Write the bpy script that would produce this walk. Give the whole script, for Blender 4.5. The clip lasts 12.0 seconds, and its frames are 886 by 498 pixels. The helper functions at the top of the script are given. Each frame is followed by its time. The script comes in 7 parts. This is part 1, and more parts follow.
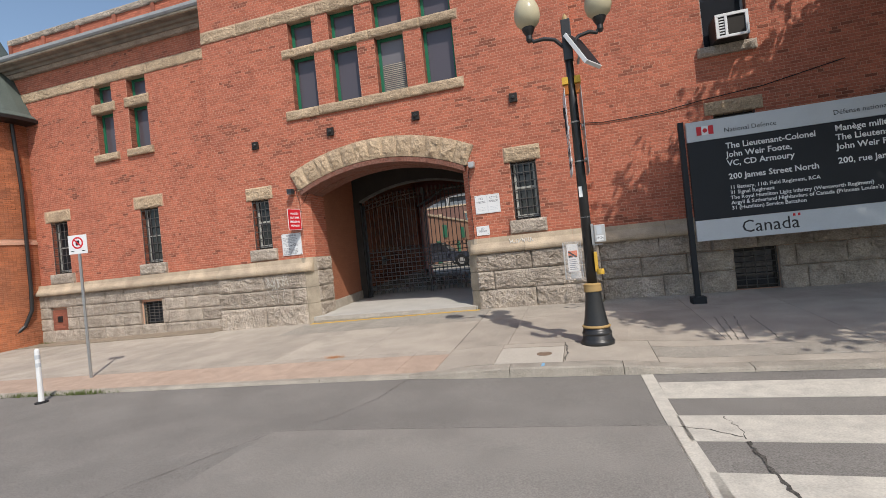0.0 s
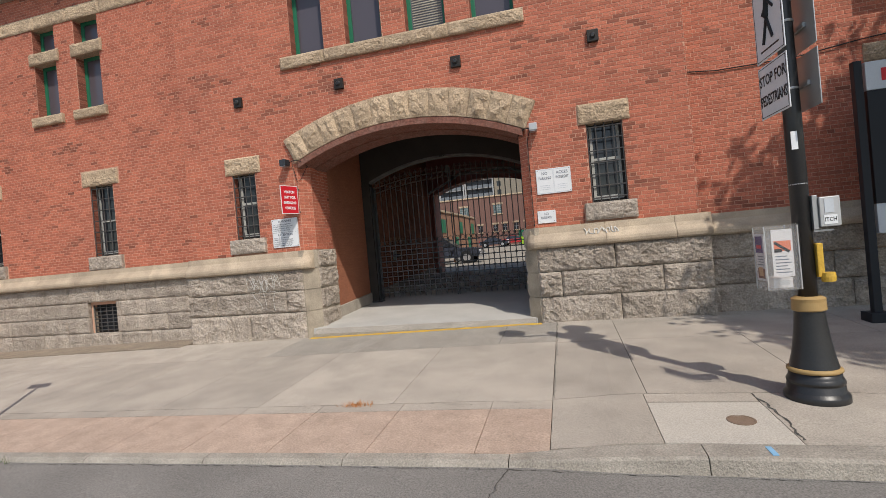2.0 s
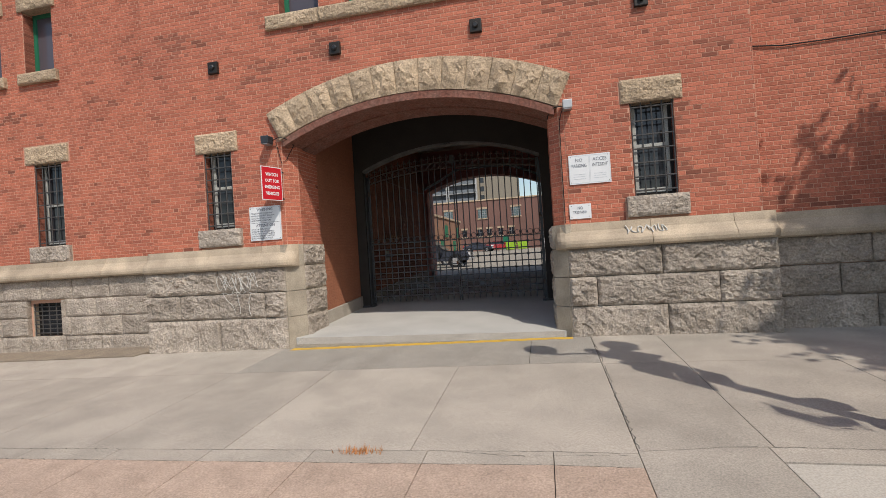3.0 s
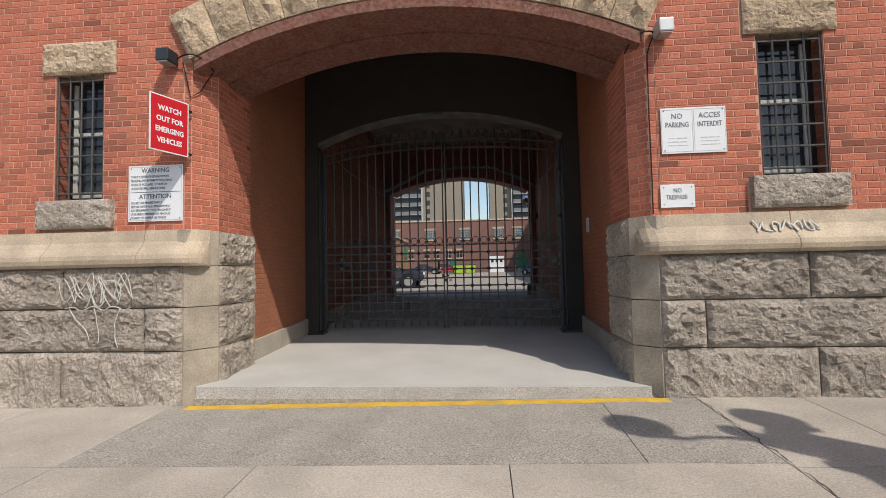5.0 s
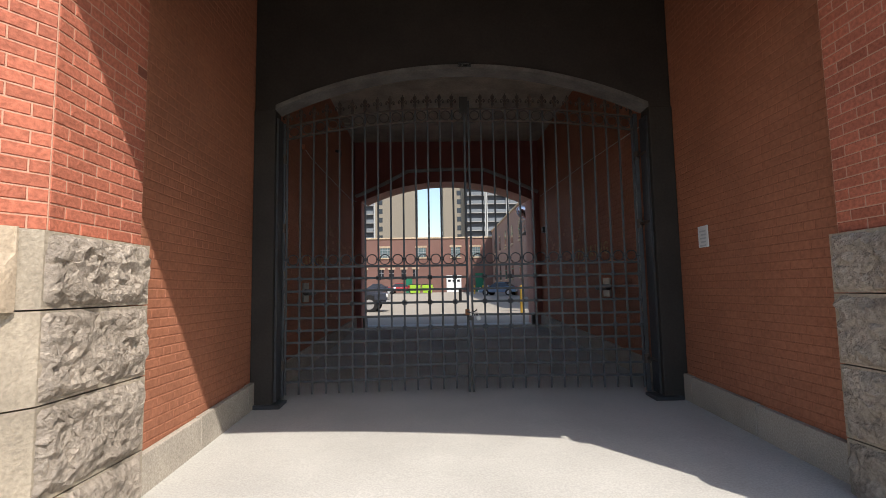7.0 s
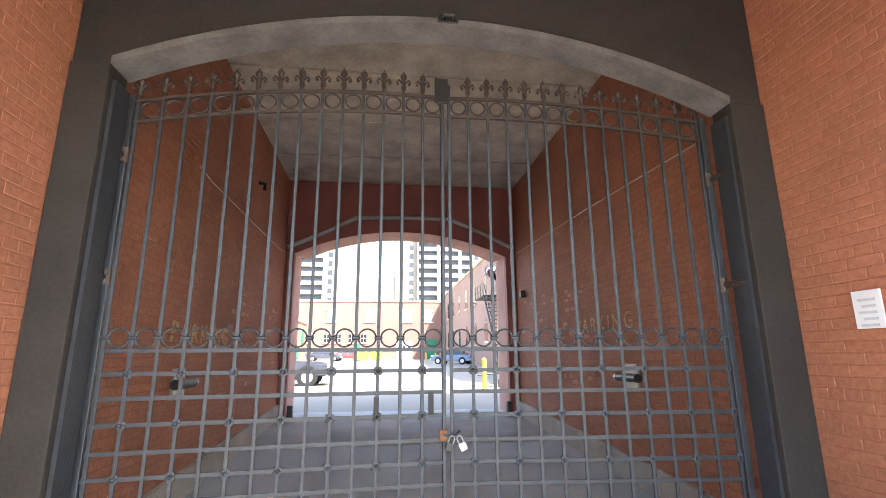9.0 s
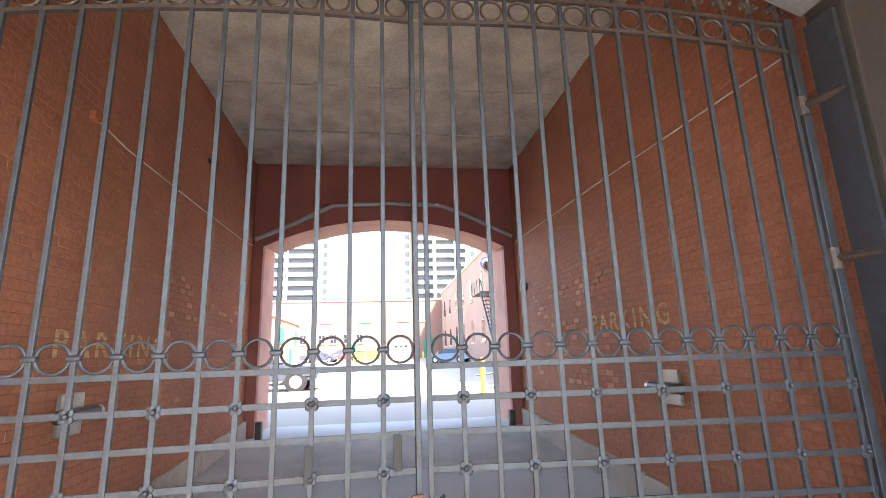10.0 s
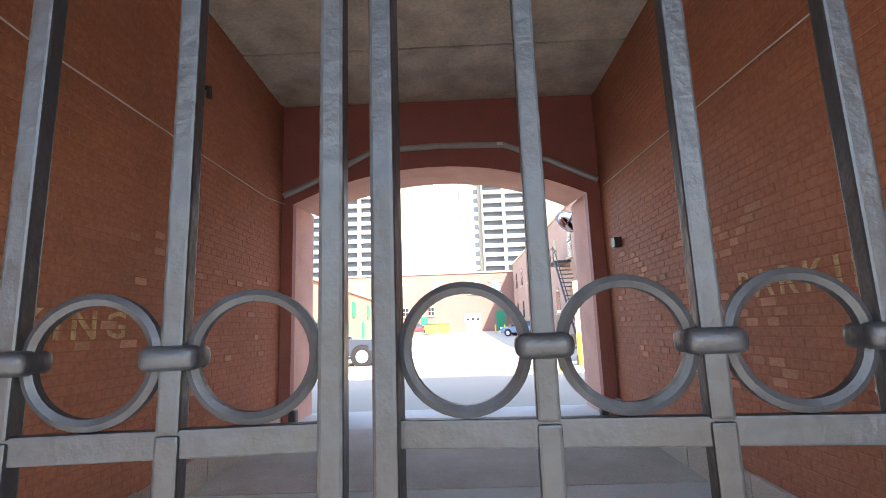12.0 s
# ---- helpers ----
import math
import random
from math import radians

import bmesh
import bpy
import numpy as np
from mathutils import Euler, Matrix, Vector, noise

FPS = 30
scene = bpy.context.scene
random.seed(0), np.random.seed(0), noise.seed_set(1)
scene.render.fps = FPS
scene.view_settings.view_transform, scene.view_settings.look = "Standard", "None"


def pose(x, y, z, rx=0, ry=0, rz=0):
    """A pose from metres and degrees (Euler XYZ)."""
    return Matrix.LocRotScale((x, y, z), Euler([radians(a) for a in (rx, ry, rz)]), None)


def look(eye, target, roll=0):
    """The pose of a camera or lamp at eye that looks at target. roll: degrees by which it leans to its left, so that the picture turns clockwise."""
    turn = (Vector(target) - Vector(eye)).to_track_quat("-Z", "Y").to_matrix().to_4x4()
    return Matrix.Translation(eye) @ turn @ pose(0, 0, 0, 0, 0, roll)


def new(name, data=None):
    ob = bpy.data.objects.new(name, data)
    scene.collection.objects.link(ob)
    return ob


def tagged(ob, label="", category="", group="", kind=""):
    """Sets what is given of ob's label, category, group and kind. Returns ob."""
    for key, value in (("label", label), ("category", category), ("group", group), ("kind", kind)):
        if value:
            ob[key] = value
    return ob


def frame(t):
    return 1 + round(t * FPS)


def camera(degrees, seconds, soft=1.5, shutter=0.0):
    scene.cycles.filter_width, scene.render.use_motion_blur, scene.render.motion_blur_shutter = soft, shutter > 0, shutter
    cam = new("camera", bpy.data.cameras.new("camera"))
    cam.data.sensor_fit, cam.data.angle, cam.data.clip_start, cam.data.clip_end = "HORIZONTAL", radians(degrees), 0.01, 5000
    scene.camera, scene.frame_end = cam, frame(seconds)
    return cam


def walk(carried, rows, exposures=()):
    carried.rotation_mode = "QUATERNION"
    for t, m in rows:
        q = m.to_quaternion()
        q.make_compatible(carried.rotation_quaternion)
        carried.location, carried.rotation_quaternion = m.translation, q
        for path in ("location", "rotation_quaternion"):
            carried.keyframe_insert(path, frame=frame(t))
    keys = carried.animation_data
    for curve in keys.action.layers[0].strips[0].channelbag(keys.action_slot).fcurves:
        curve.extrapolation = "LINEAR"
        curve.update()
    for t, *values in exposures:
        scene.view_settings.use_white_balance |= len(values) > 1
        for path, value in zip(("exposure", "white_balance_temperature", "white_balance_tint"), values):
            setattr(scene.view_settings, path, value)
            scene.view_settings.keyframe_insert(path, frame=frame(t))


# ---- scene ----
cam = camera(85.9, 12.0, soft=0.75)
PATH = [
    (0, (4.819, -11.449, 1.362), (4.268, -9.527, 1.376), -5.8),
    (0.5, (4.435, -10.716, 1.403), (3.874, -8.797, 1.444), -5.2),
    (1, (3.917, -10.077, 1.382), (3.371, -8.153, 1.426), -5.3),
    (1.5, (3.398, -9.429, 1.397), (2.862, -7.502, 1.414), -5.4),
    (2, (2.89, -8.831, 1.387), (2.39, -6.895, 1.384), -5.1),
    (2.5, (2.472, -8.153, 1.363), (2.01, -6.208, 1.356), -4.1),
    (3, (2.03, -7.571, 1.305), (1.613, -5.614, 1.316), -3.6),
    (3.2, (1.876, -7.326, 1.309), (1.483, -5.365, 1.319), -3.4),
    (4.8, (0.846, -5.042, 1.063), (0.657, -3.053, 1.152), -1.4),
    (5, (0.712, -4.764, 1.091), (0.544, -2.773, 1.191), -1.2),
    (5.5, (0.353, -4.071, 1.126), (0.224, -2.078, 1.242), -0.6),
    (6, (0.153, -3.356, 1.193), (0.059, -1.363, 1.328), -0.5),
    (6.5, (-0.131, -2.683, 1.27), (-0.153, -0.688, 1.409), -0.7),
    (7, (-0.361, -2.04, 1.283), (-0.318, -0.048, 1.457), -1.0),
    (7.5, (-0.414, -1.479, 1.394), (-0.339, 0.5, 1.672), -0.6),
    (9.5, (-0.321, 0.777, 1.57), (-0.041, 2.708, 2.012), -0.8),
    (10, (-0.125, 1.325, 1.622), (0.137, 3.261, 2.05), -1.8),
    (10.5, (-0.094, 1.827, 1.604), (0.155, 3.774, 1.988), -2.1),
    (11, (-0.018, 2.27, 1.63), (0.187, 4.231, 1.965), -2.1),
    (11.5, (0.1, 2.638, 1.656), (0.218, 4.609, 1.976), -2.0),
    (12, (0.146, 2.975, 1.664), (0.111, 4.947, 1.992), -2.0),
]
walk(cam, [(t, look(eye, target, roll)) for t, eye, target, roll in PATH],
     [(0, 0.0), (1.4, 0.0), (2.0, -0.1), (3.2, -0.1), (4.8, 0.0), (5.8, 0.05), (6.5, 0.3), (7.0, 0.65), (7.5, 1.6), (8.2, 2.6), (9.4, 3.4), (10, 3.6), (10.7, 3.48), (11.5, 3.25), (12, 3.2)])

# world and sun
SUN = Vector((0.50, -0.62, 1.0)).normalized()
world = bpy.data.worlds.new("world")
scene.world = world
world.use_nodes = True
wn = world.node_tree
sky = wn.nodes.new("ShaderNodeTexSky")
sky.sky_type = "NISHITA"
sky.sun_disc = False
sky.sun_elevation = math.asin(SUN.z)
sky.sun_rotation = math.atan2(SUN.x, SUN.y)
sky.air_density, sky.dust_density = 1.2, 1.5
wn.links.new(sky.outputs[0], wn.nodes["Background"].inputs[0])
wn.nodes["Background"].inputs[1].default_value = 0.15
sun = new("sun", bpy.data.lights.new("sun", "SUN"))
sun.data.energy, sun.data.angle, sun.data.color = 3.9, radians(0.53), (1.0, 0.93, 0.84)
sun.matrix_world = look(SUN * 60, (0, 0, 0))


# ---------------------------------------------------------------- materials
def mat(name, base, second=None, rough=0.8, metal=0.0, scale=3.0, fine=60.0, bump=0.15, spread=0.0, stain=0.35, spec=0.3, grain=0.13, lumps=0.0):
    """A surface with large stains, fine grain, relief and a tone that differs from piece to piece."""
    m = bpy.data.materials.new(name)
    m.use_nodes = True
    nt = m.node_tree
    ns, ln = nt.nodes, nt.links
    bs = ns["Principled BSDF"]
    bs.inputs["Roughness"].default_value = rough
    bs.inputs["Metallic"].default_value = metal
    bs.inputs["Specular IOR Level"].default_value = spec
    tc = ns.new("ShaderNodeTexCoord")
    geo = ns.new("ShaderNodeNewGeometry")
    big = ns.new("ShaderNodeTexNoise")
    big.inputs["Scale"].default_value = scale
    big.inputs["Detail"].default_value = 6
    ln.new(geo.outputs["Position"], big.inputs["Vector"])
    small = ns.new("ShaderNodeTexNoise")
    small.inputs["Scale"].default_value = fine
    small.inputs["Detail"].default_value = 4
    ln.new(geo.outputs["Position"], small.inputs["Vector"])
    second = second or tuple(c * 0.6 for c in base)
    ramp = ns.new("ShaderNodeValToRGB")
    ramp.color_ramp.elements[0].position, ramp.color_ramp.elements[1].position = 0.35, 0.68
    ln.new(big.outputs["Fac"], ramp.inputs[0])
    f1 = ns.new("ShaderNodeMath")
    f1.operation = "MULTIPLY"
    f1.inputs[1].default_value = stain
    ln.new(ramp.outputs[0], f1.inputs[0])
    mix = ns.new("ShaderNodeMix")
    mix.data_type = "RGBA"
    mix.inputs[6].default_value, mix.inputs[7].default_value = (*base, 1), (*second, 1)
    ln.new(f1.outputs[0], mix.inputs[0])
    # value: grain and piece
    hsv = ns.new("ShaderNodeHueSaturation")
    ln.new(mix.outputs[2], hsv.inputs["Color"])
    info = ns.new("ShaderNodeObjectInfo")
    add = ns.new("ShaderNodeMath")
    add.operation = "ADD"
    ln.new(geo.outputs["Random Per Island"], add.inputs[0])
    ln.new(info.outputs["Random"], add.inputs[1])
    fr = ns.new("ShaderNodeMath")
    fr.operation = "FRACT"
    ln.new(add.outputs[0], fr.inputs[0])
    mr = ns.new("ShaderNodeMapRange")
    mr.inputs[3].default_value, mr.inputs[4].default_value = 1 - spread, 1 + spread * 0.8
    ln.new(fr.outputs[0], mr.inputs[0])
    mr2 = ns.new("ShaderNodeMapRange")
    mr2.inputs[1].default_value, mr2.inputs[2].default_value = 0.3, 0.7
    mr2.inputs[3].default_value, mr2.inputs[4].default_value = 1 - grain, 1 + grain
    ln.new(small.outputs["Fac"], mr2.inputs[0])
    mul = ns.new("ShaderNodeMath")
    mul.operation = "MULTIPLY"
    ln.new(mr.outputs[0], mul.inputs[0])
    ln.new(mr2.outputs[0], mul.inputs[1])
    ln.new(mul.outputs[0], hsv.inputs["Value"])
    ln.new(hsv.outputs[0], bs.inputs["Base Color"])
    if bump:
        bp = ns.new("ShaderNodeBump")
        bp.inputs["Strength"].default_value = bump
        bp.inputs["Distance"].default_value = 0.02
        if lumps:
            mid = ns.new("ShaderNodeTexNoise")
            mid.inputs["Scale"].default_value = fine * 0.28
            mid.inputs["Detail"].default_value = 8
            mid.inputs["Roughness"].default_value = 0.7
            ln.new(geo.outputs["Position"], mid.inputs["Vector"])
            both = ns.new("ShaderNodeMath")
            both.operation = "MULTIPLY_ADD"
            both.inputs[1].default_value = lumps
            ln.new(mid.outputs["Fac"], both.inputs[0])
            ln.new(small.outputs["Fac"], both.inputs[2])
            ln.new(both.outputs[0], bp.inputs["Height"])
        else:
            ln.new(small.outputs["Fac"], bp.inputs["Height"])
        ln.new(bp.outputs[0], bs.inputs["Normal"])
    return m


def plain(name, base, rough=0.5, metal=0.0, **more):
    return mat(name, base, rough=rough, metal=metal, stain=more.pop("stain", 0.15), bump=more.pop("bump", 0.015), grain=more.pop("grain", 0.035), **more)


BRICK = mat("brick_red", (0.452, 0.148, 0.09), (0.31, 0.1, 0.068), 0.88, scale=0.9, fine=45, bump=0.3, spread=0.19, stain=0.5, grain=0.24)
BRICK_OLD = mat("brick_orange", (0.42, 0.15, 0.07), (0.2, 0.09, 0.06), 0.9, scale=1.2, fine=40, bump=0.3, spread=0.22, stain=0.5)
BRICK_DARK = mat("brick_repair", (0.29, 0.1, 0.064), (0.15, 0.06, 0.045), 0.9, scale=2, fine=45, bump=0.25, spread=0.25)
MORTAR = mat("mortar_pale", (0.54, 0.32, 0.23), (0.42, 0.235, 0.165), 0.95, scale=2, fine=120, bump=0.2)
PAINTED = mat("brick_painted", (0.35, 0.14, 0.08), (0.24, 0.1, 0.058), 0.7, scale=1.1, fine=30, bump=0.2, spread=0.06, stain=0.6, grain=0.16)
PAINTED_J = mat("mortar_painted", (0.31, 0.124, 0.072), (0.205, 0.085, 0.052), 0.85, scale=1.5, fine=60, bump=0.2)
STONE = mat("sandstone_grey", (0.48, 0.412, 0.345), (0.255, 0.214, 0.175), 0.93, scale=3.2, fine=34, bump=1.0, spread=0.14, stain=0.7, lumps=4.0, grain=0.26)
STONE_B = mat("sandstone_buff", (0.52, 0.395, 0.27), (0.3, 0.225, 0.155), 0.92, scale=3.2, fine=34, bump=0.8, spread=0.12, stain=0.6, lumps=3.2, grain=0.26)
STONE_S = mat("sandstone_smooth", (0.42, 0.36, 0.28), (0.22, 0.19, 0.15), 0.88, scale=3.0, fine=55, bump=0.35, spread=0.12, stain=0.75, lumps=1.2, grain=0.16)
LEDGE = mat("sandstone_moulded", (0.48, 0.388, 0.285), (0.27, 0.22, 0.166), 0.86, scale=2.6, fine=55, bump=0.3, spread=0.1, stain=0.65, lumps=1.0, grain=0.14)
# near-black base colour of the cross wall and the gate piers
DARKWALL = mat("dark_plaster", (0.036, 0.031, 0.028), (0.022, 0.02, 0.018), 0.8, scale=3, fine=40, bump=0.15, stain=0.7)
KERB = mat("concrete_kerb", (0.37, 0.335, 0.285), (0.22, 0.198, 0.168), 0.92, scale=3, fine=70, bump=0.6, spread=0.12, stain=0.7, grain=0.25, lumps=1.5)
STONE_J = mat("stone_joint", (0.2, 0.175, 0.14), None, 0.95)
CONC = mat("concrete_walk", (0.405, 0.36, 0.305), (0.25, 0.225, 0.19), 0.9, scale=1.6, fine=80, bump=0.25, spread=0.09, stain=0.6, grain=0.22)
CONC_N = mat("concrete_pale", (0.44, 0.425, 0.395), (0.32, 0.307, 0.285), 0.85, scale=1.4, fine=80, bump=0.12, spread=0.04, stain=0.5)
CONC_C = mat("concrete_ceiling", (0.48, 0.43, 0.35), (0.26, 0.23, 0.185), 0.9, scale=2.2, fine=30, bump=0.3, spread=0.08, stain=0.8)
DIRT = mat("packed_dirt", (0.29, 0.235, 0.175), (0.19, 0.155, 0.12), 0.95, scale=3, fine=60, bump=0.6, stain=0.7, grain=0.3, lumps=1.5)
CONC_M = mat("concrete_newer", (0.44, 0.405, 0.35), (0.35, 0.32, 0.28), 0.88, scale=1.8, fine=80, bump=0.2, stain=0.5, grain=0.18)
SLAB_R = mat("concrete_red", (0.43, 0.325, 0.255), (0.29, 0.22, 0.172), 0.92, scale=4.5, fine=60, bump=0.6, spread=0.08, stain=0.55, grain=0.22)
ASPH = mat("asphalt_worn", (0.205, 0.193, 0.177), (0.14, 0.132, 0.122), 0.93, scale=1.3, fine=75, bump=0.3, stain=0.6, grain=0.3)
ASPH_P = mat("asphalt_pale", (0.335, 0.306, 0.265), (0.235, 0.213, 0.183), 0.93, scale=2.5, fine=80, bump=0.7, stain=0.6, grain=0.48)
ASPH_D = mat("asphalt_patch", (0.235, 0.22, 0.2), (0.17, 0.16, 0.147), 0.93, scale=1.6, fine=80, bump=0.3, stain=0.55, grain=0.2)
ROADPAINT = mat("road_paint_white", (0.52, 0.49, 0.43), (0.33, 0.31, 0.28), 0.85, scale=5, fine=60, bump=0.15, stain=0.6)
YELLOW = mat("paint_yellow", (0.62, 0.38, 0.045), (0.36, 0.24, 0.06), 0.7, scale=6, fine=60, bump=0.1, stain=0.6)
RUSTED = mat("iron_rusted", (0.042, 0.036, 0.033), (0.075, 0.042, 0.026), 0.5, 0.3, scale=18, fine=60, bump=0.3, stain=0.7, spec=0.6)
IRON = mat("iron_grey", (0.037, 0.043, 0.053), (0.028, 0.025, 0.023), 0.42, 0.2, scale=14, fine=55, bump=0.14, stain=0.6, spec=0.5)
BLACK = mat("paint_black", (0.018, 0.018, 0.019), (0.03, 0.028, 0.026), 0.38, scale=4, fine=60, bump=0.06, spec=0.5)
DARK = mat("paint_dark_brown", (0.02, 0.017, 0.015), (0.034, 0.028, 0.023), 0.5, scale=3, fine=50, bump=0.1)
MAROON = mat("paint_maroon", (0.26, 0.09, 0.078), (0.18, 0.068, 0.06), 0.6, scale=3, fine=40, bump=0.12)
GREEN = plain("paint_green", (0.02, 0.15, 0.082), 0.45)
STEEL = plain("steel_galvanised", (0.42, 0.42, 0.42), 0.4, 0.7)
ALU = plain("aluminium_grey", (0.5, 0.5, 0.5), 0.4, 0.5)
WHITE = plain("white_sign", (0.72, 0.73, 0.74), 0.45)
RED = plain("red_sign", (0.55, 0.02, 0.03), 0.4)
INK_G = plain("ink_faded", (0.15, 0.16, 0.19), 0.6)
INK = plain("ink_black", (0.02, 0.02, 0.022), 0.5)
GREYB = plain("sign_charcoal", (0.012, 0.015, 0.02), 0.55)
SILVER = plain("sign_silver", (0.5, 0.53, 0.56), 0.4)
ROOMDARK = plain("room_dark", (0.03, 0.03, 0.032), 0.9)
GOLD = plain("paint_gold", (0.36, 0.24, 0.1), 0.5)
SLATE = mat("slate_roof", (0.09, 0.11, 0.1), (0.05, 0.065, 0.06), 0.7, scale=3, fine=40, bump=0.3, spread=0.2)
LEAD = mat("lead_flashing", (0.36, 0.37, 0.38), (0.22, 0.23, 0.24), 0.6, 0.2, scale=3, fine=40, bump=0.1)
RUBBER = plain("rubber", (0.015, 0.015, 0.016), 0.85)
FIN = plain("concrete_fin", (0.4, 0.4, 0.39), 0.8)
CREAM = mat("concrete_cream", (0.24, 0.21, 0.165), (0.21, 0.18, 0.145), 0.9, scale=0.1, fine=4, bump=0.05, stain=0.4)
LEAF = mat("leaf_green", (0.07, 0.12, 0.03), (0.05, 0.08, 0.02), 0.7, scale=4, fine=30, bump=0.1, spread=0.3)
BARK = mat("bark", (0.12, 0.09, 0.065), None, 0.95, scale=6, fine=30, bump=0.6)


SASH = mat("sash_grey", (0.42, 0.42, 0.39), (0.3, 0.3, 0.28), 0.6, scale=8, fine=60, bump=0.1)
GRILLE = mat("grille_iron", (0.045, 0.047, 0.05), (0.09, 0.07, 0.055), 0.5, scale=9, fine=70, bump=0.15, stain=0.6, spec=0.5)


def glass(name, tint, rough=0.04):
    m = bpy.data.materials.new(name)
    m.use_nodes = True
    bs = m.node_tree.nodes["Principled BSDF"]
    bs.inputs["Base Color"].default_value = (*tint, 1)
    bs.inputs["Roughness"].default_value = rough
    bs.inputs["Specular IOR Level"].default_value = 0.5
    return m


PANE = glass("window_glass", (0.025, 0.027, 0.032))
# upper panes: the sky's grey-violet reflection is mixed into the base colour
PANE_U = glass("window_glass_sky_tint", (0.085, 0.075, 0.088), 0.08)
PANE_L = glass("window_glass_blind", (0.16, 0.15, 0.16), 0.1)
CLEAR = bpy.data.materials.new("clear_plastic")
CLEAR.use_nodes = True
CLEAR.node_tree.nodes["Principled BSDF"].inputs["Alpha"].default_value = 0.07
CLEAR.node_tree.nodes["Principled BSDF"].inputs["Roughness"].default_value = 0.12
FROST = plain("globe_frosted", (0.5, 0.45, 0.31), 0.25)


# ---------------------------------------------------------------- mesh helpers
def part(name, bm, material, parent=None, label="", smooth=False):
    me = bpy.data.meshes.new(name)
    if isinstance(bm, tuple):
        me.from_pydata(bm[0], [], bm[1])
    else:
        bm.normal_update()
        bm.to_mesh(me)
        bm.free()
    me.materials.append(material)
    if smooth:
        me.polygons.foreach_set("use_smooth", [True] * len(me.polygons))
    ob = new(name, me)
    if parent is not None:
        ob.parent = parent
    if label:
        ob["label"] = label
    return ob


def thing(name, label, category, group="", at=(0, 0, 0), turn=0.0):
    ob = new(name)
    ob.empty_display_size = 0.1
    ob.matrix_basis = pose(*at, 0, 0, turn)
    return tagged(ob, label, category, group)


def struct(name, bm, material, label, category):
    return tagged(part(name, bm, material), label, category, kind="structure")


def box(bm, x0, x1, y0, y1, z0, z1, bevel=0.0):
    vs = [bm.verts.new(p) for p in ((x0, y0, z0), (x1, y0, z0), (x1, y1, z0), (x0, y1, z0), (x0, y0, z1), (x1, y0, z1), (x1, y1, z1), (x0, y1, z1))]
    fs = [bm.faces.new([vs[i] for i in f]) for f in ((0, 3, 2, 1), (4, 5, 6, 7), (0, 1, 5, 4), (1, 2, 6, 5), (2, 3, 7, 6), (3, 0, 4, 7))]
    if bevel:
        es = list({e for f in fs for e in f.edges})
        bmesh.ops.bevel(bm, geom=es, offset=bevel, segments=3 if bevel > 0.01 and x1 - x0 < 0.06 else 2, affect="EDGES", profile=0.6)
    return bm


def bx(x0, x1, y0, y1, z0, z1, bevel=0.0):
    return box(bmesh.new(), x0, x1, y0, y1, z0, z1, bevel)


def cyl(bm, p, q, r, r2=None, seg=12, caps=True):
    """A round bar from p to q."""
    p, q = Vector(p), Vector(q)
    d = q - p
    m = Matrix.Translation((p + q) / 2) @ d.to_track_quat("Z", "Y").to_matrix().to_4x4()
    bmesh.ops.create_cone(bm, cap_ends=caps, segments=seg, radius1=r, radius2=r if r2 is None else r2, depth=d.length, matrix=m)
    return bm


def lathe(profile, seg=24, at=(0, 0, 0), bm=None):
    bm = bm or bmesh.new()
    rings = []
    for r, z in profile:
        rings.append([bm.verts.new((at[0] + r * math.cos(2 * math.pi * i / seg), at[1] + r * math.sin(2 * math.pi * i / seg), at[2] + z)) for i in range(seg)])
    for a, b in zip(rings, rings[1:]):
        for i in range(seg):
            bm.faces.new((a[i], a[(i + 1) % seg], b[(i + 1) % seg], b[i]))
    bm.faces.new(list(reversed(rings[0])))
    bm.faces.new(rings[-1])
    return bm


def tube(points, r, seg=8, bm=None):
    """A bent round rod along the points, in one piece."""
    bm = bm or bmesh.new()
    pts = [Vector(p) for p in points]
    rings = []
    side = None
    for i, p in enumerate(pts):
        d = (pts[min(i + 1, len(pts) - 1)] - pts[max(i - 1, 0)]).normalized()
        ref = side if side is not None else (Vector((0, 0, 1)) if abs(d.z) < 0.9 else Vector((1, 0, 0)))
        side = (ref - d * ref.dot(d)).normalized()
        up = d.cross(side)
        rings.append([bm.verts.new(p + (side * math.cos(2 * math.pi * k / seg) + up * math.sin(2 * math.pi * k / seg)) * r) for k in range(seg)])
    new_faces = []
    for a, b in zip(rings, rings[1:]):
        for k in range(seg):
            new_faces.append(bm.faces.new((a[k], a[(k + 1) % seg], b[(k + 1) % seg], b[k])))
    new_faces += [bm.faces.new(rings[0]), bm.faces.new(list(reversed(rings[-1])))]
    bmesh.ops.recalc_face_normals(bm, faces=new_faces)
    return bm


def ring(bm, c, r, w, d, seg=20):
    """A flat ring standing in the xz plane, w wide in the plane and d deep."""
    c = Vector(c)
    cs = []
    for i in range(seg):
        a = 2 * math.pi * i / seg
        u = Vector((math.cos(a), 0, math.sin(a)))
        cs.append([bm.verts.new(c + u * rr + Vector((0, yy, 0))) for rr, yy in ((r - w / 2, -d * 0.3), (r, -d / 2), (r + w / 2, -d * 0.3), (r + w / 2, d * 0.3), (r, d / 2), (r - w / 2, d * 0.3))])
    for i in range(seg):
        a, b = cs[i], cs[(i + 1) % seg]
        for k in range(6):
            bm.faces.new((a[k], a[(k + 1) % 6], b[(k + 1) % 6], b[k]))
    return bm


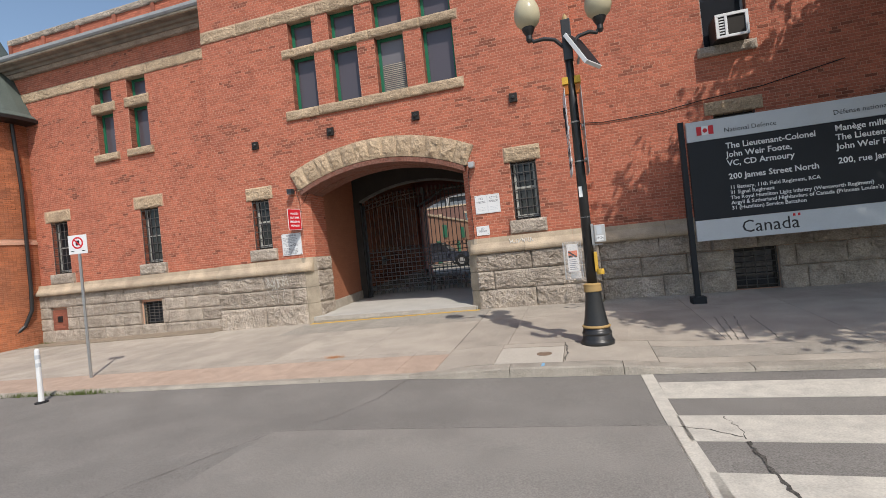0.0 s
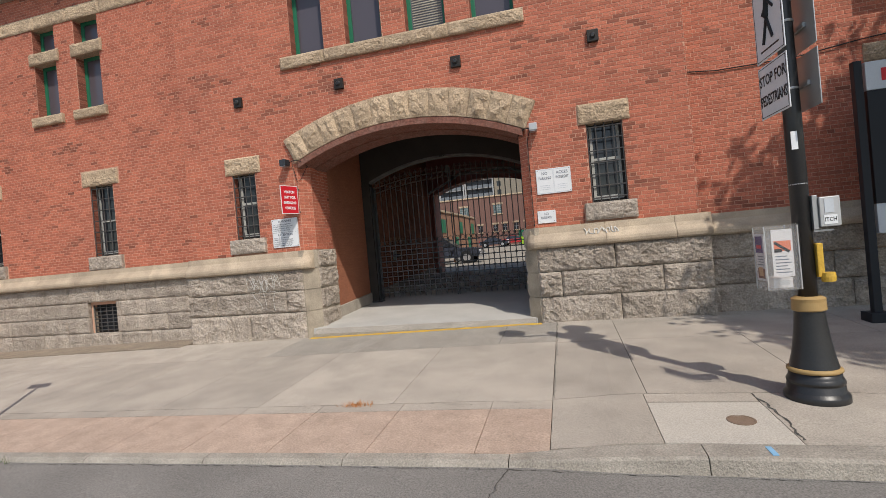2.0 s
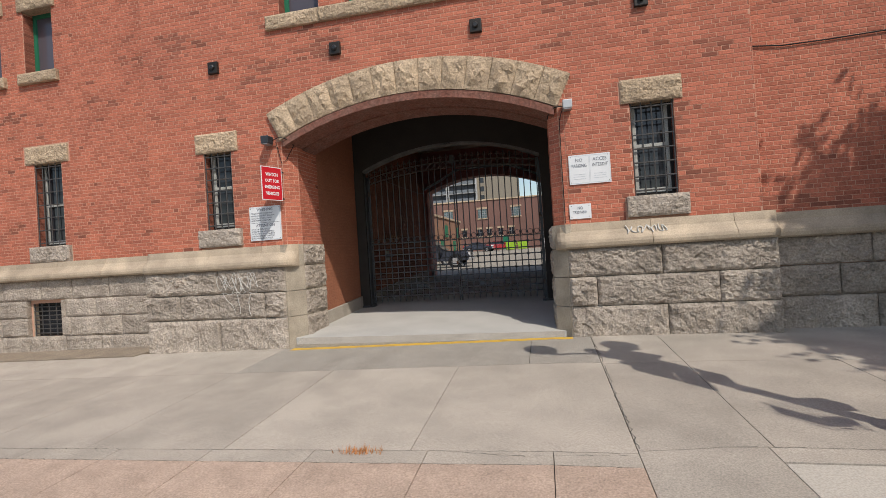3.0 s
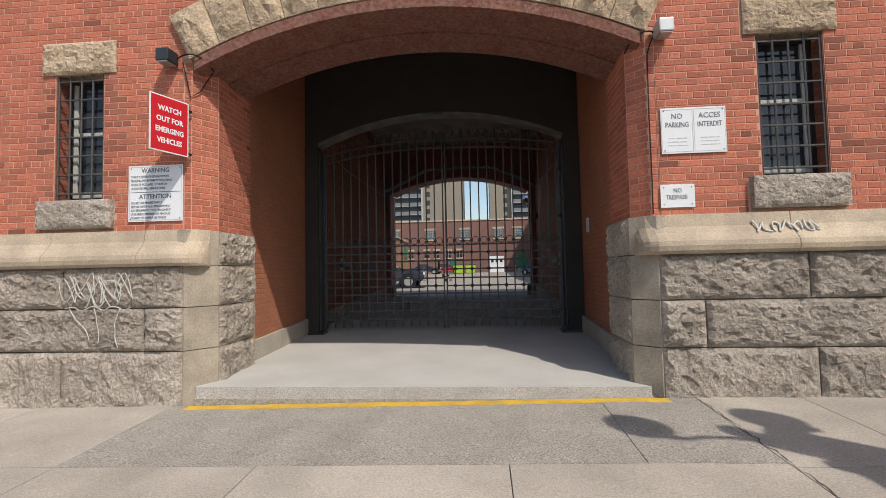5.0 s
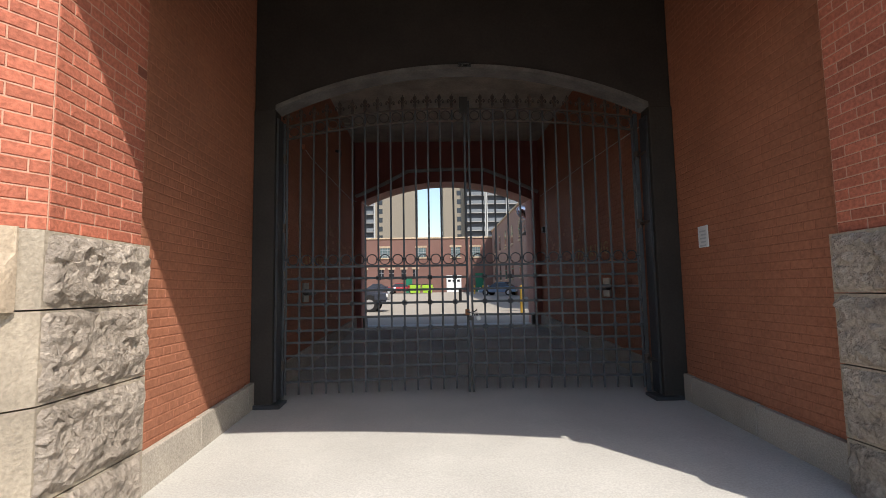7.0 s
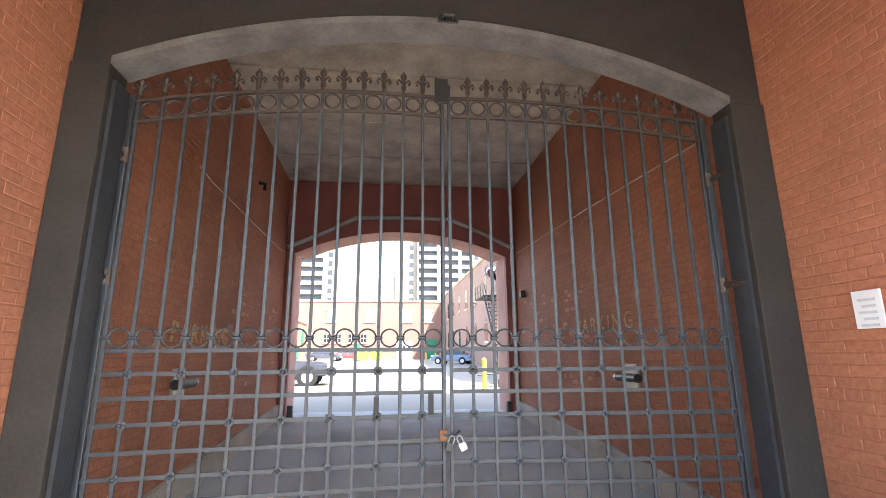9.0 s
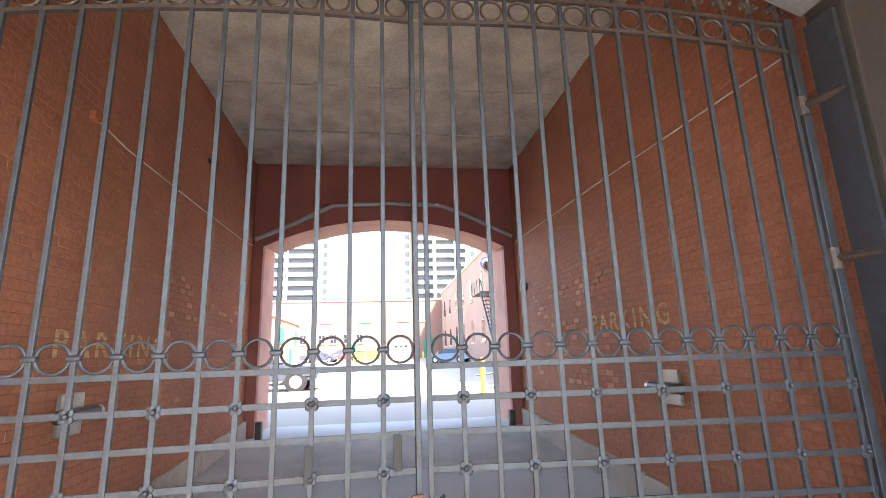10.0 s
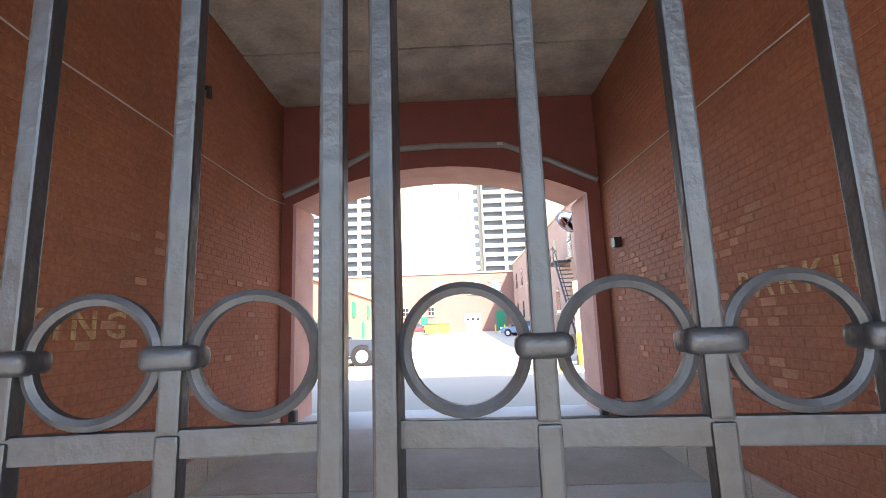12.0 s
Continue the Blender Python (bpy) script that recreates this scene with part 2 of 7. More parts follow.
def rock(x0, x1, z0, z1, y, depth, rough=0.03, seed=0, nx=None, nz=None, margin=0.012):
    """A rock-faced stone: its front is broken and bulges towards -y from the plane y, its edges are drafted straight."""
    bm = bmesh.new()
    nx = nx or max(3, min(40, int((x1 - x0) / 0.04) + 2))
    nz = nz or max(3, min(14, int((z1 - z0) / 0.036) + 2))
    g = []
    for j in range(nz + 1):
        row = []
        for i in range(nx + 1):
            u, v = i / nx, j / nz
            x, z = x0 + (x1 - x0) * u, z0 + (z1 - z0) * v
            inner = min(1.0, 7 * min(u, 1 - u) * (x1 - x0) / 0.3, 7 * min(v, 1 - v) * (z1 - z0) / 0.3) if 0 < i < nx and 0 < j < nz else 0
            n = 0.62 * noise.noise(Vector((x * 5.1 + seed * 3.7, z * 6.3 + seed * 1.3, seed))) + 0.45 * noise.noise(Vector((x * 14, z * 16, seed * 2.1))) + 0.42 * noise.noise(Vector((x * 27, z * 37, seed * 1.7))) + 0.14 * random.Random(seed * 997 + i * 31 + j).uniform(-1, 1)
            row.append(bm.verts.new((x + (0.45 * random.Random(seed + i * 57 + j * 13).uniform(-1, 1) * (x1 - x0) / nx if inner else 0), y - inner * (rough * 0.9 + rough * 1.3 * n) - (0 if inner else -margin * 0.4), z + (0.4 * random.Random(seed + i * 91 + j * 7).uniform(-1, 1) * (z1 - z0) / nz if inner else 0))))
        g.append(row)
    for j in range(nz):
        for i in range(nx):
            a, b, c, d = g[j][i], g[j][i + 1], g[j + 1][i + 1], g[j + 1][i]
            if (i + j + seed) % 2:
                bm.faces.new((a, b, c)), bm.faces.new((a, c, d))
            else:
                bm.faces.new((a, b, d)), bm.faces.new((b, c, d))
    back = [bm.verts.new((px, y + depth, pz)) for px, pz in ((x0, z0), (x1, z0), (x1, z1), (x0, z1))]
    rim = [g[0], [r[-1] for r in g], list(reversed(g[-1])), list(reversed([r[0] for r in g]))]
    for k in range(4):
        bm.faces.new(list(reversed(rim[k])) + [back[k], back[(k + 1) % 4]])
    return bm


def text(name, body, size, m, material, parent, squeeze=1.0, label="", align="CENTER", bold=0.0):
    cu = bpy.data.curves.new(name, "FONT")
    cu.body, cu.size, cu.align_x, cu.align_y, cu.extrude, cu.offset = body, size, align, "CENTER", 0.0008, bold
    cu.resolution_u = 2
    tmp = bpy.data.objects.new("tmp", cu)
    me = bpy.data.meshes.new_from_object(tmp)
    bpy.data.objects.remove(tmp)
    me.name = name
    me.materials.clear()
    me.materials.append(material)
    me.transform(Matrix.Diagonal((squeeze, 1, 1, 1)))
    ob = new(name, me)
    ob.parent = parent
    ob.matrix_basis = m
    if label:
        ob["label"] = label
    return ob


def smooth_step(a, b, x):
    t = min(1, max(0, (x - a) / (b - a)))
    return t * t * (3 - 2 * t)


# ---------------------------------------------------------------- levels of the ground
def base_z(x):
    return -0.10 + 0.02 * (min(max(x, -16), 2) - 2)


def walk_z(x, y):
    k = 0.05 + (0.036 - 0.05) * smooth_step(2.6, 3.4, x) + 0.016 * smooth_step(5.0, 6.2, x)
    return base_z(x) + k * (min(y, 0) + 0.12)


def road_z(x, y):
    lift = (0.065 - 0.015 * smooth_step(2.4, 3.2, x)) * max(0.0, 1 - max(0, -5.1 - y) / 1.2)
    return -0.45 + 0.02 * (min(max(x, -16), 2) - 2) + 0.018 * min(7, max(0, -5.1 - y)) + lift


def yard_z(y):
    return float(np.interp(y, [9.6, 13, 24, 40, 70, 110], [0.41, 0.36, 0.2, 0.4, 1.0, 1.4]))


def floor_z(y):
    return -0.03 + 0.046 * y if y < 9.6 else yard_z(y)


# ---------------------------------------------------------------- brickwork
LB, HB, JB = 0.212, 0.0672, 0.0075


def free_spans(u0, u1, blocked):
    spans = [(u0, u1)]
    for a, b in blocked:
        out = []
        for s, e in spans:
            if b <= s or a >= e:
                out.append((s, e))
            else:
                if a > s:
                    out.append((s, a))
                if b < e:
                    out.append((b, e))
        spans = out
    return spans


def brick_list(u0, u1, z0, z1, holes, seed, header=6):
    """Bricks of a wall as (u0, u1, z0, z1), in running bond with a row of headers now and then."""
    rnd = random.Random(seed)
    out = []
    for j in range(int((z1 - z0) / HB)):
        za = z0 + j * HB
        zc = za + HB / 2
        step = LB / 2 if header and j % header == header - 1 else LB
        shift = (step / 2 if j % 2 else 0.0) + 0.006 * rnd.random()
        blocked = [b for h in holes for b in h(zc)]
        u = u0 - shift
        while u < u1:
            a, b = max(u, u0), min(u + step, u1)
            u += step
            if b - a < 0.02:
                continue
            for s, e in free_spans(a, b, blocked):
                if e - s > 0.025:
                    out.append((s + JB / 2, e - JB / 2, za + JB / 2, za + HB - JB / 2))
    return out


def hole(u0, u1, z0, z1):
    return lambda z: [(u0, u1)] if z0 < z < z1 else []


BRICK_MESH = {}


def lay_bricks(wall, bricks, to_world, material, near, depth=0.004, seed=0, name="brick", sooty=None):
    """Lays the bricks on a wall: the 280 nearest to the point near as pieces, the rest joined."""
    rnd = random.Random(seed)
    order = sorted(bricks, key=lambda b: (b[0] + b[1] - 2 * near[0]) ** 2 + (b[2] + b[3] - 2 * near[1]) ** 2)
    full = [b for b in order if 0.19 < b[1] - b[0] < LB][:280]
    chosen = set(full)
    w = LB - JB
    h = HB - JB
    key = (material.name, name)
    if key not in BRICK_MESH:
        me = bpy.data.meshes.new(name)
        c = 0.004
        vs = [(-w / 2, 0, -h / 2), (w / 2, 0, -h / 2), (w / 2, 0, h / 2), (-w / 2, 0, h / 2), (-w / 2 + c, 1, -h / 2 + c), (w / 2 - c, 1, -h / 2 + c), (w / 2 - c, 1, h / 2 - c), (-w / 2 + c, 1, h / 2 - c)]
        vs = [(x, 0.0 if y == 0 else -depth, z) for x, y, z in vs]
        me.from_pydata(vs, [], [(4, 5, 6, 7), (0, 1, 5, 4), (1, 2, 6, 5), (2, 3, 7, 6), (3, 0, 4, 7)])
        me.materials.append(material)
        BRICK_MESH[key] = me
    origin, du, dn = to_world
    ang = math.atan2(du[1], du[0])
    for b in full:
        u, z = (b[0] + b[1]) / 2, (b[2] + b[3]) / 2
        ob = new(name, BRICK_MESH[key])
        ob.parent = wall
        ob.matrix_basis = Matrix.Translation((origin[0] + du[0] * u, origin[1] + du[1] * u, z)) @ Matrix.Rotation(ang + rnd.uniform(-0.006, 0.006), 4, "Z") @ Matrix.Diagonal(((b[1] - b[0]) / w, 1 + rnd.uniform(-0.12, 0.12), 1, 1))
    vs, fs, dv, df = [], [], [], []
    for b in bricks:
        if b in chosen:
            continue
        burnt = material is BRICK and noise.noise(Vector((b[0] * 0.9 + seed, b[2] * 2.6, seed * 5.3))) > 0.42 and rnd.random() < 0.45
        burnt = burnt or (material is BRICK and (rnd.random() < 0.02 or (sooty is not None and sooty((b[0] + b[1]) / 2, (b[2] + b[3]) / 2) > rnd.random())))
        VS, FS = (dv, df) if burnt else (vs, fs)
        d = depth * (1 + rnd.uniform(-0.15, 0.15))
        n = len(VS)
        for u, k, z in ((b[0], 0, b[2]), (b[1], 0, b[2]), (b[1], 0, b[3]), (b[0], 0, b[3]), (b[0] + 0.003, d, b[2] + 0.003), (b[1] - 0.003, d, b[2] + 0.003), (b[1] - 0.003, d, b[3] - 0.003), (b[0] + 0.003, d, b[3] - 0.003)):
            VS.append((origin[0] + du[0] * u + dn[0] * k, origin[1] + du[1] * u + dn[1] * k, z))
        FS += [tuple(n + i for i in f) for f in ((4, 5, 6, 7), (0, 1, 5, 4), (1, 2, 6, 5), (2, 3, 7, 6), (3, 0, 4, 7))]
    if dv:
        part("dark_bricks", (dv, df), BRICK_DARK, wall, "darker burnt bricks")["kind"] = "stuff"
    ob = part("bricks", (vs, fs), material, wall)
    ob["kind"] = "stuff"
    return ob


def core_wall(name, u_breaks, z_breaks, solid, place, material, label, thick):
    """A wall's core: boxes between the breaks wherever solid(u, z)."""
    bm = bmesh.new()
    for a, b in zip(u_breaks, u_breaks[1:]):
        run = None
        for c, d in zip(z_breaks, z_breaks[1:]):
            if solid((a + b) / 2, (c + d) / 2):
                run = (run[0], d) if run else (c, d)
                continue
            if run:
                place(bm, a, b, run[0], run[1], thick)
                run = None
        if run:
            place(bm, a, b, run[0], run[1], thick)
    return struct(name, bm, material, label, "wall")


def facade_core(y):
    def place(bm, a, b, c, d, thick):
        box(bm, a, b, y + 0.005, y + thick, c, d)
    return place


# the entrance arch, a segment: springs at 3.46, crown at 3.95
SPRING, CROWN, HALF = 3.44, 3.95, 2.3
ARCH_R = (HALF ** 2 + (CROWN - SPRING) ** 2) / (2 * (CROWN - SPRING))
ARCH_C = CROWN - ARCH_R


def arch_z(x, extra=0.0):
    return ARCH_C + math.sqrt(max(0.0, (ARCH_R + extra) ** 2 - x * x))


UPPER = [(-2.25, -1.5), (-1.02, -0.24), (0.25, 1.05), (1.52, 2.34)]
PAV_X = 5.1
GROUND_WIN = [(-3.93, -3.36), (3.40, 4.02)]


def ring_hole(z):
    if z < 3.44:
        return []
    zo = ARCH_C + (ARCH_R + 0.53) * math.cos(math.asin(2.36 / (ARCH_R + 0.02)))
    if z < zo:
        h = 2.36 + 0.22 * (z - 3.44) / (zo - 3.44)
        return [(-h, h)]
    s = (ARCH_R + 0.52) ** 2 - (z - ARCH_C) ** 2
    return [(-math.sqrt(s), math.sqrt(s))] if s > 0 else []


pav_holes = [ring_hole] + [hole(a, b, 1.65, 3.38) for a, b in GROUND_WIN]
pav_holes += [hole(-4.06, -3.22, 3.34, 3.70), hole(3.26, 4.13, 3.34, 3.70), hole(-4.06, -3.22, 1.63, 1.95), hole(3.26, 4.13, 1.63, 1.95)]
pav_holes += [hole(a, b, 5.5, 8.1) for a, b in UPPER]
pav_holes += [hole(-2.5, 2.5, 5.33, 5.60), hole(-2.5, 2.5, 7.06, 7.30), hole(-PAV_X, PAV_X, 8.02, 8.36)]
# chamfered jambs next to the entrance are laid apart
pav_holes += [hole(-2.44, 2.44, 1.5, 3.46)]


def pav_solid(u, z):
    if abs(u) < HALF + 0.14 and z < (arch_z(u) if abs(u) < HALF else SPRING):
        return False
    for a, b in GROUND_WIN:
        if a < u < b and 1.95 < z < 3.36:
            return False
    for a, b in UPPER:
        if a < u < b and (5.6 < z < 7.08 or 7.28 < z < 8.04):
            return False
    return True


ub = sorted({-PAV_X, PAV_X, -2.44, 2.44, *(v for w in GROUND_WIN + UPPER for v in w), *(i * 0.115 for i in range(-20, 21))})
zb = sorted({-0.5, 1.95, 3.36, 5.6, 7.08, 7.28, 8.04, 10.6, *(3.30 + i * 0.05 for i in range(15))})
wall_front = core_wall("wall_front", ub, zb, pav_solid, facade_core(0), MORTAR, "red brick gatehouse front with pale mortar joints", 0.45)


# ---------------------------------------------------------------- stonework
def stone_run(wall, y, x0, x1, z_rows, seed, lengths=(0.75, 1.35), material=None, skip=(), depth=0.2, rough=0.037):
    rnd = random.Random(seed)
    k = 0
    for z0, z1 in z_rows:
        x = x0
        while x < x1 - 0.01:
            w = rnd.uniform(*lengths)
            if x1 - (x + w) < 0.4:
                w = x1 - x
            for a, b in free_spans(x, x + w, [(s[0], s[1]) for s in skip if s[2] < (z0 + z1) / 2 < s[3]]):
                if b - a > 0.06:
                    part("stone", rock(a + 0.006, b - 0.006, z0 + 0.006, z1 - 0.006, y, depth, rough, seed * 31 + k), material or STONE, wall)
                    k += 1
            x += w


def ledge(name, x0, x1, y, z0=1.22, z1=1.6, ends=(False, False), reach=0.17, material=None):
    """The moulded stone course: a rounded nose below, a long slope to the wall above."""
    prof = [(y + 0.1, z0), (y - reach + 0.02, z0), (y - reach - 0.012, z0 + 0.03), (y - reach - 0.022, z0 + 0.075), (y - reach - 0.014, z0 + 0.12), (y - reach + 0.01, z0 + 0.15), (y - reach + 0.06, z0 + 0.2), (y - reach + 0.1, z0 + 0.26), (y - reach + 0.12, z1), (y + 0.1, z1)]
    rnd = random.Random(int(x0 * 100))
    owner = thing(name, "moulded buff sandstone string course above the stone base", "stone course")
    tagged(owner, kind="structure")
    x = x0
    while x < x1 - 0.01:
        w = rnd.uniform(1.0, 1.5)
        if x1 - (x + w) < 0.5:
            w = x1 - x
        bm = bmesh.new()
        lead, tail = ends[0] and x == x0, ends[1] and x + w > x1 - 0.01
        sweep = (0, 0.04, 0.15, 0.35, 0.65, 1)
        stops = [(x + 0.22 * f, f) for f in sweep] if lead else [(x + 0.003, 1)]
        stops += [(x + w - 0.22 * f, f) for f in reversed(sweep)] if tail else [(x + w - 0.003, 1)]
        rows = []
        for px, f in stops:
            back = (reach + 0.05) * (1 - math.sqrt(1 - (1 - f) ** 2))
            rows.append([bm.verts.new((px, py if k in (0, 9) else min(y + 0.09, py + back), pz)) for k, (py, pz) in enumerate(prof)])
        for a, b in zip(rows, rows[1:]):
            for k in range(len(prof) - 1):
                bm.faces.new((a[k], b[k], b[k + 1], a[k + 1]))
        bm.faces.new(rows[0])
        bm.faces.new(list(reversed(rows[-1])))
        bmesh.ops.recalc_face_normals(bm, faces=bm.faces)
        part("moulding", bm, material or LEDGE, owner, smooth=False)
        x += w
    return owner


ROWS = [(-0.45, 0.345), (0.345, 0.79), (0.79, 1.225)]
for s in (-1, 1):
    base = struct("wall_base_left" if s < 0 else "wall_base_right", bx(min(s * 2.36, s * 5.2), max(s * 2.36, s * 5.2), -0.085, 0.0, -0.5, 1.22), STONE_J, "rock-faced grey sandstone base of the gatehouse", "wall")
    joints = ((-5.22, -3.70, -2.37), (-5.22, -4.5, -2.78, -2.37), (-5.22, -3.69, -2.37)) if s < 0 else ((2.37, 3.74, 5.22), (2.37, 2.77, 4.45, 5.22), (2.37, 3.70, 5.22))
    for k, ((z0, z1), cut) in enumerate(zip(ROWS, joints)):
        for i, (a, b) in enumerate(zip(cut, cut[1:])):
            part("stone", rock(a + 0.006, b - 0.006, z0 + 0.006, z1 - 0.006, -0.115, 0.115, 0.05 if b - a < 0.5 else 0.036, 40 + k * 7 + i * 3 + 50 * (s > 0)), STONE, base)
    ledge("string_course", *((-5.3, -2.2) if s < 0 else (2.2, 5.3)), -0.0, ends=(True, True), reach=0.195)

# chamfered jambs: smooth corner stone, rock-faced reveal, brick above
for s in (-1, 1):
    jamb = thing("jamb_left" if s < 0 else "jamb_right", "chamfered jamb of grey stone with red brick above", "wall")
    tagged(jamb, kind="structure")
    # plan: outer corner, chamfer, reveal, back
    D = 0.09 if s < 0 else 0.0
    P0, P1 = (2.36, -0.10), (2.16, 0.10 + D)
    bm = bmesh.new()
    for z0, z1 in ROWS + [(1.225, 1.6)]:
        pts = [(2.44, -0.10), P0, P1, (2.16, 0.92 + D), (2.44, 0.92 + D)]
        lo = [bm.verts.new((s * px, py, z0 + 0.004)) for px, py in pts]
        hi = [bm.verts.new((s * px, py, z1 - 0.004)) for px, py in pts]
        for i in range(5):
            bm.faces.new((lo[i], lo[(i + 1) % 5], hi[(i + 1) % 5], hi[i]))
        bm.faces.new(hi), bm.faces.new(list(reversed(lo)))
    bmesh.ops.recalc_face_normals(bm, faces=bm.faces)
    part("corner_stones", bm, STONE_S, jamb, "smooth-dressed corner stones")
    for k, (z0, z1) in enumerate([(-0.3, 0.345), (0.345, 0.79), (0.79, 1.225), (1.225, 1.6)]):
        ob = part("stone", rock(0.10 + D, 0.92 + D, z0 + 0.006, z1 - 0.006, 0, 0.12, 0.034, 50 + k + 7 * s), STONE, jamb)
        ob.matrix_basis = Matrix.Translation((s * 2.165, 0, 0)) @ (Matrix.Rotation(radians(90), 4, "Z") if s < 0 else Matrix.Translation((0, 1.02, 0)) @ Matrix.Rotation(radians(-90), 4, "Z"))
    bm = bmesh.new()
    pts = [(2.44, 0.012), (2.36, 0.012), (2.205, 0.17 + D), (2.205, 0.9 + D), (2.44, 0.9 + D)]
    lo = [bm.verts.new((s * px, py, 1.6)) for px, py in pts]
    hi = [bm.verts.new((s * px, py, 3.5)) for px, py in pts]
    for i in range(5):
        bm.faces.new((lo[i], lo[(i + 1) % 5], hi[(i + 1) % 5], hi[i]))
    bm.faces.new(hi), bm.faces.new(list(reversed(lo)))
    bmesh.ops.recalc_face_normals(bm, faces=bm.faces)
    part("core", bm, MORTAR, jamb)
    # brick faces: front strip, chamfer, reveal
    if s < 0:
        segs = [((-2.44, 0.012), (-2.36, 0.012)), ((-2.36, 0.012), (-2.205, 0.17 + D)), ((-2.205, 0.17 + D), (-2.205, 0.9 + D))]
    else:
        segs = [((2.36, 0.012), (2.44, 0.012)), ((2.205, 0.17), (2.36, 0.012)), ((2.205, 0.9), (2.205, 0.17))]
    for k, (p, q) in enumerate(segs):
        d = Vector((q[0] - p[0], q[1] - p[1]))
        L = d.length
        d.normalize()
        n = (d.y, -d.x)
        bl = brick_list(0, L, 1.6, 3.48, [], 90 + k, 0)
        lay_bricks(jamb, bl, ((p[0], p[1]), (d.x, d.y), n), BRICK, (L, 1.8), seed=k)

bl = brick_list(-PAV_X, PAV_X, 1.6, 10.5, pav_holes, 1, 6)


def front_soot(u, z):
    """How likely a brick of the front is a sooty one: beside the windows, under the signs, in one course over the arch."""
    for a, b in GROUND_WIN:
        if 1.9 < z < 3.4 and (a - 0.2 < u < a or b < u < b + 0.2):
            return 0.5
    if 2.5 < u < 3.35 and 1.6 < z < 2.2:
        return 0.3
    if 1.9 < u < 4.6 and abs(z - 5.05) < 0.14:
        return 0.3
    if abs(u - 3.72) < 0.22 and 4.2 < z < 4.8:
        return 0.3
    return 0.0


lay_bricks(wall_front, bl, ((0, 0.005), (1, 0), (0, -1)), BRICK, (0.5, 2.6), seed=1, sooty=front_soot)

# arch ring of rock-faced voussoirs
arch = thing("stone_arch", "rock-faced buff sandstone segmental arch over the entrance", "arch")
tagged(arch, kind="structure")
a_half = math.asin(2.36 / (ARCH_R + 0.02))
NV = 13
for i in range(NV):
    t0, t1 = -a_half + 2 * a_half * i / NV, -a_half + 2 * a_half * (i + 1) / NV
    bm = rock(0, 1, 0, 1, 0, 0.22, 0.0, i, 7, 8)
    rr = random.Random(i)
    for v in bm.verts:
        u, w, dep = v.co.x, v.co.z, v.co.y
        t = t0 + (t1 - t0) * (0.01 + 0.98 * u)
        r = ARCH_R + 0.0 + 0.53 * w
        front = dep < 0.1
        inner = 0 if not front else min(1, 4 * min(u, 1 - u)) * min(1, 4 * min(w, 1 - w))
        n = noise.noise(Vector((u * 3 + i * 7.1, w * 3, i))) + 0.5 * noise.noise(Vector((u * 8 + i, w * 8, i * 3)))
        v.co = (r * math.sin(t), (-0.06 - inner * (0.045 + 0.045 * n + 0.012 * rr.uniform(-1, 1))) if front else 0.2, ARCH_C + r * math.cos(t))
    part("voussoir", bm, STONE_B, arch)
# soffit of the arch: painted brick, stepping back
def soffit(name, y0, y1, extra, thick, half, material, label):
    bm = bmesh.new()
    n = 28
    rows = []
    for i in range(n + 1):
        x = -half + 2 * half * i / n
        z = arch_z(x, extra)
        rows.append([bm.verts.new(p) for p in ((x, y0, z), (x, y1, z), (x, y1, z + thick), (x, y0, z + thick))])
    for a, b in zip(rows, rows[1:]):
        for k in range(4):
            bm.faces.new((a[k], a[(k + 1) % 4], b[(k + 1) % 4], b[k]))
    bm.faces.new(rows[0]), bm.faces.new(rows[-1])
    bmesh.ops.recalc_face_normals(bm, faces=bm.faces)
    return struct(name, bm, material, label, "arch")


BRICK_S = mat("brick_soffit", (0.19, 0.078, 0.056), (0.22, 0.125, 0.098), 0.88, scale=7, fine=26, bump=0.8, stain=0.65, lumps=2.5, grain=0.34)
soffit("arch_soffit", -0.05, 0.46, -0.13, 0.125, 2.3, BRICK_S, "weathered painted brick soffit under the stone arch")
soffit("arch_soffit_inner", 0.463, 0.93, -0.15, 0.4, 2.3, BRICK_S, "weathered painted brick soffit of the inner arch ring")

# ---------------------------------------------------------------- passage
WX0, WX1 = -2.27, 2.30
CEIL = 5.0
END = 9.6
for s, X in ((-1, WX0), (1, WX1)):
    w = struct("wall_passage_left" if s < 0 else "wall_passage_right", bx(min(X + s * 0.005, X + s * 0.45), max(X + s * 0.005, X + s * 0.45), 0.93, 10.85, -0.4, CEIL + 0.3), PAINTED_J, "passage wall of red-painted brick", "wall")
    for k in range(9):
        y0 = 0.93 + k * (END - 0.93) / 9
        y1 = y0 + (END - 0.93) / 9 - 0.008
        zt = floor_z(y0) + 0.255 + 0.005 * ((k * 7) % 3)
        bm = bx(min(X, X - s * 0.05), max(X, X - s * 0.05), y0, y1, -0.3, zt, 0.008)
        for v in bm.verts:
            if v.co.z > 0:
                v.co.z += floor_z(v.co.y) - floor_z(y0)
        part("kerb_stone", bm, CONC, w, "worn grey concrete kerb")
    holes = [hole(3.04, 3.18, 0, 6)]
    bl = brick_list(0.93, END, 0.12, CEIL, holes, 20 + s, 6)
    if s < 0:
        lay_bricks(w, bl, ((X - 0.005, 0), (0, 1), (1, 0)), PAINTED, (2.0, 1.4), 0.0028, 5)
    else:
        bl = [(-b, -a, c, d) for a, b, c, d in bl]
        lay_bricks(w, bl, ((X + 0.005, 0), (0, -1), (-1, 0)), PAINTED, (-5.6, 1.9), 0.0028, 6)

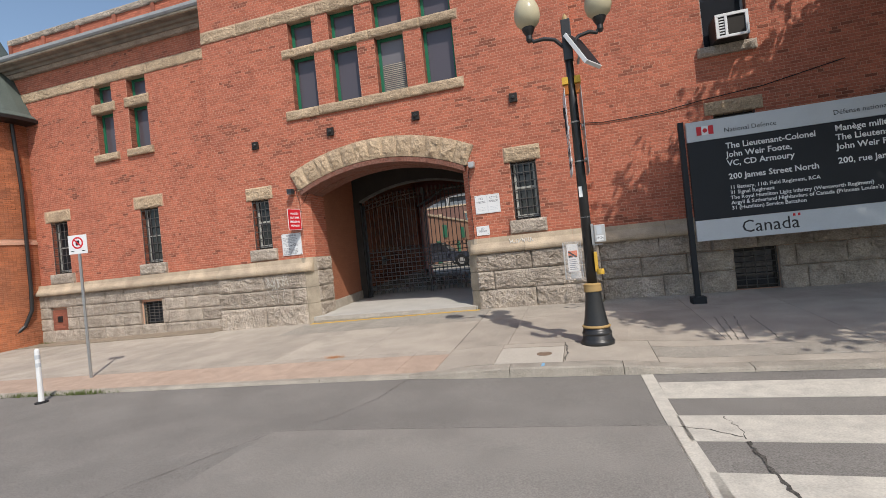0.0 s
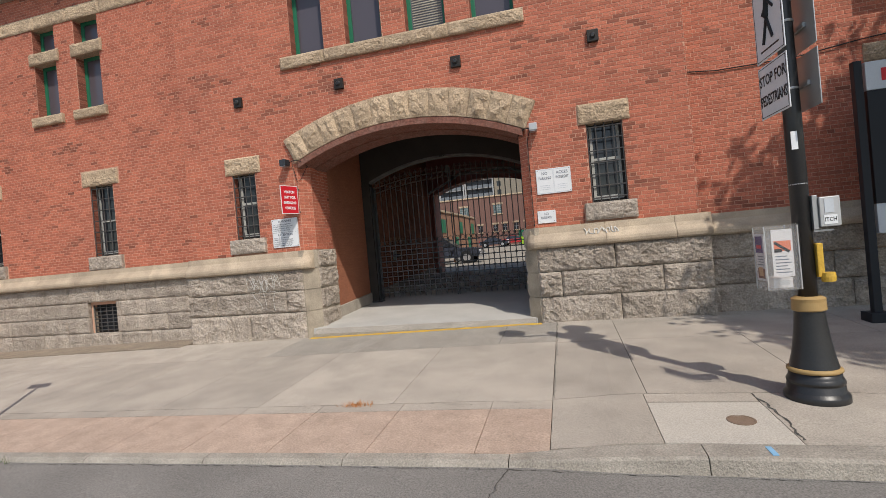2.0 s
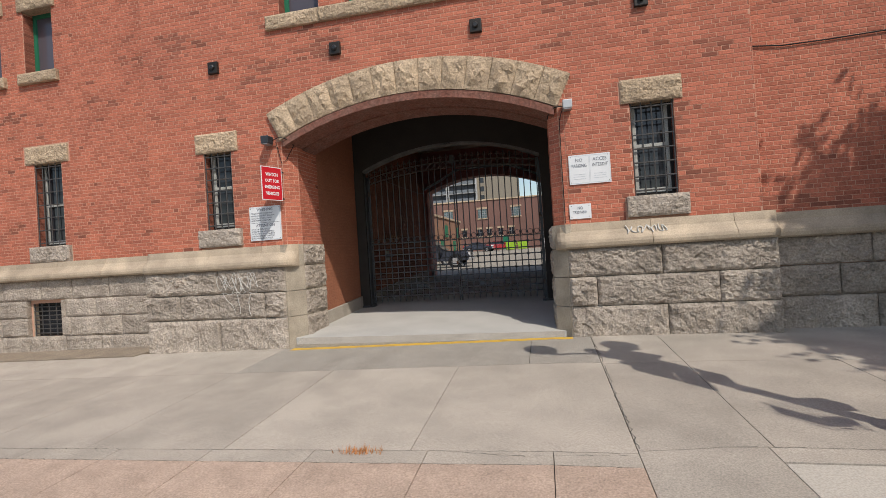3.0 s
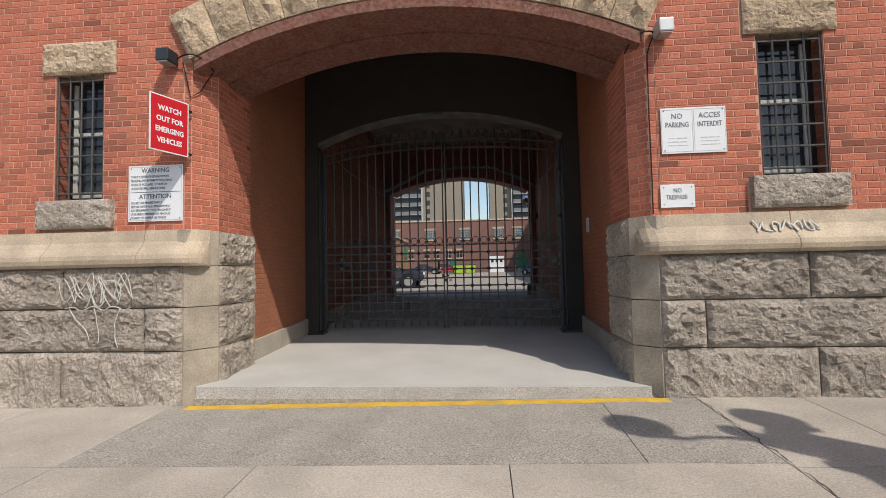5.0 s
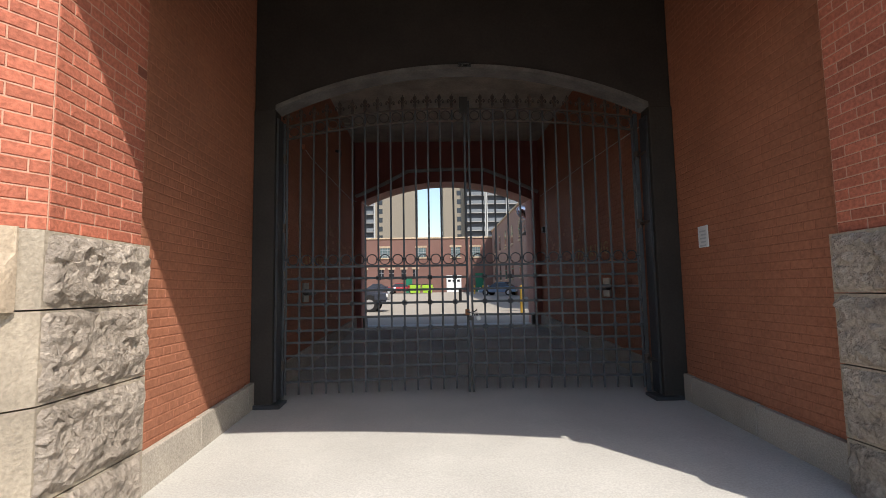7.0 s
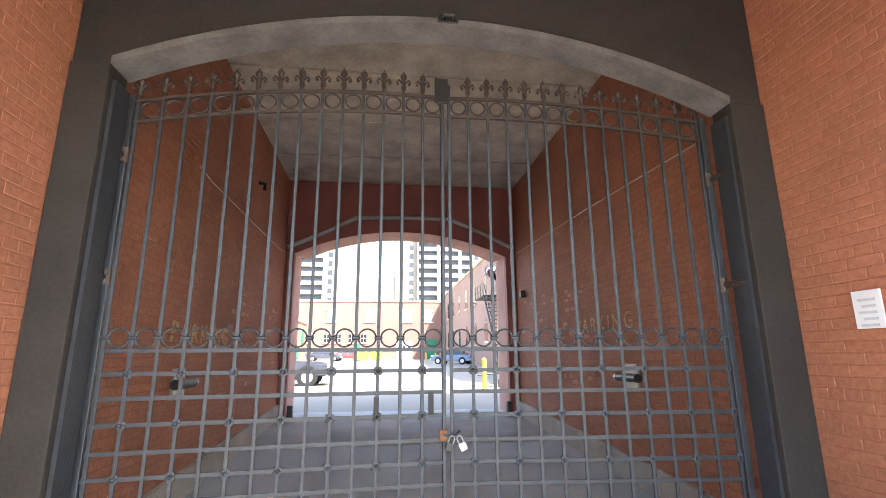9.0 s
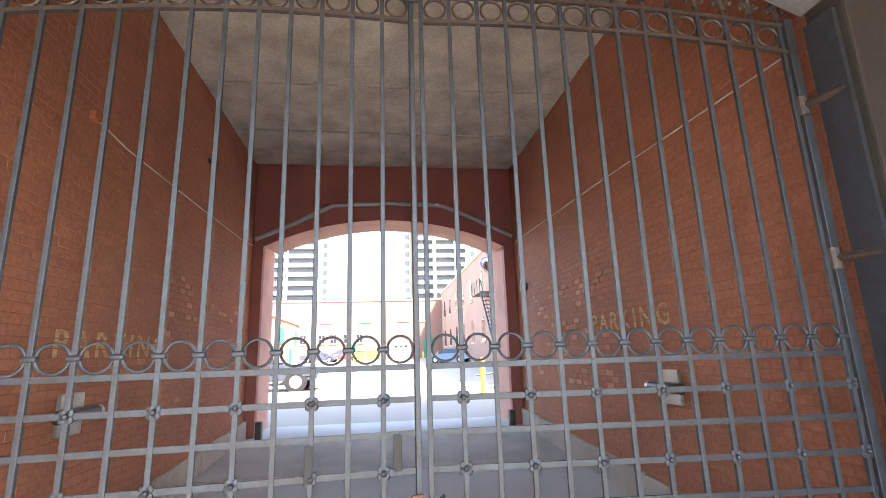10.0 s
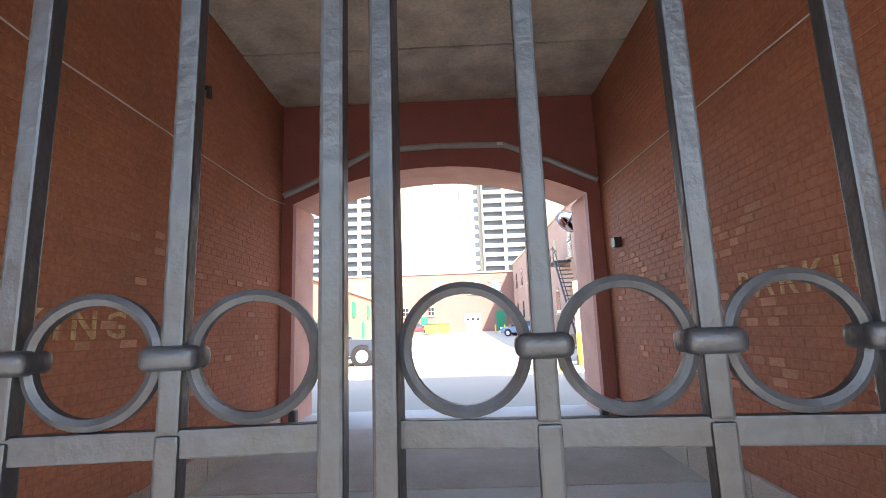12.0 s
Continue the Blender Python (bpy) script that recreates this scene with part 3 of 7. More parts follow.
bm = bmesh.new()
box(bm, WX0 - 0.3, WX1 + 0.3, 0.47, 10.6, CEIL, CEIL + 0.3)
for j, y in enumerate((1.0, 2.95, 4.3, 5.6, 6.9, 8.2)):
    box(bm, WX0 - 0.01, WX1 + 0.01, y + 0.01, y + 1.28, CEIL - 0.02 - 0.006 * (j % 2), CEIL + 0.1)
struct("ceiling", bm, CONC_C, "stained board-marked concrete ceiling of the passage", "ceiling")

# cross wall with a grey-edged arch in front of the gate, on dark posts
RIB_HALF, RIB_S, RIB_C = 2.04, 3.27, 3.72
RIB_R = (RIB_HALF ** 2 + (RIB_C - RIB_S) ** 2) / (2 * (RIB_C - RIB_S))


def rib_z(x, e=0.0):
    return RIB_C - RIB_R + math.sqrt((RIB_R + e) ** 2 - x * x)


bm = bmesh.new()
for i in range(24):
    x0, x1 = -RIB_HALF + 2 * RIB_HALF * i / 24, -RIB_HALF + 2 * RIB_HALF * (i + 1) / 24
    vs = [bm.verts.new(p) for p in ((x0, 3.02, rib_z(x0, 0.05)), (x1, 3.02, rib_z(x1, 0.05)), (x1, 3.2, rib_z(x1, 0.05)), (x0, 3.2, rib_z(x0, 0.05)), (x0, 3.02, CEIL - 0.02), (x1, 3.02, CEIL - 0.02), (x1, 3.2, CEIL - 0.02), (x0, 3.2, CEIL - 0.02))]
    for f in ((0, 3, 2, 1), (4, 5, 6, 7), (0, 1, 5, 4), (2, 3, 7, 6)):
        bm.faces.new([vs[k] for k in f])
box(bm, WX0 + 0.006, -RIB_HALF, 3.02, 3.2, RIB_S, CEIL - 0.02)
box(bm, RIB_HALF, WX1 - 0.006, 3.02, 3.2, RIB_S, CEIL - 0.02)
struct("wall_cross", bm, DARKWALL, "dark cross wall above the gate", "wall")
bm = bmesh.new()
rows = []
for i in range(25):
    x = -RIB_HALF + 2 * RIB_HALF * i / 24
    rows.append([bm.verts.new(p) for p in ((x, 3.0, rib_z(x)), (x, 3.22, rib_z(x)), (x, 3.22, rib_z(x, 0.047)), (x, 3.0, rib_z(x, 0.047)))])
for a, b in zip(rows, rows[1:]):
    for k in range(4):
        bm.faces.new((a[k], b[k], b[(k + 1) % 4], a[(k + 1) % 4]))
bm.faces.new(rows[0]), bm.faces.new(rows[-1])
bmesh.ops.recalc_face_normals(bm, faces=bm.faces)
RIBM = mat("plaster_grey", (0.145, 0.14, 0.136), (0.07, 0.068, 0.066), 0.8, scale=4, fine=40, bump=0.2, stain=0.8)
struct("arch_rib", bm, RIBM, "grey plastered soffit of the arch before the gate", "arch")
keeper = thing("gate_keeper", "dark iron keeper bracket under the arch crown", "bracket", "", (0.02, 2.985, RIB_C))
part("plate", bx(-0.07, 0.07, -0.012, 0.0, 0.0, 0.055, 0.004), BLACK, keeper)
part("hook", tube([(-0.03, -0.01, 0.02), (-0.03, -0.07, 0.01), (0.03, -0.07, 0.01), (0.03, -0.01, 0.02)], 0.012, 8), BLACK, keeper)
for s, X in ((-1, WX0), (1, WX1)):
    post = thing("gate_pier", "dark timber pier carrying the gate hinges", "pier", "gate piers", (s * 2.09, 3.1, floor_z(3.1)))
    part("pier", bx(*(((X + 0.002) + 2.09, 0.05) if s < 0 else (-0.05, X - 0.002 - 2.09)), -0.1, 0.1, -0.1, RIB_S - floor_z(3.1), 0.012), DARKWALL, post)
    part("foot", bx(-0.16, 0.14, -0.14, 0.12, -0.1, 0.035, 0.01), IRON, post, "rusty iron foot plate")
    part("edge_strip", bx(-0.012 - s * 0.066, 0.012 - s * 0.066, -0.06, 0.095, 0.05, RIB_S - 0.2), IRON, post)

# end wall with its arch to the yard
E_HALF, E_S, E_C = 2.11, 3.5, 3.98
E_R = (E_HALF ** 2 + (E_C - E_S) ** 2) / (2 * (E_C - E_S))


def end_z(x):
    return E_C - E_R + math.sqrt(E_R ** 2 - x * x)


bm, bj = bmesh.new(), bmesh.new()
for i in range(24):
    x0, x1 = -E_HALF + 2 * E_HALF * i / 24, -E_HALF + 2 * E_HALF * (i + 1) / 24
    vs = [bm.verts.new(p) for p in ((x0, END, end_z(x0)), (x1, END, end_z(x1)), (x1, END, CEIL), (x0, END, CEIL))]
    bm.faces.new(vs)
    vs = [bj.verts.new(p) for p in ((x0, END, end_z(x0)), (x0, 10.85, end_z(x0) + 0.12), (x1, 10.85, end_z(x1) + 0.12), (x1, END, end_z(x1)))]
    bj.faces.new(vs)
    vs = [bm.verts.new(p) for p in ((x0, 10.85, end_z(x0) + 0.12), (x0, 10.85, 10), (x1, 10.85, 10), (x1, 10.85, end_z(x1) + 0.12))]
    bm.faces.new(vs)
box(bm, WX0, -E_HALF, END, END + 0.14, 0, CEIL)
box(bm, E_HALF, WX1, END, END + 0.14, 0, CEIL)
box(bm, -14, -2.30, 10.4, 10.85, -0.5, 10)
box(bm, 2.34, 14, 10.4, 10.85, -0.5, 10)
struct("wall_end", bm, MAROON, "dark maroon-painted end wall of the passage", "wall")
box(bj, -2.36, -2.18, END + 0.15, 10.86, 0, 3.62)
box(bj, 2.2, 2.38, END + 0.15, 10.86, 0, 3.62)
# pale pink: the sunlit look of the jambs is put into the brick colour
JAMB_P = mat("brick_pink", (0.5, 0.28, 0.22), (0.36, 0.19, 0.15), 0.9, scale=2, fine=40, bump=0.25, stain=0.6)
struct("arch_yard", bj, JAMB_P, "pinkish brick jambs and soffit of the yard arch, coloured as if sunlit", "arch")


# ---------------------------------------------------------------- ground
def sheet(name, xs, ys, fz, material, label, category, drop=0.3):
    bm = bmesh.new()
    g = [[bm.verts.new((x, y, fz(x, y))) for x in xs] for y in ys]
    for j in range(len(ys) - 1):
        for i in range(len(xs) - 1):
            bm.faces.new((g[j][i], g[j][i + 1], g[j + 1][i + 1], g[j + 1][i]))
    low = [bm.verts.new((x, y, -1.2)) for x, y in ((xs[0], ys[0]), (xs[-1], ys[0]), (xs[-1], ys[-1]), (xs[0], ys[-1]))]
    rim = [g[0], [r[-1] for r in g], list(reversed(g[-1])), list(reversed([r[0] for r in g]))]
    for k in range(4):
        bm.faces.new(list(reversed(rim[k])) + [low[k], low[(k + 1) % 4]])
    return struct(name, bm, material, label, category)


struct("ground", bx(-700, 700, -700, 700, -1.3, -1.0), ASPH_D, "flat grey ground out to the horizon", "ground")
sheet("road", [-200, -40, -16, -12, -8, -4, 0, 2.4, 2.8, 3.2, 6, 12, 40, 200], [-200, -20, -14, -12.1, -10, -8, -6.3, -5.7, -5.1], road_z, ASPH, "worn grey asphalt road with cracks and patches", "road")
wall_bed = lambda x, y: walk_z(x, y) - 0.03
sheet("pavement", [-60, -16, -12, -8, -4, 0, 2, 2.6, 2.8, 3.0, 3.2, 3.4, 6, 10, 60], [-5.0, -4, -2, -0.12, 1.5], wall_bed, STONE_J, "concrete pavement with joints and red slabs along the kerb", "pavement")
pavement = bpy.data.objects["pavement"]


def slab(x0, x1, y0, y1, material, name="slab", lift=0.0, skew=0.0, j=0.0035, parent=None):
    bm = bmesh.new()
    n = max(2, int((x1 - x0) / 0.25))
    rows = [[], []]
    for k, (yy, sk) in enumerate(((y0 + j, 0), (y1 - j, skew))):
        for i in range(n + 1):
            px = x0 + j + (x1 - x0 - 2 * j) * i / n + sk
            rows[k].append(bm.verts.new((px, yy, walk_z(px, yy) + lift)))
    for i in range(n):
        bm.faces.new((rows[0][i], rows[0][i + 1], rows[1][i + 1], rows[1][i]))
    low = [[bm.verts.new((v.co.x, v.co.y, v.co.z - 0.1 - lift)) for v in r] for r in rows]
    for i in range(n):
        bm.faces.new((rows[0][i], low[0][i], low[0][i + 1], rows[0][i + 1]))
        bm.faces.new((rows[1][i], low[1][i], low[1][i + 1], rows[1][i + 1]))
    for i in (0, n):
        bm.faces.new((rows[0][i], rows[1][i], low[1][i], low[0][i]))
    bmesh.ops.recalc_face_normals(bm, faces=bm.faces)
    return part(name, bm, material, parent or pavement)


cuts = [-17.5, -16, -14.5, -13, -11.5, -10, -8.5, -7, -5.4, -3.9, -2.42]
for a, b in zip(cuts, cuts[1:]):
    slab(a, b, -1.5, -0.28 if b < -5.2 else -0.11, CONC)
    if b < -5.2:
        slab(a, b, -0.26, 0.7, DIRT, "dirt_strip", 0.015)
    slab(a, b, -3.82, -1.5, CONC)
slab(-2.42, 1.75, -1.5, -0.16, ASPH_P, "asphalt_patch")
slab(1.75, 2.62, -1.5, -0.16, ASPH_P, "asphalt_patch")
for a, b in zip((-2.42, -0.9, 0.85, 2.62), (-0.9, 0.85, 2.62, 2.62)):
    if b > a:
        slab(a, b, -3.82, -1.5, CONC)
right = [2.62, 3.54, 5.1, 6.7, 8.3, 9.9, 11.5, 13.1, 15]
for a, b in zip(right, right[1:]):
    slab(a, b, -1.55, 0.8 if a > 5 else -0.11, CONC)
    slab(a, b, -3.78, -1.55, CONC)
slab(2.62, 3.5, -4.86, -3.78, CONC)
slab(3.5, 4.45, -4.0, -3.78, CONC)
slab(3.5, 4.45, -4.86, -4.02, CONC_M)
slab(4.45, 5.65, -4.86, -3.78, CONC)
slab(5.65, 8.3, -4.86, -4.62, CONC)
slab(5.65, 8.3, -4.61, -4.1, ASPH_P, "asphalt_patch")
slab(5.65, 8.3, -4.09, -3.78, CONC)
for a, b in zip(right[4:], right[5:]):
    slab(a, b, -4.86, -3.78, CONC)
x = -17.0
while x < 2.6:
    w = 1.0
    b = min(x + w, 2.62)
    slab(x, b, -4.03, -3.82, CONC, "edge_slab")
    slab(x, b, -4.96, -4.03, SLAB_R, "red_slab", 0.001, 0.0)
    x = b
yl = random.Random(8)
bm = bmesh.new()
edge = []
for i in range(61):
    x = -2.25 + 4.61 * i / 60
    ya, yb = -0.285 + yl.uniform(-0.012, 0.012), -0.175 + yl.uniform(-0.01, 0.005)
    edge.append([bm.verts.new((x, yy, walk_z(x, yy) + zz)) for yy, zz in ((ya, -0.01), (ya, 0.005), (yb, 0.005), (yb, -0.01))])
for p, q in zip(edge, edge[1:]):
    for k in range(3):
        bm.faces.new((p[k], q[k], q[k + 1], p[k + 1]))
bmesh.ops.recalc_face_normals(bm, faces=bm.faces)
part("yellow_line", bm, YELLOW, pavement, "worn yellow painted line")

# kerb stones
kerb = thing("kerb", "worn concrete kerb, lowered at the driveway", "kerb")
tagged(kerb, kind="structure")
x = -18.0
while x < 15:
    b = x + 1.45
    bm = bmesh.new()
    pts = []
    for px in (x + 0.004, (x + b) / 2, b - 0.004):
        zt = walk_z(px, -4.87)
        yb = -4.965 if px < 2.6 else -4.865
        zr = road_z(px, -5.12)
        pts.append([bm.verts.new(p) for p in ((px, yb, zt - 0.2), (px, yb, zt), (px, -5.06 + 0.012 * math.sin(px * 5), zt - 0.006), (px, -5.09 + 0.006 * math.sin(px * 9), zt - 0.025), (px, -5.115, zr - 0.02), (px, -5.115, zr - 0.2))])
    for p, q in zip(pts, pts[1:]):
        for k in range(5):
            bm.faces.new((p[k], q[k], q[k + 1], p[k + 1]))
    bm.faces.new(pts[0]), bm.faces.new(pts[-1])
    bmesh.ops.recalc_face_normals(bm, faces=bm.faces)
    part("kerb_stone", bm, KERB, kerb)
    x = b

tagged(part("spray_mark", bx(4.17, 4.21, -5.04, -4.9, walk_z(4.2, -4.9) - 0.004, walk_z(4.2, -4.9) + 0.003), plain("spray_blue", (0.22, 0.42, 0.62), 0.8, stain=0.6)), "faded blue spray mark on the kerb", "paint mark", kind="structure")

# passage floor with its lip, and the yard
sheet("floor", [-2.28, 2.31], [-0.02, 0.9, 2.5, 4.5, 7.3, 7.305, 9.45, 9.455, 11.0], lambda x, y: floor_z(y), CONC_N, "pale swept concrete floor of the passage", "floor")
sheet("floor_lip", [-2.2, 2.25], [-0.17, -0.02], lambda x, y: -0.115 if y < -0.1 else -0.034, ASPH_P, "rough asphalt lip before the passage", "floor")
yard = sheet("yard", [-60, -12, -4, 4, 12, 60], [10.9, 13, 24, 40, 70, 110], lambda x, y: floor_z(y), mat("concrete_yard", (0.29, 0.26, 0.215), (0.235, 0.21, 0.175), 0.9, scale=0.3, fine=60, bump=0.1, stain=0.4), "pale sunlit paved yard", "ground")


bm = bx(WX0 + 0.06, WX1 - 0.06, 7.32, 9.44, 0.2, 0.3)
for v in bm.verts:
    v.co.z = floor_z(v.co.y) + (0.006 if v.co.z > 0.25 else -0.05)
part("floor_band", bm, CONC, bpy.data.objects["floor"], "darker concrete strip across the floor")

# road markings
def road_mark(name, pts, material, label):
    bm = bmesh.new()
    top = [bm.verts.new((px, py, road_z(px, py) + 0.005)) for px, py in pts]
    f = bm.faces.new(top)
    r = bmesh.ops.extrude_face_region(bm, geom=[f])
    for v in r["geom"]:
        if isinstance(v, bmesh.types.BMVert):
            v.co.z -= 0.012
    bmesh.ops.recalc_face_normals(bm, faces=bm.faces)
    return struct(name, bm, material, label, "road marking")


road_mark("crosswalk_line", [(5.385, -5.13), (5.525, -5.13), (5.555, -6.3), (5.415, -6.3)], ROADPAINT, "worn white edge line of the crosswalk")
road_mark("crosswalk_line", [(5.415, -6.3), (5.555, -6.3), (5.66, -9.6), (5.50, -9.6)], ROADPAINT, "worn white edge line of the crosswalk")
for y, w in ((-5.45, 0.53), (-6.48, 0.62), (-7.68, 0.6), (-8.85, 0.6)):
    road_mark("crosswalk_bar", [(5.54, y - w), (12.0, y - w), (12.0, y), (5.54, y)], ROADPAINT, "worn white crosswalk bar")
road_mark("road_patch", [(1.35, -6.95), (2.0, -6.92), (2.0, -12.0), (1.3, -12.0)], ASPH_D, "lighter patch of newer asphalt")
road_mark("road_patch", [(2.0, -6.92), (5.45, -6.75), (5.6, -12.0), (2.0, -12.0)], ASPH_D, "lighter patch of newer asphalt")


# ---------------------------------------------------------------- dressed stones round the windows
def dressing(name, x0, x1, z0, z1, y, seed, proud=0.02, label="rock-faced buff sandstone", rough=0.022, material=None):
    ob = part(name, rock(x0, x1, z0, z1, y - proud, 0.2, rough, seed), material or STONE_B)
    return tagged(ob, label, "stone", kind="structure")


def long_course(name, x0, x1, z0, z1, y, seed, label, material=None, proud=0.02):
    owner = thing(name, label, "stone course")
    tagged(owner, kind="structure")
    rnd = random.Random(seed)
    x = x0
    k = 0
    while x < x1 - 0.01:
        w = rnd.uniform(0.9, 1.5)
        if x1 - (x + w) < 0.5:
            w = x1 - x
        part("stone", rock(x + 0.003, x + w - 0.003, z0, z1, y - proud, 0.2, 0.02, seed + k), material or STONE_B, owner)
        x += w
        k += 1


def window(x0, x1, z0, z1, y, grille=False, frame_mat=None, label="", blind=None, sash=0.0, depth=0.17, category="window", inner=None):
    """A window set back in the wall: frame, sash bar, pane, a near-black sheet painted as the unlit room behind and,
    where there is one, an iron grille.
    """
    frame_mat = frame_mat or DARK
    w = thing("window", label, category, "", ((x0 + x1) / 2, y + depth, z0))
    hx, h = (x1 - x0) / 2, z1 - z0
    b = 0.085 if frame_mat is GREEN else 0.055
    for nm, a in (("stile", (-hx, -hx + b, 0, h)), ("stile", (hx - b, hx, 0, h)), ("rail", (-hx + b, hx - b, 0, b)), ("rail", (-hx + b, hx - b, h - b, h))):
        part(nm, bx(a[0], a[1], 0, 0.07, a[2], a[3], 0.006), frame_mat, w)
    if sash:
        part("sash_bar", bx(-hx + b, hx - b, 0.01, 0.06, h * sash - 0.025, h * sash + 0.025, 0.005), inner or frame_mat, w)
    part("pane", bx(-hx + b, hx - b, 0.035, 0.041, b, h - b), (PANE_U if frame_mat is GREEN else PANE) if blind is None else PANE_L, w)
    if blind:
        for k in range(int(h * blind / 0.05)):
            part("blind_slat", bx(-hx + b + 0.02, hx - b - 0.02, 0.022, 0.03, b + 0.03 + k * 0.05, b + 0.05 + k * 0.05), CONC_C, w)
    bm = bmesh.new()
    for j in range(int(h / HB)):
        zz = j * HB + 0.004
        for q in (-1, 1):
            ex_ = sorted((q * hx, q * (hx - 0.009)))
            box(bm, ex_[0], ex_[1], -depth + 0.012, -0.003, zz, zz + HB - JB)
    if z0 > 1:
        part("brick_reveal", bm, BRICK_DARK, w, "brick reveal beside the frame")
    else:
        part("stone_reveal", bm, STONE_S, w, "grey stone reveal beside the frame")
    if inner is not None:
        for a in ((-hx + b, -hx + b + 0.05, b, h - b), (hx - b - 0.05, hx - b, b, h - b), (-hx + b + 0.05, hx - b - 0.05, b, b + 0.07)):
            part("sash_frame", bx(a[0], a[1], 0.012, 0.034, a[2], a[3], 0.004), inner, w, "pale worn sash frame")
    # thin sheet whose near-black colour stands in for the room's darkness
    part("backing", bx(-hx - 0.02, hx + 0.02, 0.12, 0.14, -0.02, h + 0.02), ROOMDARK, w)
    if grille:
        n = 5
        for k in range(n):
            gx = -hx + 0.02 + (2 * hx - 0.04) * k / (n - 1)
            bm = bmesh.new()
            cyl(bm, (gx, -depth + 0.03, 0.02), (gx, -depth + 0.03, h - 0.01), 0.011, seg=6)
            cyl(bm, (gx, -depth + 0.03, 0.02), (gx + 0.02, -depth + 0.1, 0.0), 0.011, seg=6)
            part("grille_bar", bm, GRILLE, w)
        for k in range(7):
            gz = 0.08 + (h - 0.16) * k / 6
            part("grille_rail", cyl(bmesh.new(), (-hx, -depth + 0.03, gz), (hx, -depth + 0.03, gz), 0.012, seg=6), GRILLE, w)
    return w


for k, (a, b) in enumerate(GROUND_WIN):
    window(a, b, 1.95, 3.36, 0, True, DARK, "narrow dark window behind a black iron grille in brick", sash=0.55, inner=SASH)
    c = (a + b) / 2
    dressing("lintel", c - 0.43, c + 0.43, 3.345, 3.70, 0, 11 + k, label="rock-faced buff sandstone lintel over the window")
    dressing("sill", c - 0.43, c + 0.43, 1.64, 1.95, 0, 14 + k, 0.07, label="rock-faced grey sandstone sill under the window", material=STONE)
for k, (a, b) in enumerate(UPPER):
    window(a, b, 5.6, 7.08, 0, False, GREEN, "green-framed upper window with a dark reflecting pane", blind=0.5 if k == 2 else None, depth=0.2)
    window(a, b, 7.28, 8.04, 0, False, GREEN, "small green-framed top light above the upper window", depth=0.2)
long_course("sill_course", -2.5, 2.5, 5.36, 5.6, 0, 21, "rock-faced buff sandstone sill under four windows", proud=0.06)
long_course("transom_course", -2.48, 2.48, 7.07, 7.29, 0, 25, "rock-faced buff sandstone transom across four windows", proud=0.03)
long_course("lintel_course", -PAV_X, PAV_X, 8.03, 8.36, 0, 29, "rock-faced buff sandstone band over the windows")
# side returns of the gatehouse front
for s in (-1, 1):
    r = struct("wall_return_left" if s < 0 else "wall_return_right", bx(min(s * 5.088, s * 4.6), max(s * 5.088, s * 4.6), 0.013, 0.9, -0.5, 10.6), MORTAR, "brick side of the gatehouse front", "wall")
    bl = brick_list(0.0, 0.8, 1.6, 10.5, [], 40 + s, 6)
    if s < 0:
        lay_bricks(r, [(-b, -a, c, d) for a, b, c, d in bl], ((-5.088, 0), (0, -1), (-1, 0)), BRICK, (-0.4, 3), seed=3)
    else:
        lay_bricks(r, bl, ((5.088, 0), (0, 1), (1, 0)), BRICK, (0.4, 3), seed=4)
    part("base_stone", rock(-0.85, 0.09, -0.45, 1.2, 0, 0.1, 0.02, 77), STONE, r).matrix_basis = Matrix.Translation((s * 5.21, 0, 0)) @ Matrix.Rotation(radians(90 if s > 0 else -90), 4, "Z") @ (Matrix.Translation((0.76, 0, 0)) if s > 0 else Matrix.Identity(4))

# ---------------------------------------------------------------- left wing
WY = 0.72
WXL = -13.9
w_holes = [(-8.72, -7.98, 1.95, 3.75), (-12.70, -11.92, 1.95, 3.75), (-10.2, -9.45, 5.72, 7.12), (-8.8, -8.02, 5.72, 7.12), (-10.2, -9.45, 7.40, 8.05), (-8.8, -8.02, 7.40, 8.05), (-8.96, -8.15, 0.0, 0.73)]


def in_hole(u, z, hs):
    return any(a < u < b and c < z < d for a, b, c, d in hs)


ub = sorted({WXL, -5.09, *(v for h in w_holes for v in h[:2])})
zb = sorted({-0.6, 9.4, *(v for h in w_holes for v in h[2:])})
wing = core_wall("wall_wing_left", ub, zb, lambda u, z: not in_hole(u, z, w_holes), facade_core(WY), MORTAR, "red brick side wing with pale mortar joints", 0.45)
hs = [hole(*h) for h in w_holes] + [hole(-8.97, -7.75, 3.75, 4.13), hole(-12.97, -11.8, 3.75, 4.13), hole(-8.9, -7.8, 1.6, 1.95), hole(-12.9, -11.75, 1.6, 1.95), hole(-10.35, -9.35, 5.48, 5.72), hole(-8.93, -7.9, 5.48, 5.72), hole(-10.3, -9.35, 7.1, 7.42), hole(-8.9, -7.92, 7.1, 7.42), hole(WXL, -5, 8.04, 8.38)]
lay_bricks(wing, brick_list(WXL, -5.1, 1.6, 9.4, hs, 2, 6), ((0, WY + 0.005), (1, 0), (0, -1)), BRICK, (-6.5, 3.2), seed=7)
stone_run(wing, WY - 0.09, WXL, -5.22, [(-0.75, 0.02), (0.02, 0.42), (0.42, 0.80), (0.80, 1.235)], 12, rough=0.019, skip=[(-9.0, -8.1, 0.0, 0.75), (-12.95, -12.2, -0.3, 0.72)], depth=0.1)
ledge("string_course", WXL, -5.2, WY + 0.01, 1.23, 1.6, reach=0.225)
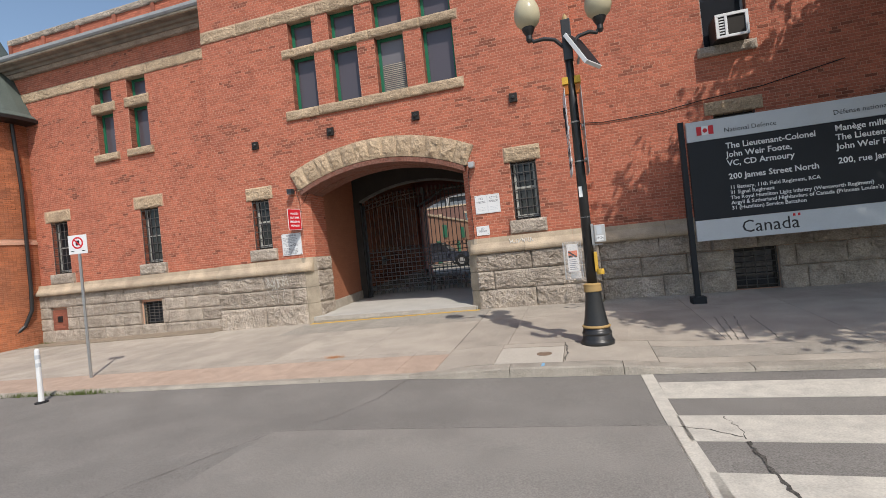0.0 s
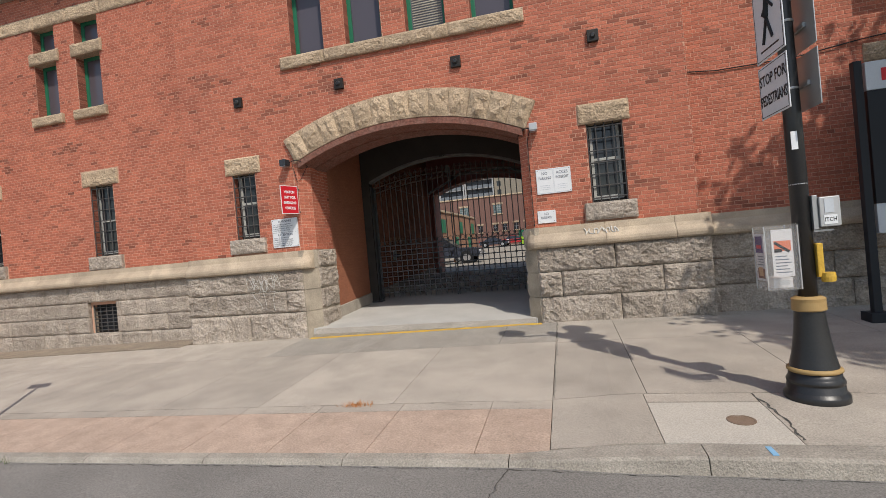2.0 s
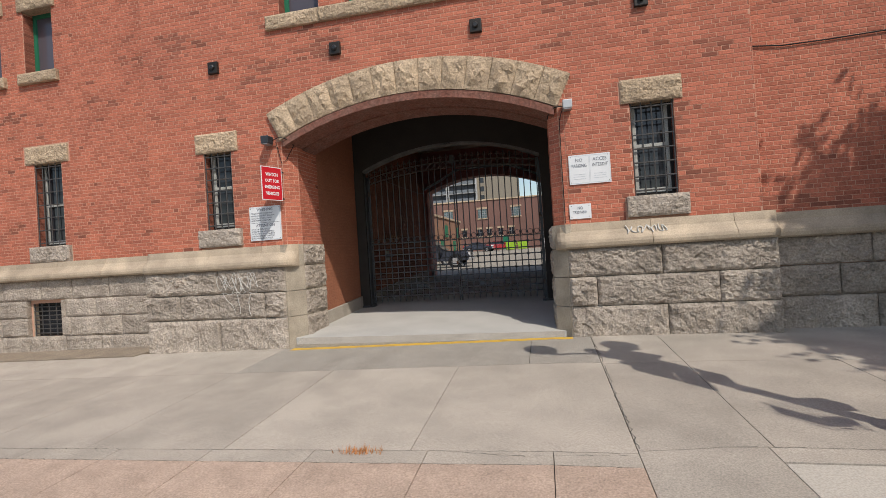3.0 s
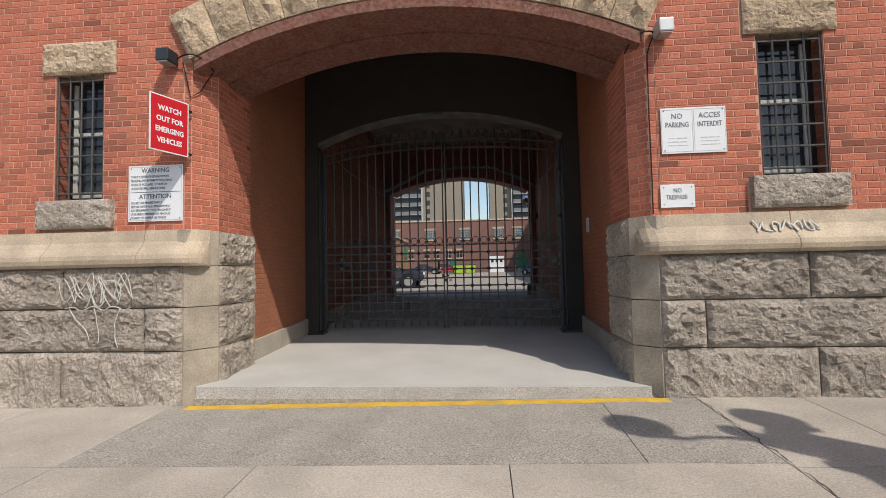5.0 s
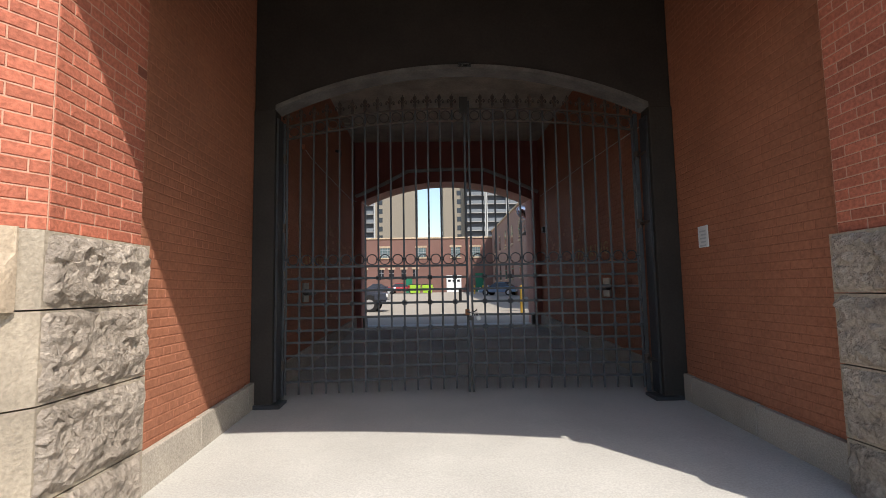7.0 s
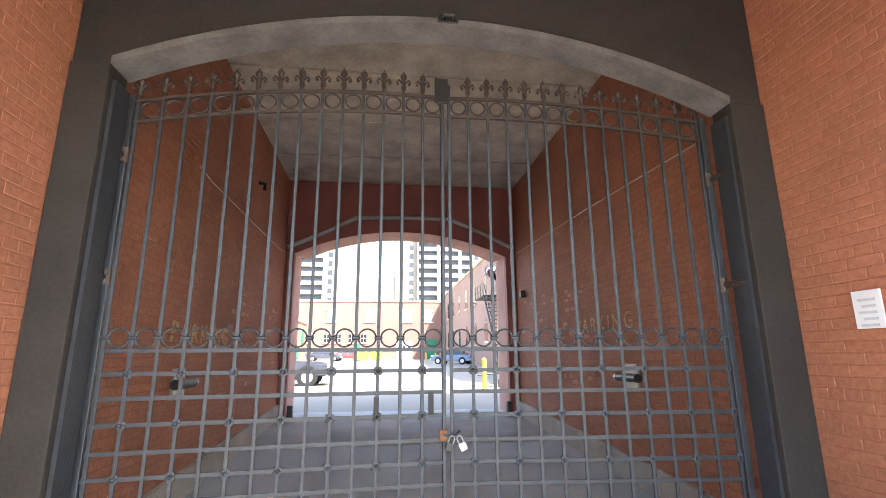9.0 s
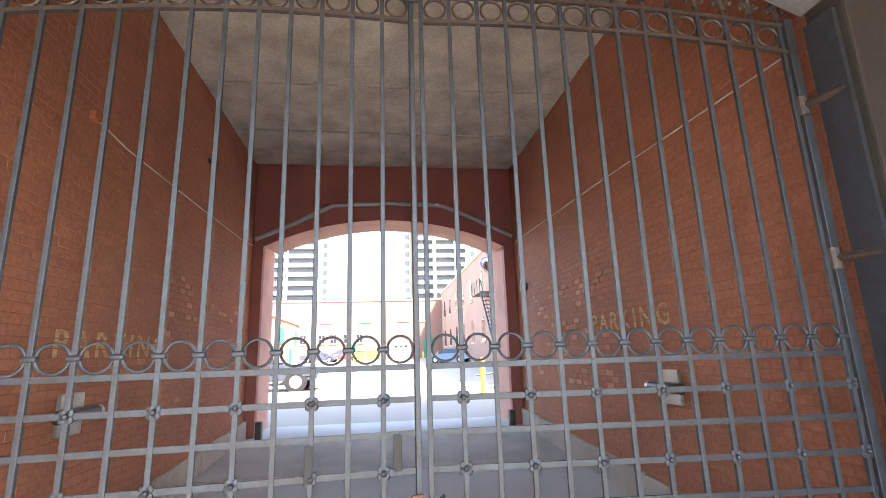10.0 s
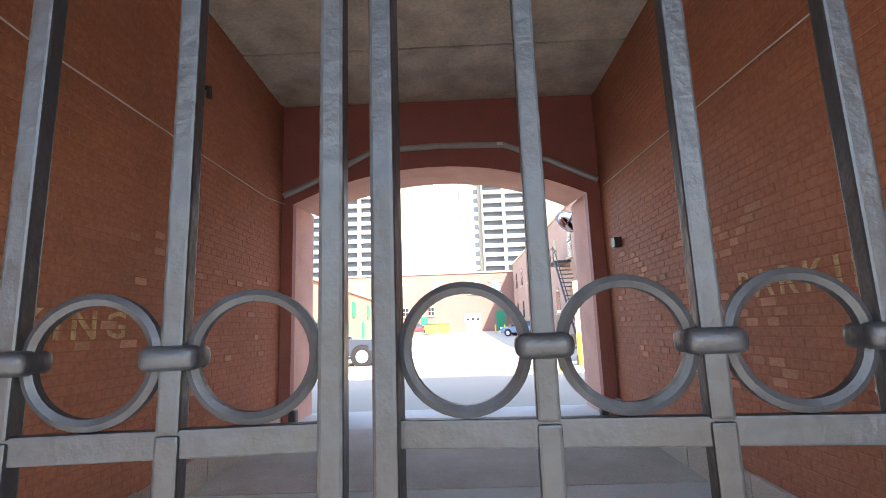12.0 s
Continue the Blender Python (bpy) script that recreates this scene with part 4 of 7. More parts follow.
for a, b in ((-8.72, -7.98), (-12.70, -11.92)):
    window(a, b, 1.95, 3.75, WY, True, DARK, "narrow dark window behind a black iron grille in brick", sash=0.5, inner=SASH)
    c = (a + b) / 2
    dressing("lintel", c - 0.57, c + 0.57, 3.745, 4.13, WY, int(-a), label="rock-faced buff sandstone lintel over the window")
    dressing("sill", c - 0.53, c + 0.53, 1.61, 1.95, WY, int(-b) + 3, 0.07, label="rock-faced grey sandstone sill under the window", material=STONE)
for a, b in ((-10.2, -9.45), (-8.8, -8.02)):
    window(a, b, 5.72, 7.12, WY, False, GREEN, "green-framed upper window with a dark reflecting pane", depth=0.22)
    window(a, b, 7.40, 8.05, WY, False, GREEN, "small green-framed top light above the upper window", depth=0.22)
    c = (a + b) / 2
    dressing("sill", c - 0.52, c + 0.52, 5.49, 5.72, WY, int(-a * 3), 0.08, label="rock-faced buff sandstone sill under the window")
    dressing("transom", c - 0.5, c + 0.5, 7.1, 7.4, WY, int(-a * 5), 0.04, label="rock-faced buff sandstone transom between two lights")
long_course("lintel_course", WXL, -5.1, 8.04, 8.38, WY, 61, "rock-faced buff sandstone band over the windows")
window(-8.96, -8.15, 0.0, 0.73, WY, True, DARK, "barred basement window in the stone base", depth=0.12)
panel = struct("brick_panel", bx(-12.95, -12.2, WY - 0.03, WY + 0.02, -0.4, 0.72), BRICK_DARK, "bricked-up basement opening with a small vent", "wall")
lay_bricks(panel, brick_list(-12.93, -12.22, -0.38, 0.72, [hole(-12.72, -12.48, 0.28, 0.52)], 35, 0), ((0, WY - 0.029), (1, 0), (0, -1)), BRICK_DARK, (-12.5, 0.2), seed=15)
part("vent", bx(-12.7, -12.5, WY - 0.06, WY - 0.03, 0.3, 0.5, 0.004), BLACK, panel, "small black vent")
# cornice with its metal cap, parapet and coping
CORN = mat("sandstone_dark", (0.24, 0.21, 0.175), (0.13, 0.115, 0.1), 0.92, scale=2.5, fine=40, bump=0.4, stain=0.8)
cornice = thing("cornice", "moulded stone cornice with a pale metal gutter edge", "cornice")
tagged(cornice, kind="structure")


def run_profile(prof, x0, x1):
    bm = bmesh.new()
    a = [bm.verts.new((x0, y, z)) for y, z in prof]
    b = [bm.verts.new((x1, y, z)) for y, z in prof]
    n = len(prof)
    for i in range(n):
        bm.faces.new((a[i], b[i], b[(i + 1) % n], a[(i + 1) % n]))
    bm.faces.new(list(reversed(a))), bm.faces.new(b)
    bmesh.ops.recalc_face_normals(bm, faces=bm.faces)
    return bm


part("bed_mould", run_profile([(WY + 0.1, 8.95), (WY - 0.12, 8.95), (WY - 0.16, 9.0), (WY - 0.2, 9.05), (WY + 0.1, 9.05)], WXL - 0.4, -5.1), STONE, cornice, "weathered grey stone strip")
part("edge_strip", run_profile([(WY - 0.3, 9.235), (WY - 0.585, 9.235), (WY - 0.6, 9.26), (WY - 0.6, 9.295), (WY - 0.3, 9.295)], WXL - 0.4, -5.1), STONE_S, cornice, "pale weathered stone edge")
part("moulding", run_profile([(WY + 0.1, 9.052), (WY - 0.24, 9.052), (WY - 0.28, 9.12), (WY - 0.36, 9.14), (WY - 0.4, 9.2), (WY - 0.52, 9.22), (WY - 0.56, 9.3), (WY + 0.1, 9.3)], WXL - 0.4, -5.1), CORN, cornice)
part("gutter", run_profile([(WY + 0.1, 9.302), (WY - 0.62, 9.302), (WY - 0.66, 9.36), (WY - 0.66, 9.45), (WY - 0.6, 9.47), (WY + 0.1, 9.6)], WXL - 0.4, -5.1), LEAD, cornice, "pale metal gutter edge")
parapet = struct("parapet", bx(WXL, -5.1, WY + 0.05, WY + 0.4, 9.4, 10.2), BRICK_DARK, "low red brick parapet with pilaster strips", "wall")
for k in range(6):
    part("pilaster_strip", bx(WXL + k * 1.6, WXL + k * 1.6 + 0.14, WY - 0.01, WY + 0.04, 9.5, 10.2), BRICK_DARK, parapet)
lay_bricks(parapet, brick_list(WXL, -5.1, 9.46, 10.2, [], 33, 6), ((0, WY + 0.052), (1, 0), (0, -1)), BRICK, (-7, 9.8), seed=12)
long_course("coping", WXL - 0.05, -5.1, 10.2, 10.4, WY + 0.06, 71, "rough grey stone coping on the parapet", STONE, 0.06)

# ---------------------------------------------------------------- right wing
RY = 0.3
r_holes = [(7.9, 8.72, 1.95, 3.77), (7.86, 8.75, 5.24, 7.2), (8.0, 8.85, -0.1, 0.8)]
ub = sorted({5.09, 16.0, *(v for h in r_holes for v in h[:2])})
zb = sorted({-0.6, 10.6, *(v for h in r_holes for v in h[2:])})
wing_r = core_wall("wall_wing_right", ub, zb, lambda u, z: not in_hole(u, z, r_holes), facade_core(RY), MORTAR, "red brick side wing with pale mortar joints", 0.45)
hs = [hole(*h) for h in r_holes] + [hole(7.74, 8.87, 3.77, 4.05), hole(7.72, 8.86, 5.03, 5.24)]
lay_bricks(wing_r, brick_list(5.1, 16, 1.55, 10.5, hs, 6, 6), ((0, RY + 0.005), (1, 0), (0, -1)), BRICK, (6.2, 3.0), seed=9)
stone_run(wing_r, RY - 0.09, 5.22, 16.0, ROWS, 15, skip=[(8.0, 8.85, -0.4, 0.8)], depth=0.1)
ledge("string_course", 5.2, 16.0, RY + 0.01, 1.2, 1.57, reach=0.21)
dressing("lintel", 7.74, 8.87, 3.76, 4.05, RY, 81, label="rock-faced buff sandstone lintel over the window")
dressing("sill", 7.72, 8.86, 5.04, 5.24, RY, 82, 0.09, label="rock-faced grey sandstone sill under the cooling unit", material=STONE)
window(7.9, 8.72, 1.95, 3.77, RY, True, DARK, "narrow dark window behind a black iron grille in brick", sash=0.5)
window(7.86, 8.75, 5.24, 7.2, RY, False, STEEL, "tall upper window with a pale frame above a cooling unit", depth=0.16)
window(8.0, 8.85, -0.1, 0.8, RY, True, DARK, "barred dark basement window in the stone base", depth=0.12)
ac = thing("air_conditioner", "white boxy window air conditioner resting on the sill", "air conditioner", "", (8.32, 0.2, 5.245))
ac.scale = (0.86, 1.0, 0.74)
part("case", bx(-0.36, 0.36, -0.32, 0.2, 0.0, 0.68, 0.012), DARK, ac, "dark grey ribbed case")
for a in ((-0.36, 0.36, 0.6, 0.68), (-0.36, 0.36, 0.0, 0.07), (-0.36, -0.29, 0.07, 0.6), (0.29, 0.36, 0.07, 0.6), (-0.16, -0.1, 0.07, 0.6)):
    part("front_frame", bx(a[0], a[1], -0.35, -0.31, a[2], a[3], 0.006), WHITE, ac, "white plastic front frame")
for k in range(6):
    part("louvre", bx(-0.28, -0.17, -0.335, -0.315, 0.12 + k * 0.08, 0.155 + k * 0.08), WHITE, ac)
cable = tagged(part("wall_cable", tube([(5.11, RY - 0.015, 4.06), (5.6, RY - 0.02, 4.0), (6.2, RY - 0.02, 4.0), (6.9, RY - 0.02, 4.02), (7.7, RY - 0.035, 4.12), (8.9, RY - 0.035, 4.22), (10.4, RY - 0.02, 4.5)], 0.010), RUBBER), "thin black cable run across the brick", "cable")

# ---------------------------------------------------------------- corner turret
TX, TY, TR = -15.75, 0.35, 2.35
turret = tagged(part("wall_turret", lathe([(TR, -0.8), (TR, 3.05), (TR + 0.05, 3.07), (TR + 0.05, 3.16), (TR, 3.18), (TR, 7.3)], 56, (TX, TY, 0)), MORTAR), "round turret of weathered orange brick with a stone band", "turret", kind="structure")
vs, fs = [], []
rt = random.Random(9)
for j in range(int(8.0 / HB)):
    z0 = -0.7 + j * HB
    if 3.0 < z0 < 3.2 or z0 > 7.2:
        continue
    n = int(2 * math.pi * TR / LB)
    for i in range(n):
        a0 = 2 * math.pi * (i + 0.5 * (j % 2)) / n
        a1 = a0 + 2 * math.pi / n - 0.0035
        if not (-1.9 < ((a0 + math.pi) % (2 * math.pi)) - math.pi < 0.5):
            continue
        d = 0.012 + rt.uniform(-0.003, 0.004)
        k = len(vs)
        for r in (TR, TR + d):
            for a, z in ((a0, z0 + 0.004), (a1, z0 + 0.004), (a1, z0 + HB - 0.004), (a0, z0 + HB - 0.004)):
                vs.append((TX + r * math.cos(a), TY + r * math.sin(a), z))
        fs += [tuple(k + q for q in f) for f in ((4, 5, 6, 7), (0, 1, 5, 4), (1, 2, 6, 5), (2, 3, 7, 6), (3, 0, 4, 7))]
part("bricks", (vs, fs), BRICK_OLD, turret)["kind"] = "stuff"
roof = tagged(part("turret_roof", lathe([(TR + 0.1, 7.25), (TR + 0.5, 7.3), (TR + 0.52, 7.42), (TR + 0.3, 7.6), (TR - 0.6, 9.4), (0.1, 13.0)], 40, (TX, TY, 0)), SLATE), "dark slate cone roof of the turret", "roof", kind="structure")
part("gutter", lathe([(TR + 0.42, 7.24), (TR + 0.6, 7.26), (TR + 0.62, 7.36), (TR + 0.5, 7.38)], 40, (TX, TY, 0)), BLACK, roof, "black gutter")
pipe = tagged(part("downpipe", tube([(-13.30, 0.2, 7.2), (-13.28, 0.3, 5.0), (-13.28, 0.3, 1.6), (-13.3, 0.28, 0.8), (-13.4, 0.1, 0.3), (-13.62, -0.4, -0.2), (-13.9, -0.9, -0.36)], 0.06, 10), BLACK), "black curved downpipe between turret and wing", "pipe")
back_roof = struct("roof_behind", bx(-30, -13.9, 6.0, 9.0, 9.0, 12.5), SLATE, "dark green roof behind the turret", "roof")

# ---------------------------------------------------------------- iron gate
GY, SP = 3.35, 0.1445
SAG = 0.17  # the leaves are pushed inwards where they meet
GM = GY + SAG / 2
gate_floor = floor_z(GY)


def rail_z(x, z):
    return z - (0.045 if x > 0 else 0.064) * x * x


ROWS_G = [1.57, 1.437, 1.30, 1.155, 1.005, 0.87, 0.74, 0.60, 0.46, 0.32]


def rosette(c):
    bm = bmesh.new()
    for a in (45, 135, 225, 315):
        v = Vector((math.cos(radians(a)), 0, math.sin(radians(a)))) * 0.017
        bmesh.ops.create_uvsphere(bm, u_segments=8, v_segments=6, radius=0.0155, matrix=Matrix.Translation(Vector(c) + v) @ Matrix.Diagonal((1, 0.5, 1, 1)))
    bmesh.ops.create_uvsphere(bm, u_segments=8, v_segments=6, radius=0.012, matrix=Matrix.Translation(Vector(c) + Vector((0, -0.012, 0))))
    return bm


def finial(x, z):
    bm = bmesh.new()
    cyl(bm, (x, GY, z), (x, GY, z + 0.03), 0.016, 0.011, 8)
    cyl(bm, (x, GY, z + 0.03), (x, GY, z + 0.06), 0.018, 0.018, 8)
    cyl(bm, (x, GY, z + 0.06), (x, GY, z + 0.1), 0.011, 0.013, 8)
    lathe([(0.01, 0.1), (0.021, 0.115), (0.025, 0.13), (0.02, 0.148), (0.008, 0.16), (0.003, 0.178)], 8, (x, GY, z), bm)
    for s in (-1, 1):
        bmesh.ops.create_uvsphere(bm, u_segments=8, v_segments=5, radius=0.0125, matrix=Matrix.Translation((x + s * 0.043, GY, z + 0.078)))
    for s in (-1, 1):
        tube([(x, GY, z + 0.06), (x + s * 0.02, GY, z + 0.095), (x + s * 0.038, GY, z + 0.11), (x + s * 0.05, GY, z + 0.09), (x + s * 0.044, GY, z + 0.074)], 0.0075, 6, bm)
    return bm


for s in (-1, 1):
    stile = 0.031 if s < 0 else 0.083
    n = 14 if s < 0 else 13
    leaf = thing("gate_leaf", "tall grey wrought-iron gate leaf, closed and padlocked", "gate", "gate leaves")
    leaf.matrix_basis = pose(0.057, GY + SAG / 2, 0, 0, 0, -s * math.degrees(math.atan(SAG / 2))) @ Matrix.Translation((-0.057, -GY, 0))
    outer = stile + s * SP * n + s * 0.04
    X0, X1 = min(stile, outer), max(stile, outer)
    part("meeting_stile", bx(stile - 0.0118, stile + 0.0118, GY - 0.02, GY + 0.02, gate_floor + 0.02, 3.52, 0.004), IRON, leaf)
    part("hanging_stile", bx(outer - 0.022, outer + 0.022, GY - 0.022, GY + 0.022, gate_floor + 0.02, rail_z(outer, 3.46), 0.004), IRON, leaf)
    for k in range(1, n + 1):
        x = stile + s * SP * k
        lean = 0.0015 * math.sin(k * 2.3)
        bm = bx(x - 0.0103, x + 0.0103, GY - 0.0103, GY + 0.0103, 1.58, rail_z(x, 3.42), 0.003)
        part("bar", bm, IRON, leaf)
        part("lower_bar", bx(x - 0.0107, x + 0.0107, GY - 0.0107, GY + 0.0107, gate_floor + 0.06, 1.578, 0.003), IRON, leaf)
        col = bx(x - 0.0265, x + 0.0265, GY - 0.02, GY + 0.02, 1.634, 1.657, 0.0105)
        part("collar", col, IRON, leaf, smooth=True)
        if k % 2:
            for z in (1.437, 1.155, 0.87):
                part("rosette", rosette((x, GY - 0.006, z)), IRON, leaf)
        part("finial", finial(x, rail_z(x, 3.43)), RUSTED, leaf)
    for k in range(n):
        x = stile + s * SP * (k + 0.5)
        part("ring", ring(bmesh.new(), (x, GY, 1.645), 0.0562, 0.0112, 0.0145, 36), IRON, leaf, smooth=False)
        part("ring", ring(bmesh.new(), (x, GY, rail_z(x, 3.345)), 0.054, 0.01, 0.02, 20), RUSTED, leaf)
    for z in ROWS_G:
        part("rail", bx(X0, X1, GY - 0.007, GY + 0.007, z - 0.0125, z + 0.0125, 0.002), IRON, leaf)
    for z in (3.27, 3.42):
        bm = bmesh.new()
        pts = [(X0 + (X1 - X0) * i / 16) for i in range(17)]
        rows = [[bm.verts.new(p) for p in ((x, GY - 0.012, rail_z(x, z) - 0.01), (x, GY + 0.012, rail_z(x, z) - 0.01), (x, GY + 0.012, rail_z(x, z) + 0.01), (x, GY - 0.012, rail_z(x, z) + 0.01))] for x in pts]
        for a, b in zip(rows, rows[1:]):
            for k in range(4):
                bm.faces.new((a[k], b[k], b[(k + 1) % 4], a[(k + 1) % 4]))
        bm.faces.new(rows[0]), bm.faces.new(rows[-1])
        bmesh.ops.recalc_face_normals(bm, faces=bm.faces)
        part("arched_rail", bm, RUSTED, leaf)
    for z in (2.78, 2.0, 0.5):
        part("hinge", tube([(outer, GY, z), (outer + s * 0.05, GY - 0.2, z), (s * 2.08, 3.15, z)], 0.022, 8), RUSTED, leaf, "rusty hinge bracket")
        part("hinge_collar", cyl(bmesh.new(), (outer, GY, z - 0.05), (outer, GY, z + 0.05), 0.036, seg=14), RUSTED, leaf, "rusty hinge collar")
    if s < 0:
        for a, b, z0, z1 in ((-0.075, -0.04, 1.16, 1.3), (-0.425, -0.395, 1.14, 1.28)):
            part("latch_plate", bx(a, b, GY - 0.02, GY - 0.012, z0, z1, 0.003), DARK, leaf)
        part("bolt_housing", bx(-0.03, 0.07, GY - 0.04, GY - 0.021, 3.36, 3.56, 0.006), BLACK, leaf, "black top bolt housing")
        part("hasp", bx(-0.005, 0.045, GY - 0.04, GY - 0.021, 1.0, 1.07, 0.008), mat("rusty_iron", (0.2, 0.09, 0.045), (0.1, 0.05, 0.03), 0.85, scale=20, fine=80, bump=0.4, stain=0.8), leaf, "rusty hasp")
for nm, lab, mm, dx, tilt in (("padlock", "silver padlock hanging from the gate chain", STEEL, 0.13, -25), ("padlock", "black padlock hanging from the gate chain", BLACK, 0.07, 20)):
    p = thing(nm, lab, "padlock", "padlocks", (dx, GM - 0.06, 1.0))
    p.rotation_euler[1] = radians(tilt)
    p.scale = (0.78, 0.78, 0.78)
    part("body", bx(-0.03, 0.03, -0.014, 0.014, -0.075, -0.012, 0.006), mm, p)
    part("shackle", tube([(-0.02, 0, -0.012), (-0.02, 0, 0.03), (-0.012, 0, 0.045), (0.012, 0, 0.045), (0.02, 0, 0.03), (0.02, 0, -0.012)], 0.005, 8), STEEL, p)
chain = tagged(part("chain", tube([(0.0, GM - 0.03, 1.05), (0.05, GM - 0.05, 1.03), (0.1, GM - 0.05, 1.04), (0.13, GM - 0.03, 1.06)], 0.008, 6), IRON), "short rusty chain round the meeting stiles", "chain")

# ---------------------------------------------------------------- fittings in the passage
CABLE = plain("cable_pale", (0.5, 0.46, 0.42), 0.6)
ZINC = mat("zinc_plate", (0.36, 0.37, 0.35), (0.22, 0.23, 0.21), 0.38, 0.75, scale=8, fine=60, bump=0.08, stain=0.6)
for X, y, s in ((WX1, 5.15, 1), (WX0, 5.05, -1)):
    k = thing("gate_operator", "black gate catch on a galvanised metal plate on the wall", "gate catch", "gate catches", (X, y, 1.29))
    part("plate", bx(*((-0.03, 0.0) if s > 0 else (0.0, 0.03)), -0.1, 0.16, -0.14, 0.14, 0.004), ZINC, k, "galvanised metal plate")
    part("arm", cyl(bmesh.new(), (-s * 0.08, -0.2, 0), (-s * 0.08, 0.22, 0), 0.045, seg=12), BLACK, k, "black rubber arm")
    part("tip", cyl(bmesh.new(), (-s * 0.08, 0.22, 0), (-s * 0.08, 0.27, 0), 0.04, seg=12), STEEL, k)
nt = tagged(part("wall_notice", bx(WX1 - 0.016, WX1 - 0.004, 2.46, 2.62, 1.66, 1.87, 0.002), WHITE), "small white notice plate on the red wall", "sign")
for k in range(5):
    part("text_bar", bx(WX1 - 0.0185, WX1 - 0.0165, 2.49, 2.59 - 0.02 * (k % 2), 1.67 + k * 0.035, 1.685 + k * 0.035), SILVER, nt)
tagged(part("cable_left", tube([(WX0 + 0.015, 4.95, 3.44), (WX0 + 0.015, 5.4, 3.40), (WX0 + 0.015, 7.0, 3.41), (WX0 + 0.015, 9.0, 3.44), (WX0 + 0.05, 9.58, 3.5)], 0.0065), CABLE), "thin pale cable along the passage wall", "cable")
tagged(part("cable_right", tube([(WX1 - 0.015, 3.6, 3.30), (WX1 - 0.015, 6.0, 3.42), (WX1 - 0.015, 9.4, 3.54)], 0.0065), CABLE), "thin pale cable along the passage wall", "cable")
tagged(part("junction_box", bx(WX0 + 0.0, WX0 + 0.045, 4.87, 4.95, 3.405, 3.475, 0.006), BRICK_OLD), "small rust-coloured junction box on the wall", "junction box")
tagged(part("wall_hook", tube([(WX0, 7.3, 4.1), (WX0 + 0.09, 7.3, 4.08), (WX0 + 0.09, 7.3, 3.98)], 0.03), BLACK), "black wall bracket near the ceiling", "bracket")
tagged(part("wall_sensor", bx(WX1 - 0.09, WX1, 8.95, 9.07, 2.6, 2.73, 0.01), BLACK), "small black sensor on the passage wall", "sensor")
cond = [(-2.24, END - 0.04, 3.62), (-1.6, END - 0.04, 3.9), (-0.95, END - 0.04, 4.24), (0.0, END - 0.04, 4.28), (0.95, END - 0.04, 4.26), (1.6, END - 0.04, 4.0), (2.27, END - 0.04, 3.68)]
tagged(part("conduit", tube(cond, 0.045, 10), STEEL), "grey conduit bent over the yard arch", "pipe")
tagged(part("conduit_clip", bx(0.86, 0.94, END - 0.1, END - 0.085, 4.24, 4.28), WHITE), "white clip on the conduit", "clip")
for s, X in ((-1, -2.05), (1, 2.09)):
    tagged(part("door_stop", bx(X - 0.12 if s > 0 else X + 0.02, X - 0.02 if s > 0 else X + 0.12, 9.3, 9.42, floor_z(9.4), floor_z(9.4) + 0.28, 0.02), BLACK), "black rubber bumper at the passage end", "bumper")
# painted words, worn off at the joints, and bricks that have shed their paint
pw = random.Random(3)
PALE = mat("letter_paint_worn", (0.55, 0.42, 0.22), (0.33, 0.17, 0.1), 0.9, scale=16, fine=60, bump=0.3, stain=0.9)
BARE = mat("brick_bare", (0.47, 0.25, 0.165), (0.34, 0.17, 0.11), 0.9, scale=5, fine=50, bump=0.3, spread=0.2, stain=0.6)


def painted_word(wall, body, X, s, y_mid, width, row):
    """Stencilled letters three brick courses high on a passage wall, with the joints left bare."""
    cu = bpy.data.curves.new("lettering", "FONT")
    cu.body, cu.size, cu.extrude, cu.resolution_u, cu.space_character, cu.offset = body, 1.0, 0.002, 2, 1.35, 0.012
    tmp = bpy.data.objects.new("tmp", cu)
    me = bpy.data.meshes.new_from_object(tmp)
    bpy.data.objects.remove(tmp)
    co = np.array([v.co[:] for v in me.vertices])
    lo, hi = co.min(0), co.max(0)
    z0, z1 = 0.12 + HB * row + JB / 2, 0.12 + HB * (row + 3) - JB / 2
    vs, fs = [], []
    for k in range(3):
        bm = bmesh.new()
        bm.from_mesh(me)
        for v in bm.verts:
            u = (v.co.x - lo[0]) / (hi[0] - lo[0]) - 0.5
            w = (v.co.y - lo[1]) / (hi[1] - lo[1])
            v.co = (X - s * (0.003 + v.co.z), y_mid - s * u * width, z0 + (z1 - z0) * w)
        for cut, up in ((0.12 + HB * (row + k) + JB / 2, -1), (0.12 + HB * (row + k + 1) - JB / 2, 1)):
            bmesh.ops.bisect_plane(bm, geom=bm.verts[:] + bm.edges[:] + bm.faces[:], plane_co=(0, 0, cut), plane_no=(0, 0, up), clear_outer=True)
        bm.verts.index_update()
        n = len(vs)
        vs += [tuple(v.co) for v in bm.verts]
        fs += [tuple(n + v.index for v in f.verts) for f in bm.faces]
        bm.free()
    return part("lettering", (vs, fs), PALE, wall, "worn cream painted lettering")


